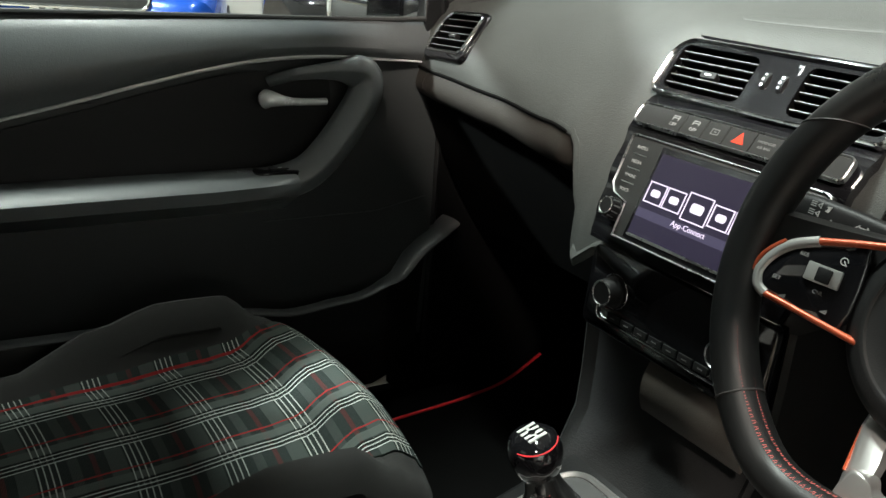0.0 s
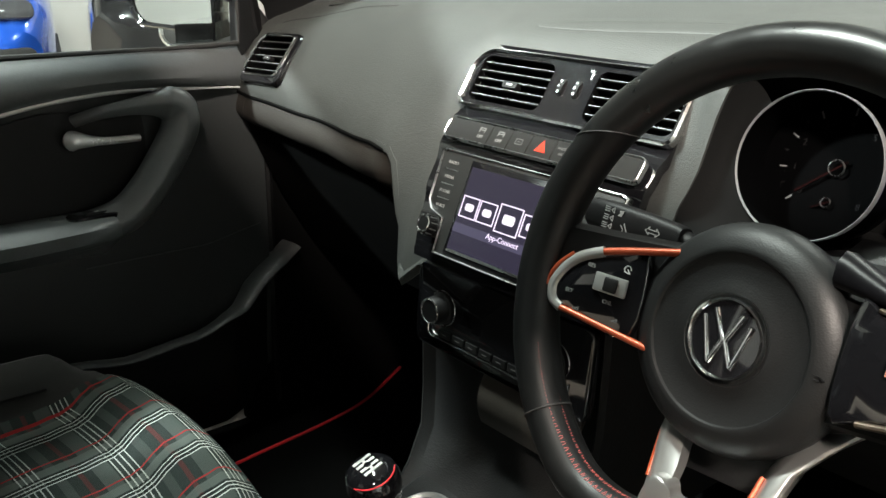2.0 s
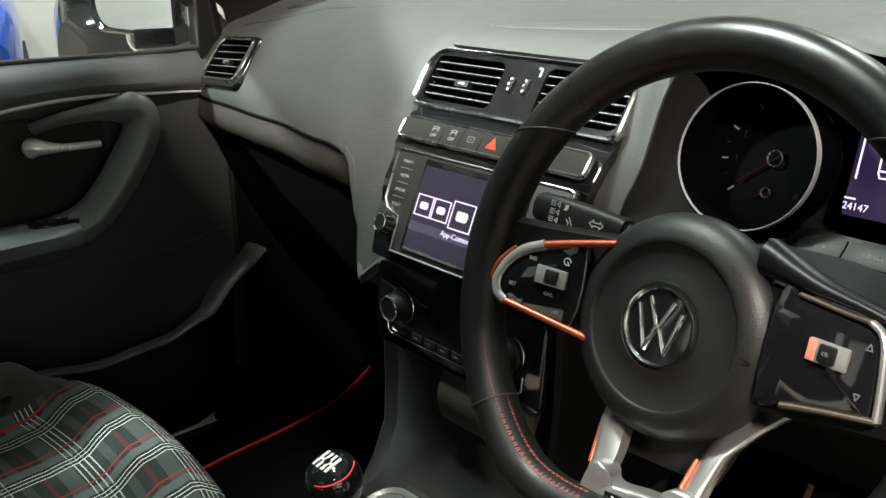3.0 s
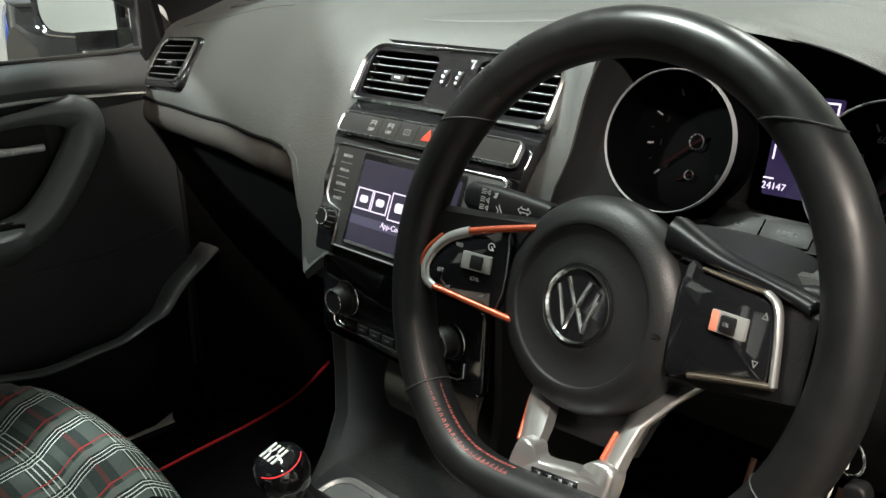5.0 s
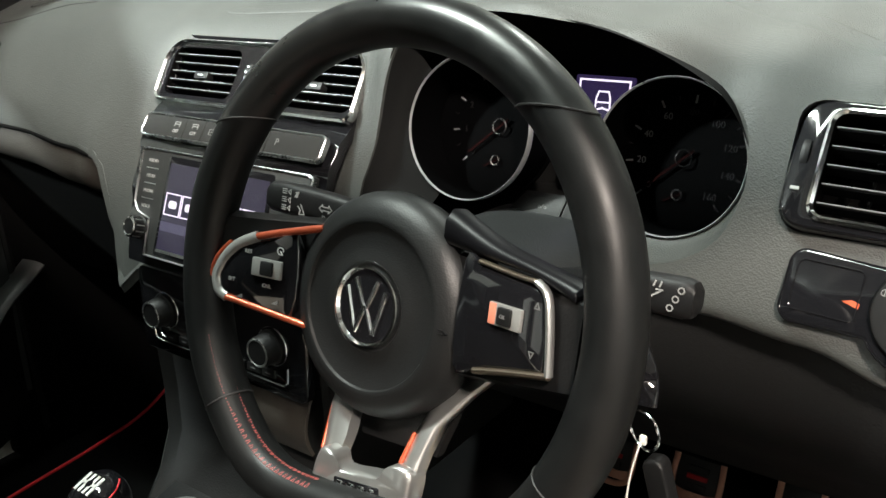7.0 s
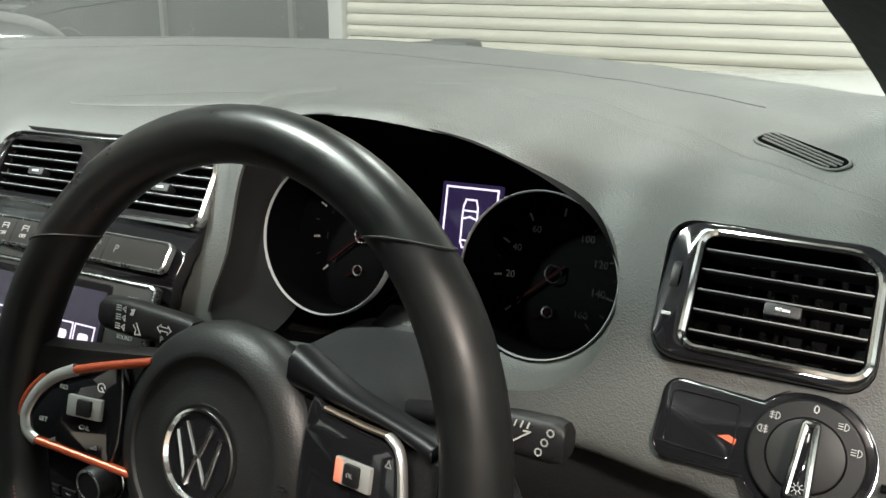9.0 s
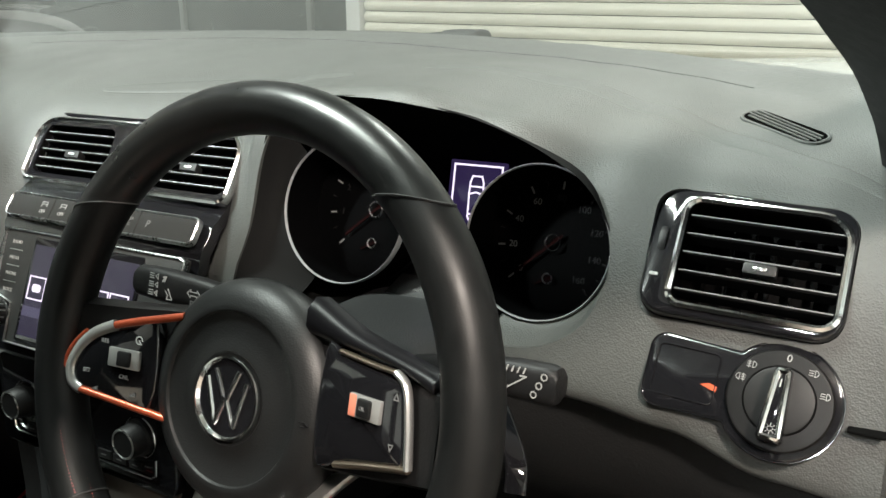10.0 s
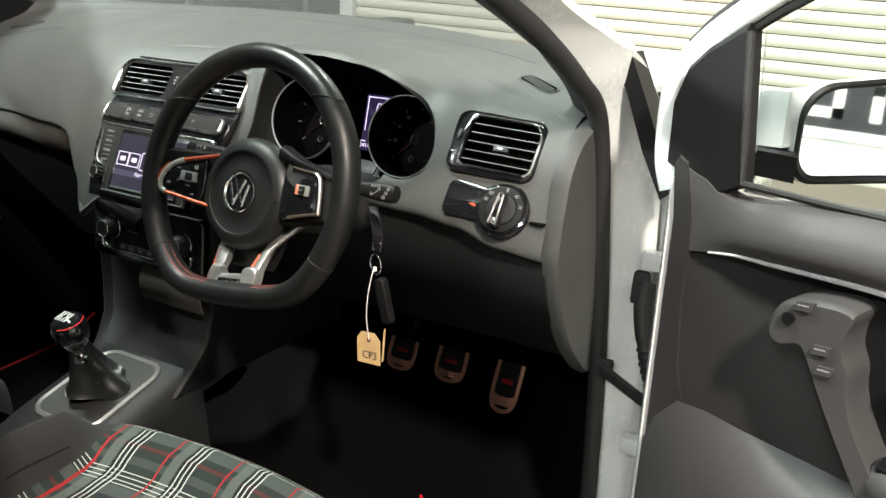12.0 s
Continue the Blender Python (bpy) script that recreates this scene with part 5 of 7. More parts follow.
for side in (-1, 1):
    SM = SIDES[side]
    bm = bmesh.new()
    plate(bm, ring_of(PADS[side], side), -0.016, 0.002, SM, 0.002)
    pod = part("button_pad", bm, GLOSS, steering, "glossy black button pad")
    bm = bmesh.new()
    rows = []
    for x, hi, lo, n in ((-0.02, 0.040, -0.046, -0.008), (0.050, 0.034, -0.036, -0.006), (0.085, 0.032, -0.030, -0.004), (0.105, 0.030, -0.026, 0.000)):
        rows.append([SM @ Vector((side * x, y, z)) for y, z in ((hi, n - 0.010), (hi - 0.004, n), (lo + 0.004, n), (lo, n - 0.010), (lo + 0.004, n - 0.020), (hi - 0.004, n - 0.020))])
    skin(bm, rows)
    part("spoke", bm, DARK, steering, "matt black spoke")
    # top and foot edges carry a painted warm reflection, the ends plain metal
    for key, pts in TRIMS[side].items():
        bm = bmesh.new()
        path = [SM @ Vector((side * p.x, p.y, 0.001)) for p in smooth_path([Vector((x, y, 0)) for x, y in pts], 5)]
        wide = {"end": 0.0040, "top": 0.0028, "foot": 0.0026}[key] if side < 0 else {"end": 0.0024, "top": 0.0016, "foot": 0.0022}[key]
        sweep(bm, path, [(wide * math.cos(a), 0.0030 * math.sin(a)) for a in [2 * math.pi * i / 10 for i in range(10)]], up=SM.to_3x3() @ Vector((0, 0, 1)))
        part("spoke_trim", bm, (KEYSILVER if key == "end" else ORANGE) if side < 0 else (SILVER if key == "end" else BRONZE), steering, "orange-red lacquered trim" if side < 0 and key != "end" else "satin metal trim")
    if side > 0:
        bm = bmesh.new()
        rows = []
        for x, hi, lo in ((-0.008, 0.0620, 0.040), (0.0317, 0.0479, 0.0370), (0.0665, 0.0410, 0.0345), (0.0865, 0.0375, 0.0290), (0.0990, 0.0345, 0.0250)):
            y, w = (hi + lo) / 2, (hi - lo) / 2
            rows.append([Vector((x, y + w * k, z)) for k, z in ((-1, -0.014), (-1, -0.003), (-0.6, 0.0005), (0.3, 0.0008), (1, -0.005), (1, -0.016))])
        edges = [smooth_path([row[j] for row in rows], 6) for j in range(6)]
        skin(bm, [[SM @ p for p in ring] for ring in zip(*edges)])
        part("spoke_shoulder", bm, SATINBLACK, steering, "glossy black curved shoulder of the spoke", 80)
    else:
        # outer line of painted orange reflection beside the end trim
        bm = bmesh.new()
        path = smooth_path([SM @ Vector((-x, y, 0.001)) for x, y in ((0.0730, 0.0110), (0.0830, 0.000), (0.0875, -0.010), (0.0880, -0.0170))], 5)
        sweep(bm, path, circle(0.0017, 8))
        part("spoke_trim", bm, ORANGE, steering, "orange-red lacquered trim")
    bm = bmesh.new()
    rm = SM @ Matrix.Translation((-0.0385, -0.0030, 0.001) if side < 0 else (0.0535, 0.0085, 0.001))
    rm = rm @ Matrix.Diagonal((0.72, 0.78, 1.0, 1.0))
    box(bm, (-0.0175, -0.0085, 0), (0.0175, 0.0085, 0.0035), rm, 0.0014)
    rock = part("rocker", bm, KEYSILVER, pod, "silver rocker switch")
    bm = bmesh.new()
    box(bm, (-0.0060, -0.0068, 0.001), (0.0085, 0.0068, 0.0056), rm, 0.0018)
    part("rocker_roll", bm, DARK, rock)
    if side < 0:
        for t, x, y in (("RES", -0.0565, 0.0065), ("SET", -0.0690, -0.0160), ("CNL", -0.0380, -0.0158)):
            part("print", words(t, 0.0040, SM @ Matrix.Translation((x, y, 0.0022))), MIDINK, pod)
        bm = bmesh.new()
        lines(bm, [[(-0.0290 + 0.0026 * math.cos(a), 0.0110 + 0.0026 * math.sin(a)) for a in [2 * math.pi * j / 10 for j in range(9)]], [(-0.0290, 0.0110), (-0.0270, 0.0085)]], 0.0007, SM, 0.0022)
        part("symbol", bm, INK, pod)
        for x, y in ((-0.0605, -0.0268), (-0.0295, -0.0262)):
            bm = bmesh.new()
            lines(bm, [((x - 0.002, y - 0.001), (x + 0.002, y + 0.001), (x + 0.002, y - 0.001), (x - 0.002, y - 0.001))], 0.0008, SM, 0.0022)
            part("symbol", bm, DIMINK, pod)
    else:
        bm = bmesh.new()
        box(bm, (-0.0168, -0.0080, 0.002), (-0.0088, 0.0080, 0.0038), rm, 0.0008)
        part("rocker_end", bm, surface("pink_white_end", (0.50, 0.17, 0.11), 0.4), rock)
        part("print", words("OK", 0.0042, rm @ Matrix.Translation((0.001, 0, 0.0058))), DIMINK, rock)
        for y, d in ((0.0195, 1), (-0.0080, -1)):
            bm = bmesh.new()
            lines(bm, [((0.0735, y - 0.0015 * d), (0.0752, y + 0.002 * d), (0.0770, y - 0.0015 * d), (0.0735, y - 0.0015 * d))], 0.0006, SM, 0.0022)
            part("symbol", bm, DIMINK, pod)
# forked lower spoke: two arms that rise to a broad foot on the rim
def fork_arm(stations, label):
    """Each station is the outer edge, the inner edge and the height over the wheel's plane."""
    bm = bmesh.new()
    rows = []
    for (ox, oy), (ix, iy), n in stations:
        o, i = Vector((ox, oy, n)), Vector((ix, iy, n))
        across = (i - o)
        rows.append([FM @ p for p in (o + Vector((0, 0, -0.010)), o, o + across * 0.10 + Vector((0, 0, 0.0025)), o + across * 0.55 + Vector((0, 0, 0.0030)), i + Vector((0, 0, -0.001)), i + Vector((0, 0, -0.012)))])
    skin(bm, rows)
    return part("fork_arm", bm, SILVER, steering, label, 60)


fork_arm([((-0.041, -0.060), (-0.0215, -0.060), -0.016), ((-0.040, -0.0896), (-0.0200, -0.0868), -0.004), ((-0.0325, -0.1166), (-0.0130, -0.1048), 0.008), ((-0.0249, -0.1445), (-0.0090, -0.1201), 0.020)], "brushed satin arm of the lower spoke")
fork_arm([((0.0874, -0.0398), (0.050, -0.055), -0.016), ((0.0740, -0.056), (0.045, -0.070), -0.006), ((0.0614, -0.0760), (0.0420, -0.0880), 0.004), ((0.0590, -0.098), (0.0425, -0.1040), 0.014), ((0.0575, -0.1195), (0.0400, -0.1150), 0.021)], "brushed satin arm of the lower spoke")
bm = bmesh.new()
edge = [(-0.0275, -0.1370), (-0.0215, -0.1130), (-0.0080, -0.1125), (-0.0020, -0.1205), (0.0190, -0.1170), (0.0370, -0.1135), (0.0425, -0.1040), (0.0575, -0.1040), (0.0590, -0.1180), (0.0545, -0.1340), (0.0440, -0.1430), (0.0100, -0.1500), (-0.0130, -0.1535), (-0.0235, -0.1480)]
edge = [(p.x, p.y) for p in smooth_path([Vector((x, y, 0)) for x, y in edge], 4, True)]
plate(bm, edge, 0.008, 0.0245, FM, 0.0045)
foot = part("fork_foot", bm, SILVER, steering, "polished satin foot of the lower spoke", 60)
PM = FM @ Matrix.Translation((0.0165, -0.1290, 0.0245)) @ Matrix.Rotation(radians(7), 4, "Z")
bm = bmesh.new()
box(bm, (-0.020, -0.0050, -0.001), (0.020, 0.0050, 0.0008), PM, 0.001)
plaque = part("badge_plate", bm, GLOSS, foot, "black plate with small plain chrome bars")
for x in (-0.0135, -0.004, 0.0055, 0.0140):
    bm = bmesh.new()
    box(bm, (x - 0.0030, -0.0036, 0.0006), (x + 0.0030, 0.0036, 0.0020), PM, 0.0006)
    part("badge_bar", bm, CHROME, plaque)
for path in (((-0.0378, -0.0900, -0.0035), (-0.0300, -0.1190, 0.0110)), ((0.0435, -0.086, 0.004), (0.0440, -0.1040, 0.0160))):
    bm = bmesh.new()
    sweep(bm, [FM @ Vector(p) for p in path], circle(0.0018, 8))
    part("red_edge", bm, ORANGE, foot, "thin orange-red edge")
bm = bmesh.new()
plate(bm, [(-0.024, -0.112), (-0.044, -0.060), (0.060, -0.060), (0.044, -0.108)], -0.030, -0.022, FM)
part("fork_web", bm, DARK, steering)
bm = bmesh.new()
lines(bm, [((0.0600, -0.0035), (0.0640, -0.0035), (0.0665, -0.0050)), ((0.0605, -0.0060), (0.0640, -0.0060))], 0.0008, HM, 0.0158, 0.0012)
part("horn_mark", bm, DULLINK, hub)

# ---- light switch ----
LSM = frame_at((0.641, -0.0440, 0.8630), (1, 0.05, 0), (0, 0.50, 0.866)) @ Matrix.Rotation(radians(-4), 4, "Z")
switch = thing("light_switch", LSM.translation, "round headlamp switch with chrome bar beside black blanking panel", "switch")
bm = bmesh.new()
def arc(cx, cy, r, a0, a1, n):
    return [(cx + r * math.cos(radians(a0 + (a1 - a0) * i / n)), cy + r * math.sin(radians(a0 + (a1 - a0) * i / n))) for i in range(n + 1)]


pan = arc(0, 0, 0.0385, -146, 138, 30) + arc(-0.0770, 0.0170, 0.0105, 90, 180, 6) + arc(-0.0770, -0.0120, 0.0105, 180, 270, 6)
plate(bm, pan, -0.010, 0.0030, LSM, 0.002)
part("panel", bm, GLOSS, switch, "piano black panel")
bm = bmesh.new()
sweep(bm, [LSM @ Vector((x, y, 0.002)) for x, y in pan], circle(0.0006, 6), up=LSM.to_3x3() @ Vector((0, 0, 1)), closed=True)
part("panel_edge", bm, GLOSS, switch, "thin bright edge")
bm = bmesh.new()
o = round_rect(0.042, 0.035, 0.004)
band(bm, [(x - 0.0610, y + 0.003) for x, y in o], [(x - 0.0610, y + 0.003) for x, y in scaled(o, 0.0008)], 0.002, 0.0038, LSM, 0.0002)
part("blank_edge", bm, GLOSS, switch)
# glowing patch imitates an orange reflection in the glossy panel
bm = bmesh.new()
plate(bm, [(-0.0500, -0.0015), (-0.0395, -0.0045), (-0.0390, -0.0010), (-0.0440, 0.0005)], 0.0030, 0.0036, LSM)
part("orange_glint", bm, glow("red_indicator", (1.0, 0.16, 0.05), 0.9), switch, "small lit orange-red indicator")
bm = bmesh.new()
lathe(bm, [(0.0330, 0.0), (0.0330, 0.005), (0.0318, 0.0065), (0.0300, 0.0068), (0.001, 0.0068)], LSM, 56)
dial = part("dial", bm, surface("satin_black_dial", (0.006, 0.006, 0.006), 0.48, specular=0.16), switch, "satin black dial")
bm = bmesh.new()
lathe(bm, [(0.0205, 0.006), (0.0212, 0.0078), (0.0200, 0.0082), (0.001, 0.0084)], LSM, 48)
part("dial_boss", bm, surface("dial_boss", (0.010, 0.010, 0.010), 0.5, specular=0.2), dial)
bm = bmesh.new()
lathe(bm, [(0.0205, 0.0066), (0.0212, 0.0074), (0.0222, 0.0074), (0.0226, 0.0066)], LSM, 48)
part("groove", bm, VENTBLACK, dial)
grip = LSM @ Matrix.Rotation(radians(-1), 4, "Z")
bm = bmesh.new()
q = [(-0.0054, 0.0180), (-0.0036, 0.0200), (0.0036, 0.0200), (0.0054, 0.0180), (0.0080, -0.0255), (0.0060, -0.0280), (-0.0060, -0.0280), (-0.0080, -0.0255)][::-1]
plate(bm, q, 0.007, 0.0215, grip, 0.003)
bar = part("grip", bm, GLOSS, dial, "raised grip")
bm = bmesh.new()
q2 = [(x * 0.86, y * 0.94) for x, y in q]
band(bm, q2, scaled(q2, 0.0032), 0.019, 0.0232, grip, 0.001)
part("grip_rim", bm, CHROME, bar, "chrome rim")
bm = bmesh.new()
lines(bm, [((0, 0.0075), (0, 0.0115))], 0.0009, grip, 0.0216)
part("print", bm, MIDINK, bar)
bm = bmesh.new()
ticks = [2 * math.pi * j / 8 for j in range(8)]
lines(bm, [[(0.0016 * math.cos(a), -0.0195 + 0.0016 * math.sin(a)) for a in ticks + ticks[:1]]] + [[(0.0023 * math.cos(a), -0.0195 + 0.0023 * math.sin(a)), (0.0034 * math.cos(a), -0.0195 + 0.0034 * math.sin(a))] for a in ticks], 0.0004, grip, 0.0216)
part("print", bm, MIDINK, bar)
part("print", words("0", 0.0070, LSM @ Matrix.Translation((0.001, 0.0277, 0.0070))), MIDINK, dial)
for a, lamp_first, slanted in ((137, False, True), (160, True, True), (52, False, False), (19, False, False)):
    c, s = 0.0277 * math.cos(radians(a)), 0.0277 * math.sin(radians(a))
    k = -1 if lamp_first else 1
    bm = bmesh.new()
    bulb = [(c + k * (0.0004 + 0.0022 * math.cos(v)), s + 0.0021 * math.sin(v)) for v in [-math.pi / 2 + math.pi * j / 6 for j in range(7)]]
    rays = [[(c - k * 0.0031, s + d), (c - k * 0.0006, s + d)] for d in (-0.0015, 0, 0.0015)]
    lines(bm, [bulb + bulb[:1]] + rays + ([[(c - k * 0.0019, s - 0.0024), (c - k * 0.0019, s + 0.0024)]] if slanted else []), 0.0004, LSM, 0.0069)
    part("symbol", bm, MIDINK, dial)

# ---- pedals ----
def pedal(name, x, z, w, h, label):
    m = frame_at((x, 0.312, z), (1, 0, 0), (0, 0.42, 0.91))
    ob = thing(name, (x, 0.33, z), label, "pedal", "pedals")
    bm = bmesh.new()
    plate(bm, [(-w * 0.42, -h / 2), (w * 0.42, -h / 2), (w / 2, h / 2), (-w / 2, h / 2)], -0.008, 0.0, m, 0.002)
    pad = part("pad", bm, RUBBER, ob, "black rubber pad")
    bm = bmesh.new()
    edge = [(-w / 2, h / 2), (-w * 0.42, -h / 2), (w * 0.42, -h / 2), (w / 2, h / 2)]
    path = smooth_path([m @ Vector((x, y, 0.001)) for x, y in edge], 6)
    sweep(bm, path, round_rect(0.008, 0.004, 0.0015, 2), up=m.to_3x3() @ Vector((0, 0, 1)))
    part("metal_edge", bm, RED_LIT_STEEL, pad, "copper-coloured metal edge")
    bm = bmesh.new()
    plate(bm, [(-w * 0.40, -h / 2), (w * 0.40, -h / 2), (w * 0.43, -h * 0.24), (w * 0.22, -h * 0.29), (-w * 0.22, -h * 0.29), (-w * 0.43, -h * 0.24)], 0.0, 0.0022, m, 0.0008)
    part("toe_plate", bm, RED_LIT_STEEL, pad, "copper-tinted metal toe plate")
    bm = bmesh.new()
    sweep(bm, [m @ Vector((0, 0, -0.01)), m @ Vector((0, 0.10, -0.05)), m @ Vector((0, 0.24, -0.03))], round_rect(0.012, 0.02, 0.003, 2))
    part("arm", bm, DARK, ob)
    # the middle rib is red to imitate red light on the rubber
    for i in range(3):
        bm = bmesh.new()
        y = -h * 0.14 + h * 0.20 * i
        box(bm, (-w * 0.22, y - h * 0.055, -0.001), (w * 0.22, y + h * 0.055, 0.003), m, 0.001)
        part("grip_rib", bm, RED if i == 1 else RUBBER, pad)
    return ob


pedal("accelerator_pedal", 0.506, 0.425, 0.050, 0.084, "long brushed steel accelerator pedal with rubber ribs")
pedal("brake_pedal", 0.383, 0.436, 0.060, 0.056, "brushed steel brake pedal with rubber ribs")
pedal("clutch_pedal", 0.268, 0.430, 0.058, 0.054, "brushed steel clutch pedal with rubber ribs")

# ---- key and tag ----
key = thing("ignition_key", (0.488, -0.10, 0.82), "car key in the lock with ring, fob and card tag", "key")
bm = bmesh.new()
sweep(bm, smooth_path([(0.440, -0.06, 0.835), (0.470, -0.095, 0.826), (0.490, -0.118, 0.812), (0.493, -0.125, 0.796)], 5), round_rect(0.016, 0.008, 0.003, 3))
part("bow", bm, GLOSS, key, "black key bow")
bm = bmesh.new()
c = Vector((0.494, -0.128, 0.778))
sweep(bm, [c + Vector((0.013 * math.cos(a), -0.006 * math.cos(a), 0.014 * math.sin(a))) for a in [2 * math.pi * i / 28 for i in range(28)]], circle(0.0011, 6), closed=True, up=(0, 1, 0.1))
part("ring", bm, CHROME, key, "steel split ring")
bm = bmesh.new()
fm = frame_at((0.5105, -0.128, 0.728), (0.95, -0.1, 0.25), (-0.28, 0, 0.96))
plate(bm, round_rect(0.016, 0.066, 0.006), -0.006, 0.006, fm, 0.003)
part("fob", bm, DARK, key, "black folded fob")
bm = bmesh.new()
box(bm, (0.4915, -0.1315, 0.768), (0.4965, -0.1275, 0.775), None, 0.0015)
part("knot", bm, STRING, key)
bm = bmesh.new()
sweep(bm, smooth_path([(0.494, -0.131, 0.775), (0.487, -0.133, 0.74), (0.485, -0.134, 0.70), (0.4900, -0.1335, 0.666)], 5), circle(0.0008, 6))
part("string", bm, STRING, key, "white string")
bm = bmesh.new()
tm = frame_at((0.4895, -0.133, 0.6525), (1, -0.1, 0.10), (0, 0.05, 1))
plate(bm, [(-0.021, -0.022), (0.021, -0.022), (0.021, 0.014), (0.012, 0.024), (-0.012, 0.024), (-0.021, 0.014)], -0.0006, 0.0006, tm)
tag = part("card_tag", bm, TAG, key, "brown card tag")
part("writing", words("CP3", 0.016, tm @ Matrix.Translation((0.002, -0.010, 0.0008))), surface("dark_pen_ink", (0.03, 0.025, 0.02), 0.7), tag)
bm = bmesh.new()
lathe(bm, [(0.0035, 0.0004), (0.0035, 0.0012), (0.001, 0.0012)], tm @ Matrix.Translation((0.001, 0.013, 0)), 14)
part("eyelet", bm, surface("brown_eyelet", (0.12, 0.05, 0.03), 0.7), tag)
bm = bmesh.new()
plate(bm, [(-0.004, -0.024), (0.004, -0.024), (0.004, 0.024), (-0.004, 0.024)], -0.0006, 0.0006, frame_at((0.5115, -0.128, 0.661), (0.35, -0.94, 0), (0.04, 0, 1)))
part("card_tag", bm, TAG, key, "second brown card tag seen edge on")

# ---- seats ----
SEAT_LEN, SEAT_HALF = 0.56, 0.255


CENTRE_LINE = [(0.0, 0.488), (0.015, 0.511), (0.038, 0.523), (0.065, 0.517), (0.115, 0.487), (0.16, 0.481), (0.30, 0.468), (0.56, 0.452)]
BOLSTER_LINE = [(0.0, 0.485), (0.02, 0.503), (0.045, 0.522), (0.107, 0.566), (0.187, 0.567), (0.30, 0.536), (0.38, 0.492), (0.56, 0.470)]


def seat_height(u, v):
    """The cushion's top: u across from the middle, v back from the front."""
    a = abs(u)
    k = min(1.0, max(0.0, (a - 0.178) / 0.044))
    k = k * k * (3 - 2 * k)
    z = lerp_table(CENTRE_LINE, v)[0] * (1 - k) + lerp_table(BOLSTER_LINE, v)[0] * k
    edge = max(0.0, (a - 0.222) / 0.033) ** 2 * 0.05
    return z - edge


def make_seat(at_x):
    seat = thing("front_seat", (at_x, -0.55, 0.25), "front seat with tartan centre and plain black bolsters", "seat", "front seats")
    y0 = lambda u: -0.266 - 0.55 * u * u

    def top(u, v):
        return (at_x + u, y0(u) - v + (0.03 * 0 if v else 0), seat_height(u, v))
    vs_ = [0, 0.004, 0.010, 0.02, 0.03, 0.04, 0.055, 0.07, 0.085, 0.10, 0.115, 0.13, 0.15, 0.17, 0.20, 0.23, 0.26, 0.30, 0.34, 0.38, 0.46, SEAT_LEN]
    arc = [0.0]
    for a, b in zip(vs_, vs_[1:]):
        arc.append(arc[-1] + math.hypot(b - a, seat_height(0, b) - seat_height(0, a)))
    arcs = dict(zip(vs_, arc))
    bm = bmesh.new()
    sheet(bm, lambda u, v: tuple(Vector(top(u, v)) + Vector((0, 0, 0.003))), [-0.190 + 0.380 * i / 32 for i in range(33)], vs_, thick=-0.02, uv=lambda u, v: (u + 0.190, arcs[v]))
    part("tartan_panel", bm, PLAID, seat, "grey, red and white tartan centre panel")
    bm = bmesh.new()
    us = [-SEAT_HALF + 2 * SEAT_HALF * i / 60 for i in range(61)]
    def shell(u, v):
        if v < 0:
            return (at_x + u * (1 + 0.1 * v), y0(u) + 0.004 - 0.10 * v * v, seat_height(u, 0) + v * 0.17)
        return top(u, v)
    sheet(bm, shell, us, [-1, -0.7, -0.45, -0.25, -0.10] + vs_, thick=-0.05)
    part("cushion", bm, FABRIC, seat, "black cloth cushion with raised bolsters")
    bm = bmesh.new()
    box(bm, (at_x - 0.225, -0.80, 0.265), (at_x + 0.225, -0.36, 0.375), None, 0.03, 3)
    part("base", bm, DARK, seat, "black seat base and runners")
    # backrest set forward, out of view, so that it shades the cushion's rear
    bm = bmesh.new()
    rings = []
    for i in range(10):
        t = i / 9
        z, y = 0.46 + 0.66 * t, -0.775 - 0.22 * t
        w = 0.245 - 0.05 * t * t
        rings.append([Vector((at_x + w * math.copysign(abs(math.cos(a)) ** 0.5, math.cos(a)), y + (0.055 + 0.035 * abs(math.cos(a)) ** 3) * math.sin(a) - 0.03, z)) for a in [2 * math.pi * j / 28 for j in range(28)]])
    skin(bm, rings)
    part("backrest", bm, FABRIC, seat, "black cloth backrest")
    bm = bmesh.new()
    box(bm, (at_x - 0.13, -1.12, 1.13), (at_x + 0.13, -1.02, 1.32), None, 0.04, 3)
    part("headrest", bm, FABRIC, seat)
    return seat


first_seat = make_seat(0.385)
copy_thing(first_seat, Matrix.Translation(Vector((-0.352, -0.55, 0.25))))

# ---- floor of the car ----
body = thing("car_body", (0, -0.2, 0.2), "white hatchback body shell around the cabin", "car")
bm = bmesh.new()
def pan(u, v):
    rise = max(0, v - 0.24)
    return (u, v if v < 0.42 else 0.42 + (v - 0.42) * 0.25, 0.25 + 0.9 * rise ** 1.3 * (1 if v < 0.42 else 1) + (max(0, v - 0.42) * 1.9))
sheet(bm, pan, [-0.75 + 1.5 * i / 12 for i in range(13)], [-1.4, -0.8, -0.2, 0, 0.1, 0.2, 0.24, 0.28, 0.32, 0.36, 0.40, 0.44, 0.5, 0.56], thick=0.01)
part("footwell_carpet", bm, CARPET, body, "black footwell carpet")

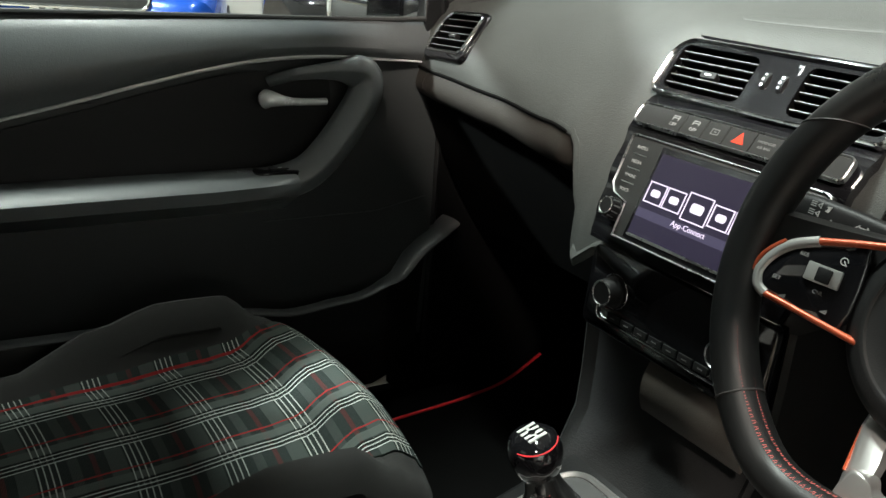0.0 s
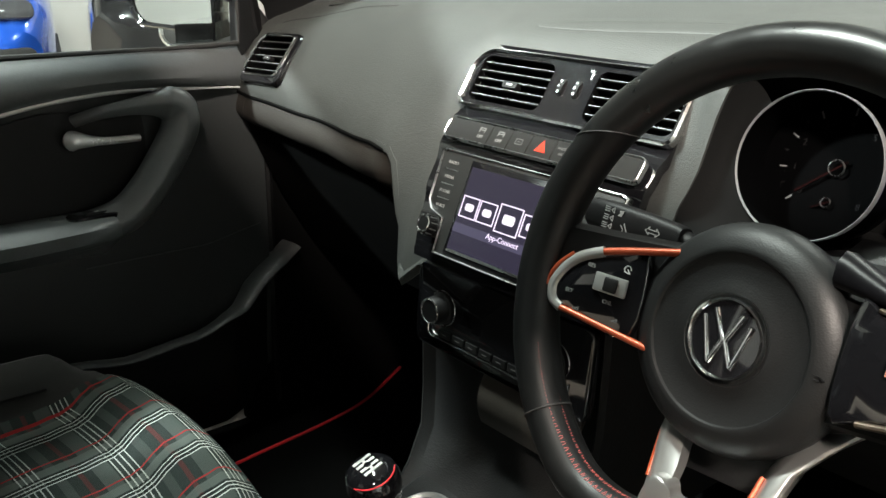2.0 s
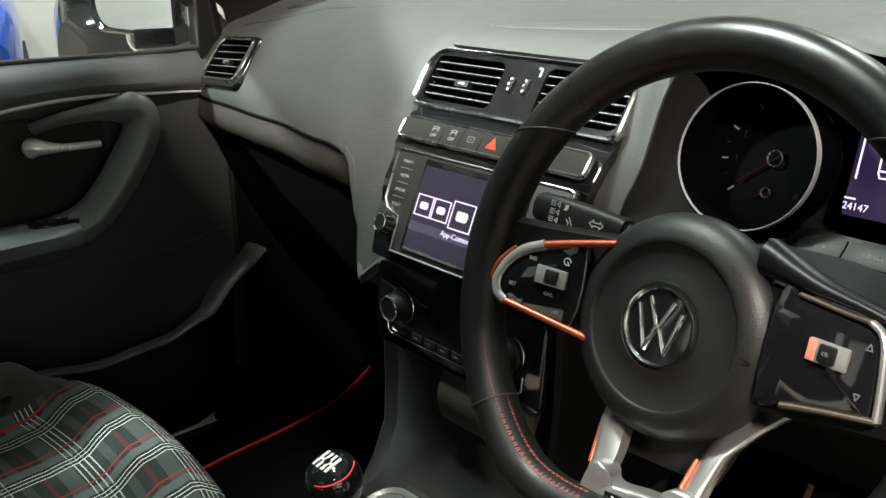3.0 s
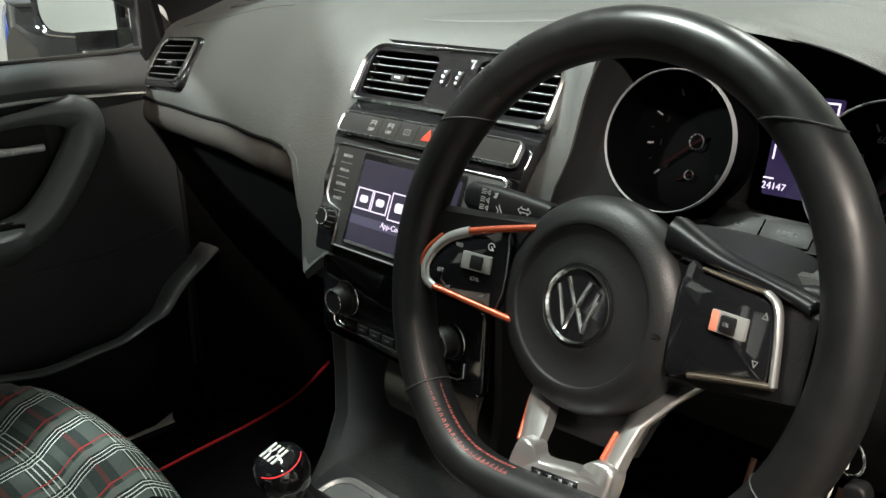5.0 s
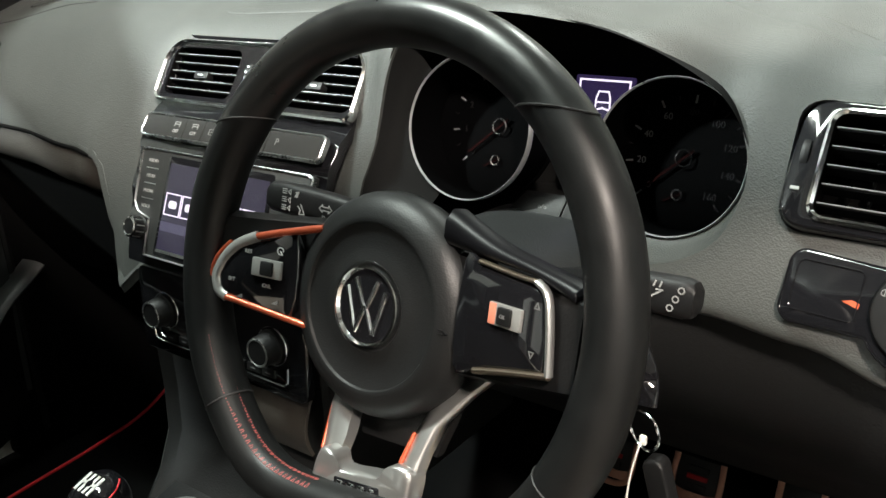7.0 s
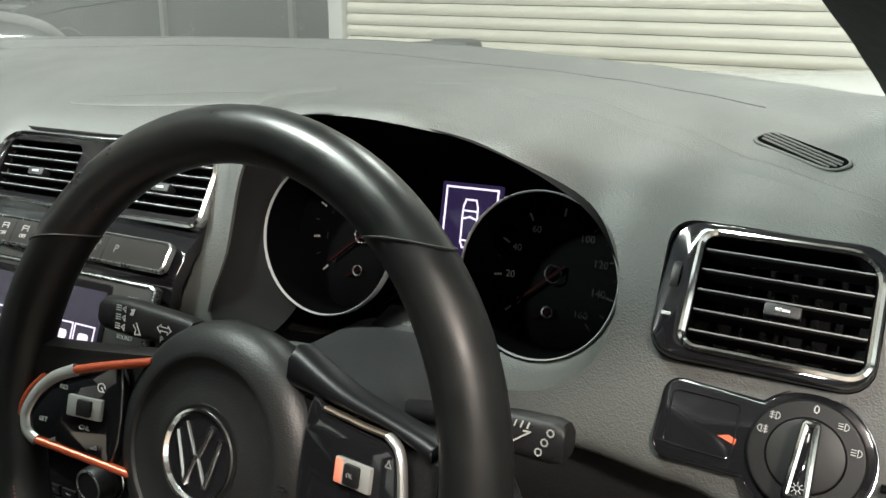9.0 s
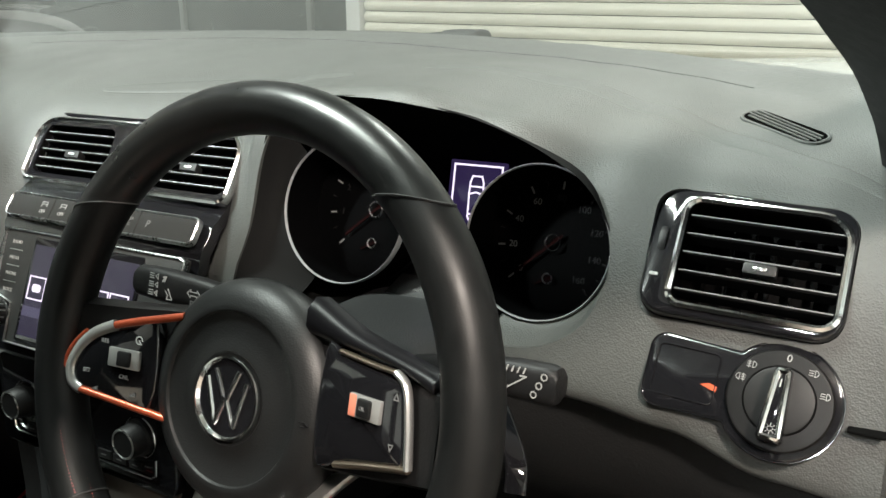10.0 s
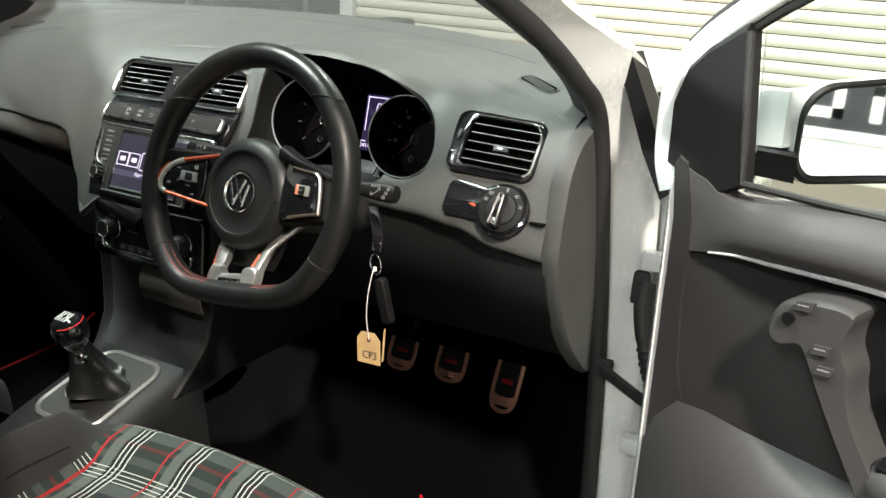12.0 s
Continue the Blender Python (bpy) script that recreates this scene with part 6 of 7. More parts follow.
for nm, pts, lab in (("passenger", ((-0.595, -0.40), (-0.580, -0.20), (-0.592, -0.05), (-0.606, 0.08), (-0.632, 0.19), (-0.668, 0.30)), "black carpet mat with red piping in passenger footwell"),
                     ("driver", ((0.665, -0.60), (0.668, -0.40), (0.660, -0.20), (0.640, -0.10), (0.60, -0.04), (0.45, 0.10)), "black carpet mat with red piping in driver footwell")):
    mat_ob = thing("floor_mat", (pts[1][0], pts[1][1], 0.262), lab, "mat", "floor mats")
    path = smooth_path([Vector((x, y, 0.272 + max(0, y - 0.24) * 0.35)) for x, y in pts], 8)
    inner = -0.16 if nm == "passenger" else 0.17
    bm = bmesh.new()
    vs = [[p, Vector((inner, p.y, p.z)), Vector((inner, p.y, p.z - 0.006)), Vector((p.x, p.y, p.z - 0.006))] for p in path]
    skin(bm, vs)
    part("carpet", bm, CARPET, mat_ob)
    bm = bmesh.new()
    sweep(bm, [p + Vector((0, 0, 0.001)) for p in path], circle(0.0032, 8))
    part("piping", bm, RED, mat_ob, "bright red piping")

# ---- pillars, roof, bonnet ----
SEAL = [(0.748, 0.160, 0.30), (0.742, 0.150, 0.56), (0.735, 0.125, 0.778), (0.735, 0.063, 0.978), (0.730, -0.020, 1.045), (0.718, -0.110, 1.098), (0.700, -0.194, 1.141), (0.655, -0.42, 1.25), (0.62, -0.62, 1.34)]
INNER = [(0.722, 0.200, 0.30), (0.718, 0.190, 0.56), (0.706, 0.170, 0.75), (0.680, 0.110, 0.975), (0.662, 0.020, 1.061), (0.642, -0.058, 1.106), (0.622, -0.128, 1.141), (0.565, -0.38, 1.255), (0.52, -0.60, 1.35)]
OUTER = [(0.800, 0.200, 0.30), (0.798, 0.190, 0.56), (0.795, 0.180, 0.778), (0.785, 0.170, 0.960), (0.772, 0.100, 1.060), (0.758, -0.010, 1.097), (0.740, -0.150, 1.145), (0.695, -0.40, 1.27), (0.66, -0.60, 1.37)]
FRONT = [(0.75, 0.34, 0.30), (0.75, 0.33, 0.56), (0.74, 0.32, 0.778), (0.72, 0.31, 0.960), (0.70, 0.21, 1.062), (0.685, 0.10, 1.105), (0.66, -0.04, 1.155), (0.60, -0.32, 1.285), (0.56, -0.55, 1.385)]


# the passenger's trim is broad at its foot and runs along the edge of the pad
INNER_WIDE = [(0.722, 0.200, 0.30), (0.718, 0.200, 0.56), (0.706, 0.215, 0.75), (0.665, 0.260, 0.975), (0.632, 0.285, 1.078), (0.622, 0.215, 1.117), (0.612, 0.140, 1.155), (0.565, -0.16, 1.285), (0.52, -0.46, 1.385)]
FRONT_WIDE = [(0.75, 0.34, 0.30), (0.75, 0.33, 0.56), (0.74, 0.33, 0.778), (0.70, 0.33, 0.960), (0.675, 0.305, 1.062), (0.66, 0.235, 1.105), (0.65, 0.160, 1.145), (0.60, -0.14, 1.285), (0.56, -0.44, 1.385)]


def pillar(side):
    f = lambda pts: smooth_path([Vector((side * x, y, z)) for x, y, z in pts], 6)
    seal, inner, outer, front = f(SEAL), f(INNER if side > 0 else INNER_WIDE), f(OUTER), f(FRONT if side > 0 else FRONT_WIDE)
    ob = part("a_pillar", bmesh_strip([seal, [(a + b) / 2 + Vector((side * 0.004, -0.010, 0.006)) for a, b in zip(seal, outer)], outer, [(a + b) / 2 + Vector((side * 0.012, 0, 0.008)) for a, b in zip(outer, front)], front, inner]), WHITE if side > 0 else DARK, body, "white painted windscreen pillar and door jamb" if side > 0 else "black windscreen pillar")
    bm = bmesh.new()
    lift = Vector((side * -0.002, -0.006, 0.002))
    rows = []
    for a, b in zip(seal, inner):
        d = b - a
        rows.append([a + lift, a + d * 0.25 + lift * 3.0, a + d * 0.5 + lift * 2.4, a + d * 0.8 + lift * 1.8, b + lift, b + Vector((0, 0.02, -0.01)), a + Vector((side * -0.004, 0.012, -0.004))])
    skin(bm, rows)
    part("pillar_trim", bm, DARK, body, "matt black inner pillar trim")
    bm = bmesh.new()
    sweep(bm, [p + Vector((side * -0.004, -0.010, 0)) for p in seal], circle(0.0135, 10))
    part("door_seal", bm, RUBBER, body, "black rubber door seal")


def bmesh_strip(edges):
    """A closed skin through several long edges."""
    bm = bmesh.new()
    skin(bm, [list(ring) for ring in zip(*edges)])
    return bm


pillar(1)
pillar(-1)
# roof with a pale lining
bm = bmesh.new()
def roof(u, v):
    return (u * (0.645 - 0.02 * v), -0.50 - 1.6 * v, 1.43 - 0.06 * u * u + 0.035 * math.sin(v * math.pi) - 0.03 * (1 - v) ** 3)
sheet(bm, roof, [-1.05 + 2.1 * i / 16 for i in range(17)], [i / 10 for i in range(11)], thick=-0.03)
part("roof", bm, WHITE, body, "white roof")
bm = bmesh.new()
sheet(bm, lambda u, v: tuple(Vector(roof(u, v)) - Vector((0, 0, 0.04))), [-1 + 2 * i / 16 for i in range(17)], [0.01 + 0.98 * i / 10 for i in range(11)], thick=0.004)
part("headliner", bm, HEAD, body, "pale cloth headliner")
# bonnet ahead of the glass
bm = bmesh.new()
def bonnet(u, v):
    return (u * (0.80 - 0.10 * v), crest_y(u * 0.72) + 0.06 + 0.95 * v, 1.050 + 0.034 * u * u - 0.06 * v - 0.12 * v ** 3 - 0.060 * max(0.0, 1 - v / 0.4) ** 2)
sheet(bm, bonnet, [-1 + 2 * i / 24 for i in range(25)], [i / 24 for i in range(25)], thick=0.01)
part("bonnet", bm, WHITE, body, "white bonnet")
bm = bmesh.new()
sheet(bm, lambda u, v: (u * 0.72, crest_y(u * 0.72) + 0.025 + 0.05 * v, 1.034 - 0.01 * u * u - 0.012 * v), [-1 + 2 * i / 20 for i in range(21)], [0, 0.5, 1], thick=0.006)
part("scuttle", bm, DARK, body, "black scuttle panel")
bm = bmesh.new()
box(bm, (0.112, 0.420, 1.050), (0.172, 0.470, 1.0815), None, 0.012, 3)
part("wiper_pivot", bm, RUBBER, body, "black wiper pivot cover")
bm = bmesh.new()
sweep(bm, smooth_path([(0.16, 0.45, 1.075), (-0.1, 0.50, 1.062), (-0.4, 0.42, 1.055)], 5), circle(0.006, 8))
part("wiper_arm", bm, RUBBER, body, "black wiper arm")
for side in (1, -1):
    bm = bmesh.new()
    box(bm, (side * 0.80 - 0.03, -1.4, 0.18), (side * 0.80 + 0.03, 0.35, 0.33), None, 0.015)
    part("sill", bm, WHITE, body, "white door sill")
    bm = bmesh.new()
    box(bm, (side * 0.765 - 0.045, 0.20, 0.25), (side * 0.765 + 0.045, 1.1, 0.92), None, 0.02)
    part("wing", bm, WHITE, body, "white front wing")
    # unseen pillar made overly wide to keep lamp light off the seat
    bm = bmesh.new()
    box(bm, (side * 0.652 - 0.025, -1.62, 0.25), (side * 0.652 + 0.025, -0.86 if side > 0 else -0.76, 1.38), None, 0.015)
    part("b_pillar", bm, DARK, body, "dark centre pillar")
for side in (1, -1):
    bm = bmesh.new()
    box(bm, (side * 0.735 - 0.035, -2.06, 0.25), (side * 0.735 + 0.035, -1.61, 0.95), None, 0.01)
    part("rear_side", bm, WHITE, body, "white rear side")
for x in (-0.66, 0.66):
    bm = bmesh.new()
    box(bm, (x - 0.06, -2.12, 0.90), (x + 0.06, -2.02, 1.40), None, 0.02)
    part("rear_pillar", bm, DARK, body, "dark rear pillar")
bm = bmesh.new()
box(bm, (-0.70, -2.1, 0.25), (0.70, -2.05, 0.92), None, 0.02)
part("rear_bulkhead", bm, DARK, body, "dark rear of the cabin")

# side panels near black: footwell shade is put into the colour
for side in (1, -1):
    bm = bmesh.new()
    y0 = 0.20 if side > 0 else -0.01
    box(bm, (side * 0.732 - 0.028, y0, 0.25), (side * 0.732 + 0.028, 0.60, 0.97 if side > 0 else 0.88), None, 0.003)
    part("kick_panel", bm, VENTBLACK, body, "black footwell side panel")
bm = bmesh.new()
box(bm, (-0.71, 0.56, 0.25), (0.71, 0.60, 1.0), None, 0.003)
part("bulkhead", bm, DARK, body, "black front bulkhead")

# windscreen
bm = bmesh.new()
def screen_glass(u, v):
    low = Vector((u * 0.70, crest_y(u * 0.70) + 0.035, 1.048))
    high = Vector((u * 0.53, -0.52 - 0.06 * u * u, 1.405 - 0.04 * u * u))
    p = low.lerp(high, v)
    return (p.x, p.y, p.z + 0.03 * math.sin(v * math.pi))
sheet(bm, screen_glass, [-1 + 2 * i / 16 for i in range(17)], [i / 10 for i in range(11)])
glass = part("windscreen", bm, GLASS, body, "clear windscreen")
glass.visible_shadow = False

# hinge side of the driver's opening
bm = bmesh.new()
cover = [(0.740, 1.069), (0.762, 1.079), (0.794, 1.010), (0.821, 0.946), (0.839, 0.908), (0.824, 0.889), (0.792, 0.951), (0.763, 1.025)]
skin(bm, [[Vector((x, 0.058, z)) for x, z in cover], [Vector((x, 0.110, z)) for x, z in cover]])
part("corner_cover", bm, DARK, body, "black corner cover behind the mirror")
for z in (0.775, 0.47):
    bm = bmesh.new()
    box(bm, (0.785, 0.140, z - 0.014), (0.838, 0.165, z + 0.014), None, 0.005)
    part("hinge", bm, WHITE, body, "white painted door hinge")
bm = bmesh.new()
box(bm, (0.738, 0.122, 0.583), (0.765, 0.134, 0.612), None, 0.004)
strap = part("check_bracket", bm, RUBBER, body, "black check strap bracket")
bm = bmesh.new()
sweep(bm, smooth_path([(0.750, 0.120, 0.598), (0.785, 0.105, 0.590), (0.835, 0.085, 0.578)], 5), round_rect(0.009, 0.018, 0.003, 3))
part("check_strap", bm, RUBBER, strap)
bm = bmesh.new()
path = smooth_path([(0.793, 0.160, 0.735), (0.797, 0.138, 0.70), (0.811, 0.124, 0.655), (0.821, 0.130, 0.610), (0.832, 0.14, 0.57)], 10)
sweep(bm, path, circle(0.013, 12), sizes=lambda t: 1.05 if t < 0.5 else 1.0 + 0.16 * math.sin(t * 95))
part("cable_bellows", bm, RUBBER, body, "ribbed black cable bellows")
bm = bmesh.new()
box(bm, (0.770, 0.150, 0.70), (0.798, 0.165, 0.755), None, 0.008)
part("grommet", bm, RUBBER, body)
bm = bmesh.new()
box(bm, (0.803, 0.176, 0.30), (0.865, 0.190, 0.925), None, 0.004)
part("hinge_gap_cover", bm, DARK, body, "black panel behind the door hinges")


# ---- doors ----
def place_door(origin, angle, mirror):
    """The map from a door's own frame (a back from its front edge, p towards the cabin, z) to the world."""
    th = radians(angle)
    d, n = Vector((math.sin(th), -math.cos(th), 0)), Vector((-math.cos(th), -math.sin(th), 0))
    o = Vector(origin)

    def f(a, p, z):
        v = o + d * a + n * p + Vector((0, 0, z))
        return Vector((-v.x, v.y, v.z)) if mirror else v
    return f


STRIP = smooth_path([(0.04, 0.880, 0), (0.12, 0.887, 0), (0.20, 0.8935, 0), (0.31, 0.898, 0), (0.40, 0.893, 0), (0.48, 0.881, 0), (0.58, 0.859, 0), (0.70, 0.829, 0), (0.9, 0.785, 0), (1.2, 0.73, 0)], 8)


def strip_curve(a):
    """The height of the chrome line along the door."""
    for p, q in zip(STRIP, STRIP[1:]):
        if a <= q.x:
            return p.y + (q.y - p.y) * (a - p.x) / (q.x - p.x)
    return STRIP[-1].y


def door(name, f, label, mirror):
    ob = thing(name, f(0.5, 0.05, 0.3), label, "door", "front doors")
    A0, A1 = (0.060, 1.12) if mirror else (0.043, 1.12)
    deep = 0.022 if mirror else 0.016
    # same plastics on both doors; the passenger's tones have light painted in
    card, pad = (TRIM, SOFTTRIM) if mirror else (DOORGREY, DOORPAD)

    def strip(a):
        dip = 0.0 if mirror else 0.0135 + 0.006 * max(0, (0.15 - a) / 0.05)
        return strip_curve(a) - dip

    def skin_f(bm, g, us, vs_, thick=None):
        sheet(bm, lambda u, v: f(*g(u, v)), us, vs_, thick)
    # outer shell
    bm = bmesh.new()
    rows = []
    for z, out in ((0.27, -0.005), (0.40, -0.012), (0.60, -0.018), (0.80, -0.012), (0.93, 0.000)):
        rows.append([f(A0, 0.045, z), f(A0 - 0.004, out + 0.012, z), f(A0 + 0.006, out, z), f(A1, out, z), f(A1, 0.045, z)])
    skin(bm, rows)
    part("outer_shell", bm, WHITE, ob, "white painted outer shell")
    # inner edge of the shell that faces the hinges
    bm = bmesh.new()
    rows = []
    for z in (0.29, 0.45, 0.60, 0.75, 0.90, 1.02, 1.06) if mirror else (0.29, 0.45, 0.60, 0.75, 0.90, 0.930, 0.945):
        lean = 0.0 if z < 0.95 else (z - 0.95) * 0.25
        rows.append([f(A0 + lean, 0.040, z), f(A0 + lean, 0.092, z), f(A0 + deep - 0.008 + lean, 0.100, z), f(A0 + deep + lean, 0.094, z), f(A0 + deep + lean, 0.040, z)])
    skin(bm, rows)
    part("front_flange", bm, DARK if mirror else WHITE, ob, "black front flange" if mirror else "white front flange")
    # lining: lower, recessed middle, shoulder
    bm = bmesh.new()
    def lining(u, v):
        z = 0.34 + 0.545 * v
        p = 0.094 + 0.010 * math.sin(v * math.pi)
        return (u, p, z if v < 1 else strip(u) - 0.002)
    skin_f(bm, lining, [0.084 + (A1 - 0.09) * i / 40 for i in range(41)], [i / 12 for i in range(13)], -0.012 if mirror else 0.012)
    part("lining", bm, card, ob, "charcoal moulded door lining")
    bm = bmesh.new()
    prof = [(0.100, 0.0), (0.116, 0.004), (0.131, 0.15), (0.136, 0.30), (0.134, 0.45), (0.126, 0.64), (0.113, 0.82), (0.101, 0.95), (0.088, 1.0), (0.070, 0.98), (0.070, 0.0)]
    rows = []
    start = 0.100 if mirror else 0.062
    for i in range(61):
        a = start + (A1 - 0.005 - start) * i / 60
        lo = strip(a)
        hi = 0.955 - 0.010 * max(0, a - 0.3)
        nose = min(1, (a - 0.100) / 0.10)
        if not mirror:
            # the shoulder swells slowly out of the flat lining
            hi = lerp_table([(0.062, 0.970), (0.085, 0.960), (0.128, 0.938), (0.165, 0.940), (0.22, 0.951), (0.3, 0.955), (1.2, 0.945)], a)[0]
            k = min(1, max(0, (a - 0.075) / 0.17))
            k = k * k * (3 - 2 * k)
            rows.append([f(a, 0.070 if p <= 0.070 else 0.1015 - 0.010 * (t > 0.97) + (p - 0.1015) * k, lo + (hi - lo) * t) for p, t in prof])
            continue
        rows.append([f(a, 0.070 + (p - 0.070) * (0.55 + 0.45 * nose), lo + (hi - lo) * t) for p, t in prof])
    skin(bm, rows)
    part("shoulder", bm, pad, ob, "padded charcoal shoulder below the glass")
    bm = bmesh.new()
    sweep(bm, [f(a, 0.118 - 0.016 * max(0, (0.2 - a) / 0.1), strip(a)) for a in [0.115 + 0.80 * i / 60 for i in range(61)]], circle(0.0030, 8), sizes=lambda t: 0.45 + 0.75 * min(1, t * 5) * (1 if t < 0.35 else max(0.5, 1.35 - t)))
    part("chrome_line", bm, BRIGHT, ob, "slim bright silver line")
    # dark recess with the release lever
    bm = bmesh.new()
    edge = [(0.300, 0.868), (0.350, 0.869)] + [(a, strip(a) - 0.016) for a in (0.43, 0.50, 0.58, 0.66, 0.75, 0.85, 0.97, 1.09)] + [(1.09, 0.715), (0.80, 0.715), (0.50, 0.715), (0.36, 0.718), (0.310, 0.725), (0.292, 0.80)]
    cup = smooth_path([Vector((a, z, 0)) for a, z in edge], 4, True)
    skin(bm, [[f(c.x, 0.1055, c.y) for c in cup], [f(c.x, 0.1075, c.y) for c in cup]])
    part("insert", bm, DARK, ob, "black insert panel with hand recess")
    bm = bmesh.new()
    ahead = 0.0 if mirror else 0.060
    path = smooth_path([f(a + ahead, p, z - ahead * 0.2) for a, p, z in ((0.410, 0.116, 0.832), (0.400, 0.128, 0.835), (0.382, 0.134, 0.833), (0.350, 0.136, 0.831), (0.310, 0.132, 0.830))], 5)
    sweep(bm, path, circle(0.0095, 14, 0.8), sizes=lambda t: (0.75 + 9 * t) if t < 0.14 else 2.0 - 1.25 * min(1, (t - 0.14) / 0.5))
    part("release_lever", bm, BRIGHT, ob, "bright silver release lever")
    normal = f(0, 1, 0) - f(0, 0, 0)
    # diagonal pull handle
    bm = bmesh.new()
    if mirror:
        pts = [(0.398, 0.112, 0.858), (0.362, 0.138, 0.873), (0.310, 0.146, 0.879), (0.272, 0.148, 0.8785), (0.254, 0.148, 0.874), (0.247, 0.148, 0.860), (0.251, 0.149, 0.836), (0.275, 0.150, 0.797), (0.309, 0.150, 0.752), (0.345, 0.146, 0.718), (0.395, 0.142, 0.703), (0.450, 0.135, 0.698)]
        path = smooth_path([f(*p) for p in pts], 6)
        handle = [(0.026, -0.014), (0.027, 0.003), (0.023, 0.009), (0.008, 0.0145), (0.004, 0.0150), (0.000, 0.0140), (-0.022, 0.001), (-0.026, -0.003), (-0.027, -0.014)]
        handle = [(-x, y) for x, y in handle]
        sweep(bm, path, handle, up=normal, sizes=lambda t: 0.34 + 0.66 * min(1, (t / 0.29) ** 3))
    else:
        grip = smooth_path([Vector((a, z, 0)) for a, z in ((0.232, 0.849), (0.250, 0.864), (0.289, 0.871), (0.314, 0.867), (0.309, 0.848), (0.309, 0.826), (0.318, 0.806), (0.321, 0.782), (0.333, 0.752), (0.362, 0.706), (0.392, 0.664), (0.372, 0.652), (0.347, 0.688), (0.303, 0.757), (0.275, 0.806), (0.262, 0.822), (0.240, 0.815), (0.227, 0.824))], 3, True)
        mid = [(Vector((0.300, 0.790, 0)) - c) for c in grip]
        skin(bm, [[f(c.x, 0.104, c.y) for c in grip], [f(c.x, 0.147, c.y) for c in grip], [f(c.x + d.x * 0.02, 0.153, c.y + d.y * 0.02) for c, d in zip(grip, mid)], [f(c.x + d.x * 0.06, 0.156, c.y + d.y * 0.06) for c, d in zip(grip, mid)]])
    part("pull_handle", bm, pad, ob, "charcoal diagonal pull handle")
    # armrest and window switch
    bm = bmesh.new()
    rows = []
    for i in range(13):
        a = 0.300 + 0.80 * i / 12
        k = min(1, i / 3) ** 0.6
        if i == 0:
            rows.append([f(a, 0.095 + 0.003 * math.cos(j), 0.700 + 0.004 * math.sin(j)) for j in (2.6, 1.8, 1.2, 0.6, 0.0, -0.7, -1.5, -2.4)])
            continue
        rows.append([f(a, 0.095, 0.700), f(a, 0.095, 0.722), f(a, 0.120, 0.724), f(a, 0.140 + 0.028 * k, 0.722), f(a, 0.152 + 0.030 * k, 0.710), f(a, 0.150 + 0.028 * k, 0.690), f(a, 0.120, 0.660), f(a, 0.095, 0.645)])
    skin(bm, rows)
    part("armrest", bm, pad, ob, "charcoal armrest")
    bm = bmesh.new()
    bezel = [(0.3925 + x, 0.138 + y) for x, y in round_rect(0.074, 0.034, 0.012)]
    skin(bm, [[f(x, y, 0.720) for x, y in bezel], [f(x, y, 0.7255) for x, y in bezel], [f(0.3925 + (x - 0.3925) * 0.93, 0.138 + (y - 0.138) * 0.86, 0.7270) for x, y in bezel]])
    sw = part("switch_plate", bm, GLOSS, ob, "black switch plate")
    bm = bmesh.new()
    q = [f(x + 0.388, y + 0.137, 0.726) for x, y in round_rect(0.034, 0.018, 0.004, 3)]
    skin(bm, [q, [p + Vector((0, 0, 0.0042)) for p in q]])
    part("window_switch", bm, DARK, sw)
    bm = bmesh.new()
    q = [f(0.385, 0.141, 0.7300), f(0.391, 0.141, 0.7300), f(0.391, 0.1435, 0.7300), f(0.385, 0.1435, 0.7300)]
    skin(bm, [q, [p + Vector((0, 0, 0.001)) for p in q]])
    part("switch_mark", bm, INK, sw)
    if not mirror:
        # mirror adjuster and window switches on the handle's upper end
        bm = bmesh.new()
        knob = [(0.2505 + 0.0065 * math.cos(t), 0.8445 + 0.0065 * math.sin(t)) for t in [2 * math.pi * i / 16 for i in range(16)]]
        skin(bm, [[f(x, 0.153, y) for x, y in knob], [f(x, 0.161, y) for x, y in knob]])
        part("mirror_adjuster", bm, DARK, ob, "small black mirror adjuster")
        for a, z in ((0.264, 0.861), (0.2885, 0.822), (0.2955, 0.802)):
            bm = bmesh.new()
            q = [(a - 0.010, z - 0.006), (a + 0.008, z - 0.004), (a + 0.011, z + 0.006), (a - 0.007, z + 0.004)]
            skin(bm, [[f(x, 0.153, y) for x, y in q], [f(x, 0.1595, y) for x, y in q]])
            switch = part("window_switch", bm, DOORPAD, ob, "grey window switch")
            bm = bmesh.new()
            q = [(a - 0.006, z + 0.000), (a + 0.006, z + 0.001), (a + 0.006, z + 0.0022), (a - 0.006, z + 0.0012)]
            skin(bm, [[f(x, 0.1590, y) for x, y in q], [f(x, 0.1600, y) for x, y in q]])
            part("switch_mark", bm, MIDINK, switch)
        # flat lining between the flange and the shoulder
        bm = bmesh.new()
        flat = [(0.060, 0.42), (0.060, 0.90), (0.052, 0.962), (0.058, 0.974), (0.070, 0.967), (0.086, 0.90), (0.0875, 0.855), (0.086, 0.80), (0.094, 0.72), (0.108, 0.676), (0.125, 0.655), (0.130, 0.42)]
        skin(bm, [[f(a, 0.078, z) for a, z in flat], [f(a, 0.100, z) for a, z in flat], [f(a + (0.08 - a) * 0.05, 0.1035, z + (0.7 - z) * 0.008) for a, z in flat]])
        part("front_lining", bm, card, ob, "flat charcoal front lining")
        # speaker bulge ahead of the pocket
        bm = bmesh.new()
        rows = []
        for i in range(15):
            a = 0.058 + 0.98 * (i / 14) ** 1.6
            k = min(1, max(0, (a - 0.055) / 0.26))
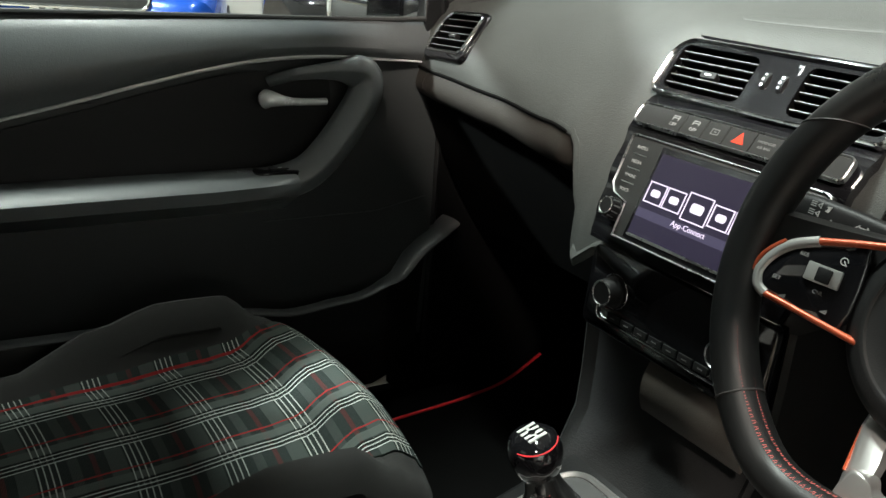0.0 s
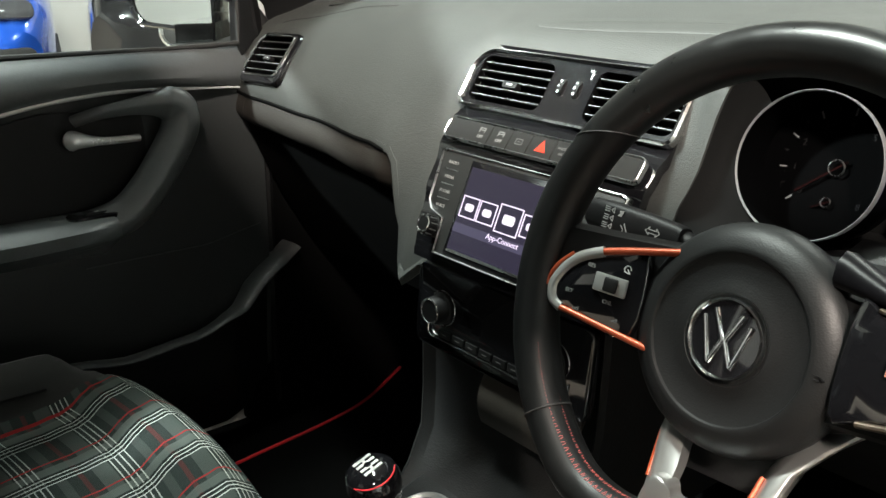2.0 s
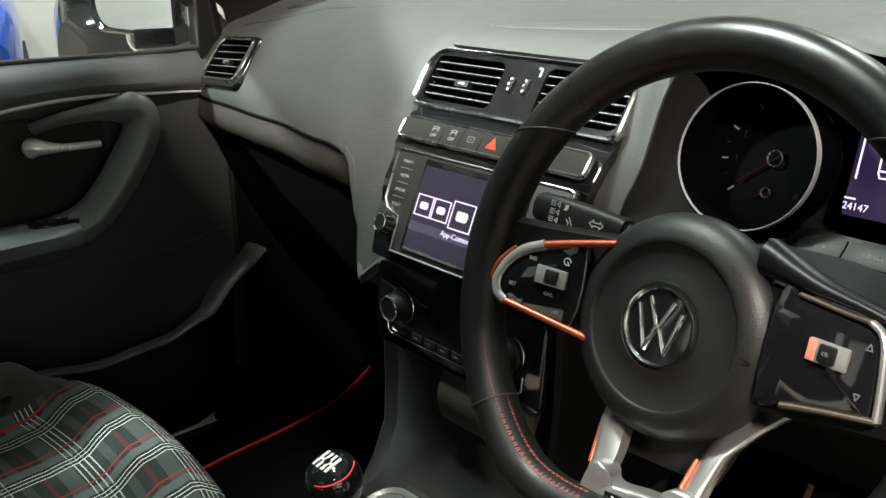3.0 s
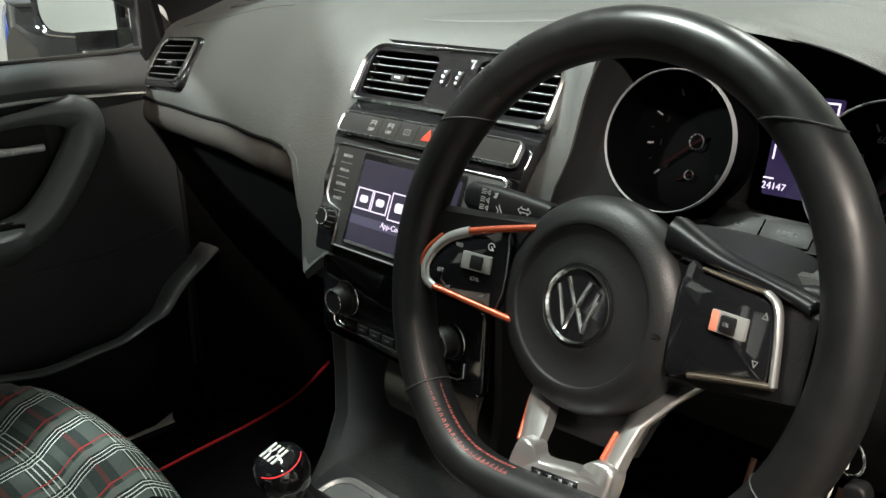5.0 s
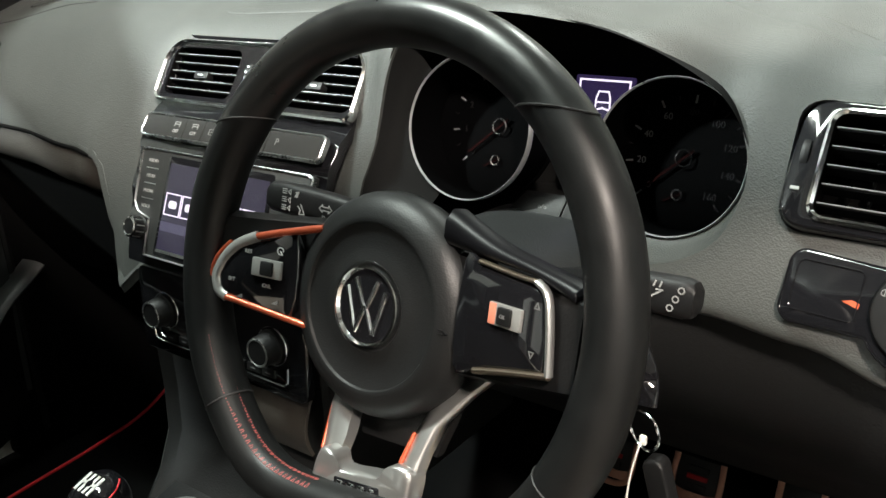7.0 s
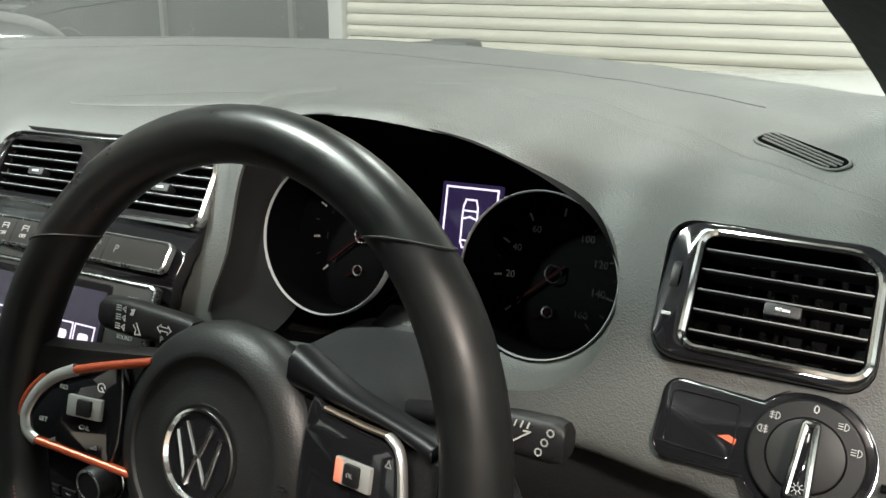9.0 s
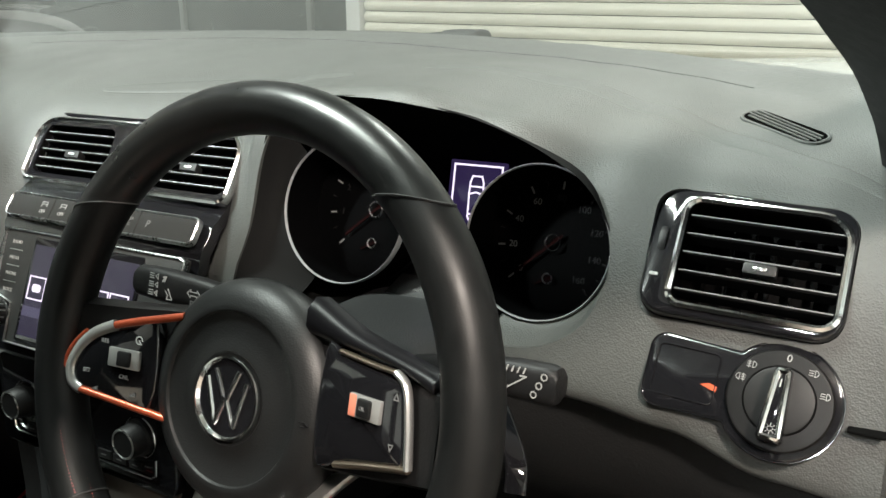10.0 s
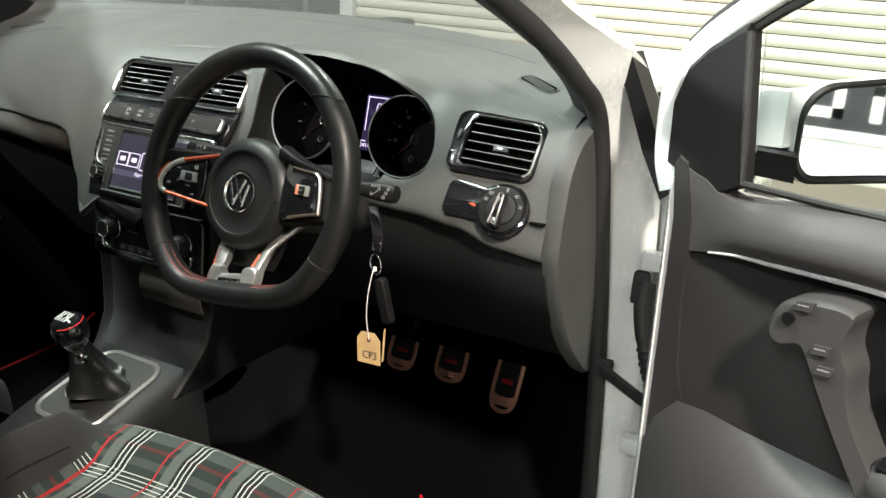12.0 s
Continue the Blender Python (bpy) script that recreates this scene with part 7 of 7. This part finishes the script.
            out = 0.104 + 0.085 * k * (2 - k)
            z0 = lerp_table([(0.058, 0.600), (0.08, 0.655), (0.11, 0.676), (0.21, 0.671), (0.3, 0.668), (1.2, 0.69)], a)[0]
            rows.append([f(a, 0.100, z0), f(a, 0.104, z0), f(a, 0.104 + (out - 0.104) * 0.45, z0 - 0.030), f(a, 0.104 + (out - 0.104) * 0.85, z0 - 0.085), f(a, out, z0 - 0.16), f(a, out, z0 - 0.28), f(a, 0.10, z0 - 0.33)])
        skin(bm, rows)
        part("speaker_bulge", bm, pad, ob, "smooth charcoal speaker bulge")
    # pocket
    bm = bmesh.new()
    rows = []
    for i in range(25):
        a = 0.05 + 0.85 * i / 24
        hi = lerp_table([(0.05, 0.590), (0.10, 0.560), (0.17, 0.512), (0.25, 0.488), (0.36, 0.482), (0.46, 0.498), (1.0, 0.505)], a)[0]
        w = lerp_table([(0.05, 0.075), (0.10, 0.105), (0.20, 0.150), (0.5, 0.165), (1.0, 0.165)], a)[0]
        rows.append([f(a, w - 0.012, hi), f(a, w, hi + 0.003), f(a, w + 0.004, hi - 0.006), f(a, w - 0.006, 0.36), f(a, w - 0.03, 0.30), f(a, 0.07, 0.30), f(a, 0.07, 0.32), f(a, w - 0.035, 0.33)])
    skin(bm, rows)
    part("pocket", bm, DARK, ob, "dark door pocket")
    if mirror:
        bm = bmesh.new()
        path = []
        for i in range(30):
            a = 0.045 + 0.85 * i / 29
            hi = lerp_table([(0.045, 0.596), (0.10, 0.560), (0.17, 0.512), (0.25, 0.488), (0.36, 0.482), (0.46, 0.498), (1.0, 0.505)], a)[0]
            w = lerp_table([(0.045, 0.105), (0.10, 0.120), (0.20, 0.150), (0.5, 0.165), (1.0, 0.165)], a)[0]
            path.append(f(a, w - 0.004, hi + 0.004))
        sweep(bm, smooth_path(path, 2), [(0.017 * math.cos(t), 0.006 * math.sin(t)) for t in [2 * math.pi * j / 12 for j in range(12)]], up=Vector((0, 0, 1)), sizes=lambda t: 1.9 - 0.4 * t / 0.07 if t < 0.07 else max(0.8, 1.5 - 6 * (t - 0.07)))
        part("pocket_rim", bm, RIMGREY, ob, "broad grey pocket rim with flat end")
    bm = bmesh.new()
    sweep(bm, [f(a, 0.1065, 0.632 + 0.02 * (a < 0.2) * (0.2 - a) / 0.1) for a in [0.10 + 0.30 * i / 20 for i in range(21)]], circle(0.0010, 6))
    part("panel_joint", bm, RIMGREY, ob)
    # window frame and mirror corner
    bm = bmesh.new()
    pts = ([(A0 + 0.012, 0.062, 0.955), (A0 + 0.030, 0.062, 1.060), (0.16, 0.078, 1.118)] if mirror else [(0.036, 0.073, 0.925), (0.023, 0.072, 0.962), (0.020, 0.072, 1.025), (0.026, 0.072, 1.062), (0.055, 0.073, 1.098), (0.092, 0.076, 1.128)])
    pts += [(0.27, 0.098, 1.160), (0.45, 0.135, 1.245), (0.70, 0.175, 1.335), (0.95, 0.19, 1.375), (1.10, 0.18, 1.36)] if mirror else [(0.17, 0.085, 1.176), (0.32, 0.105, 1.250), (0.50, 0.135, 1.315), (0.75, 0.17, 1.375), (1.10, 0.18, 1.40)]
    path = smooth_path([f(*p) for p in pts], 6)
    sweep(bm, path, round_rect(0.046, 0.034, 0.008, 3) if mirror else round_rect(0.030, 0.030, 0.007, 3), up=normal)
    part("window_frame", bm, WHITE, ob, "white window frame")
    bm = bmesh.new()
    sweep(bm, [p + normal * -0.004 + Vector((0, 0, 0.028)) for p in path] if mirror else [p + normal * 0.002 + Vector((0, 0, 0.019)) for p in path[21:]], circle(0.009, 8) if mirror else circle(0.0075, 8))
    part("frame_seal", bm, RUBBER, ob, "black seal round the frame")
    bm = bmesh.new()
    sweep(bm, [p - Vector((0, 0, 0.026 if mirror else 0.021)) for p in path[7 if mirror else 27:]], circle(0.010 if mirror else 0.007, 8))
    part("glass_channel", bm, RUBBER, ob, "black glass channel")
    bm = bmesh.new()
    tri = [(0.088, 0.962), (0.100, 1.052), (0.140, 1.085), (0.205, 1.106), (0.222, 1.104), (0.224, 0.945), (0.200, 0.930)]
    if mirror:
        tri = [(a if a < 0.11 else 0.10 + (a - 0.10) * 0.15, z) for a, z in tri]
    else:
        tri = [(0.037, 0.960), (0.036, 1.035), (0.050, 1.075), (0.074, 1.098), (0.120, 1.128), (0.139, 0.950), (0.100, 0.930)]
    skin(bm, [[f(a, 0.070, z) for a, z in tri], [f(a, 0.094, z) for a, z in tri], [f(a + 0.004 * (0.15 - a) / 0.15, 0.100, z + (1.0 - z) * 0.06) for a, z in tri]])
    part("mirror_corner", bm, DARK, ob, "black mirror corner panel")
    bm = bmesh.new()
    path = [f(a, 0.098, z) for a, z in ((0.118, 1.078) if mirror else (0.124, 1.120), (0.119, 1.0) if mirror else (0.136, 1.0), (0.120, 0.957) if mirror else (0.141, 0.955), (0.245, 0.953), (0.6, 0.952), (1.05, 0.950))]
    sweep(bm, path, circle(0.0045, 8))
    part("glass_seal", bm, RUBBER, ob, "black glass seal")
    bm = bmesh.new()
    g = [(0.121, 0.95), (0.121, 1.082), (0.45, 1.225), (0.70, 1.31), (1.05, 1.35), (1.08, 0.95)] if mirror else [(0.141, 0.95), (0.128, 1.120), (0.45, 1.275), (0.70, 1.34), (1.05, 1.37), (1.08, 0.95)]
    skin(bm, [[f(a, 0.072, z) for a, z in g], [f(a, 0.076, z) for a, z in g]])
    pane = part("window_glass", bm, GLASS, ob, "clear door glass", 0)
    pane.visible_shadow = False
    # door mirror
    mo = thing("door_mirror", f(0.16, -0.05, 0.96), "white door mirror on black foot with chrome-edged glass" if not mirror else "door mirror on glossy black foot, glass facing back", "mirror", "door mirrors")
    return ob, mo


fr = place_door((0.853, 0.060, 0), 70, False)
driver_door, driver_mirror = door("driver_door", fr, "open white driver door with charcoal lining", False)
fl = place_door((0.80, 0.11, 0), 0, True)
passenger_door, passenger_mirror = door("passenger_door", fl, "closed passenger door with charcoal lining and chrome line", True)


def mirror_body(mo, f, a_in, a_out, cap_material, base_material, face_turn, at=0.205, height=0.992, H=0.135, foot_a=0.13):
    """The mirror's head sticks out of the door: q runs outwards."""
    th = radians(face_turn)
    back = (f(1, 0, 0) - f(0, 0, 0)).normalized()
    outw = (f(0, -1, 0) - f(0, 0, 0)).normalized()
    up = Vector((0, 0, 1))
    gdir = (back * math.cos(th) - outw * math.sin(th)).normalized()
    side = up.cross(gdir)
    if side.dot(outw) < 0:
        side = -side
    c = f(at, a_in + (a_out - a_in) / 2, height)
    W = abs(a_out - a_in)

    def outline(k, grow):
        out = []
        for x, y in round_rect(W + grow, H + grow, (0.060, 0.040, 0.030, 0.045), 6):
            out.append(c + side * x + up * (y + 0.10 * x * (1 if y > 0 else 0.2)) + gdir * k)
        return out
    bm = bmesh.new()
    skin(bm, [outline(-0.075, -0.10), outline(-0.065, -0.05), outline(-0.035, -0.004), outline(0.0, 0.012), outline(0.012, 0.008), outline(0.012, -0.004), outline(0.002, -0.008)])
    head = part("housing", bm, cap_material, mo)
    bm = bmesh.new()
    r1, r2, r3 = outline(0.0130, 0.010), outline(0.0165, 0.002), outline(0.0120, -0.008)
    skin(bm, [r1, r2, r3], caps=False)
    part("rim", bm, base_material, head, "dark rim round the glass")
    bm = bmesh.new()
    skin(bm, [outline(0.004, -0.006), outline(0.0085, -0.006)])
    part("mirror_glass", bm, MIRROR, head, "silvered mirror glass", 0)
    bm = bmesh.new()
    foot = [f(foot_a, 0.04, 0.955), f(foot_a + 0.07, 0.04, 0.955), f(foot_a + 0.07, 0.04, 0.985), f(foot_a, 0.04, 0.985)]
    mid = c - side * W * 0.46 - up * H * 0.42 - gdir * 0.05
    far = [mid + back * d + up * e for d, e in ((-0.03, -0.010), (0.025, -0.010), (0.025, 0.020), (-0.03, 0.020))]
    skin(bm, [foot, far])
    part("foot", bm, base_material, mo, "black mirror foot")


mirror_body(driver_mirror, fr, -0.035, -0.225, WHITE, DARK, 30, 0.162, 1.003, 0.120, 0.10)
bm = bmesh.new()
neck = [(0.044, 0.978), (0.116, 0.982), (0.116, 1.050), (0.080, 1.048), (0.044, 1.040)]
skin(bm, [[fr(a, -0.020, z) for a, z in neck], [fr(a, -0.060, z) for a, z in neck], [fr(a + 0.004, -0.110, z) for a, z in neck]])
part("cap", bm, WHITE, driver_mirror, "white painted cap")
mirror_body(passenger_mirror, fl, -0.175, -0.425, BLACKCAR, BLACKCAR, 14, 0.045, 1.018)


# ---- other cars outside ----
def parked_car(name, origin, turn, paint, label, lift):
    """A hatchback's front: body, bumper, grille, lamps, bonnet, glass, wheels."""
    M = Matrix.Translation(origin) @ Matrix.Rotation(radians(turn), 4, "Z")
    ob = thing(name, origin, label, "car")
    st = [(0.0, 0.70, 0.30, 0.62), (0.05, 0.80, 0.22, 0.72), (0.25, 0.86, 0.20, 0.84), (0.7, 0.88, 0.20, 0.95), (1.1, 0.88, 0.20, 1.00), (2.4, 0.88, 0.20, 1.0), (3.6, 0.86, 0.22, 0.98), (3.95, 0.76, 0.32, 0.85)]
    bm = bmesh.new()
    rows = []
    for y, w, lo, hi in st:
        hi += lift
        rows.append([M @ Vector((w * math.copysign(abs(math.cos(a)) ** 0.35, math.cos(a)), y + 0.10 * (abs(math.cos(a)) ** 6) * (1 if y < 0.3 else 0), (lo + hi) / 2 + (hi - lo) / 2 * math.copysign(abs(math.sin(a)) ** 0.45, math.sin(a)))) for a in [2 * math.pi * i / 40 for i in range(40)]])
    skin(bm, rows)
    shell = part("body", bm, paint, ob)
    bm = bmesh.new()
    rows = []
    for y, w, hi in ((0.95, 0.72, 1.0), (1.7, 0.62, 1.42), (2.9, 0.60, 1.44), (3.7, 0.68, 1.0)):
        rows.append([M @ Vector((x * w, y, z)) for x, z in ((-1, 0.95), (-0.94, hi), (0.94, hi), (1, 0.95))])
    skin(bm, rows)
    part("glasshouse", bm, GLOSS, ob, "dark glass cabin")
    bm = bmesh.new()
    plate(bm, round_rect(0.95, 0.16, 0.03), 0, 0.02, M @ frame_at((0, -0.005, 0.36), (1, 0, 0), (0, 0, 1)), 0.005)
    part("lower_grille", bm, RUBBER, ob, "black lower grille")
    bm = bmesh.new()
    gm = M @ frame_at((0, -0.012, 0.700 + lift * 0.5), (1, 0, 0), (0, 0.10, 1))
    plate(bm, round_rect(0.92, 0.16, 0.06), -0.05, 0.02, gm, 0.005)
    grille = part("grille", bm, RUBBER, ob, "black grille")
    bm = bmesh.new()
    o = round_rect(0.94, 0.18, 0.07)
    band(bm, o, scaled(o, 0.018), 0.0, 0.030, gm, 0.006)
    part("grille_rim", bm, CHROME, grille, "chrome rim")
    for s in (-1, 1):
        bm = bmesh.new()
        plate(bm, round_rect(0.24, 0.10, 0.04), -0.02, 0.03, M @ frame_at((s * 0.66, 0.12, 0.78 + lift), (1, s * 0.5, 0), (0, 0.4, 0.9)), 0.01)
        lamp = part("headlight", bm, surface("lamp_lens", (0.06, 0.06, 0.065), 0.12, 0.0), ob, "clear headlight")
        bm = bmesh.new()
        plate(bm, round_rect(0.34, 0.13, 0.04), 0, 0.03, M @ frame_at((s * 0.60, 0.035, 0.535), (1, s * 0.3, 0), (0, 0, 1)), 0.006)
        part("fog_recess", bm, RUBBER, ob)
        for y in (0.75, 3.2):
            bm = bmesh.new()
            lathe(bm, [(0.20, -0.10), (0.30, -0.09), (0.31, 0), (0.30, 0.09), (0.20, 0.10), (0.19, 0.06), (0.02, 0.05)], M @ Matrix.Translation((s * 0.80, y, 0.31)) @ Matrix.Rotation(radians(90 * s), 4, "Y"), 32)
            part("wheel", bm, TYRE, ob, "black tyre and wheel")
    bm = bmesh.new()
    pm = M @ frame_at((0.14, -0.03, 0.575), (1, 0, 0), (0, 0, 1))
    plate(bm, round_rect(0.52, 0.11, 0.01), 0, 0.006, pm, 0.002)
    pl = part("number_plate", bm, surface("plate_white", (0.75, 0.75, 0.72), 0.4), ob, "white plate with plain bars")
    bm = bmesh.new()
    for i in range(7):
        x = -0.20 + i * 0.066
        lines(bm, [((x, -0.035), (x, 0.035))], 0.03, pm, 0.0065)
    part("plate_bars", bm, RUBBER, pl)
    return ob


parked_car("parked_car", (-4.38, -0.06, 0), 74, BLUE, "bright blue hatchback parked nose towards the white car", 0.0)
parked_car("parked_car", (-2.76, 1.24, 0), 55.7, BLACKCAR, "glossy black hatchback parked beside the blue one", 0.17)


def notice_board():
    """A white board with a dark sign on the driver's side, seen in the door mirror."""
    ob = thing("sign_board", (4.2, -0.6, 0), "white board with dark sign and broad white bars", "sign")
    bm = bmesh.new()
    box(bm, (4.20, -2.2, 0.0), (4.26, 1.6, 1.6), None, 0.01)
    part("board", bm, surface("white_board", (0.78, 0.78, 0.76), 0.6), ob)
    m = frame_at((4.195, -0.75, 0.78), (0, -1, 0), (0, 0, 1))
    bm = bmesh.new()
    plate(bm, round_rect(1.30, 0.46, 0.01), 0, 0.004, m)
    sign = part("sign", bm, surface("dark_sign", (0.03, 0.03, 0.035), 0.5), ob, "dark grey sign")
    for stroke in (((-0.64, 0.22), (0.64, 0.22)), ((-0.64, -0.22), (0.64, -0.22)), ((-0.40, -0.12), (-0.40, 0.13)), ((-0.40, 0.13), (-0.12, 0.13)), ((-0.40, 0.0), (-0.12, 0.0)), ((-0.12, -0.12), (-0.12, 0.13)), ((0.05, -0.12), (0.05, 0.13)), ((0.05, 0.13), (0.28, 0.13)), ((0.28, 0.13), (0.28, -0.12)), ((0.05, -0.12), (0.28, -0.12))):
        bm = bmesh.new()
        lines(bm, [stroke], 0.05, m, 0.0045, 0.003)
        part("white_bar", bm, surface("bar_white", (0.8, 0.8, 0.78), 0.6), sign)


notice_board()
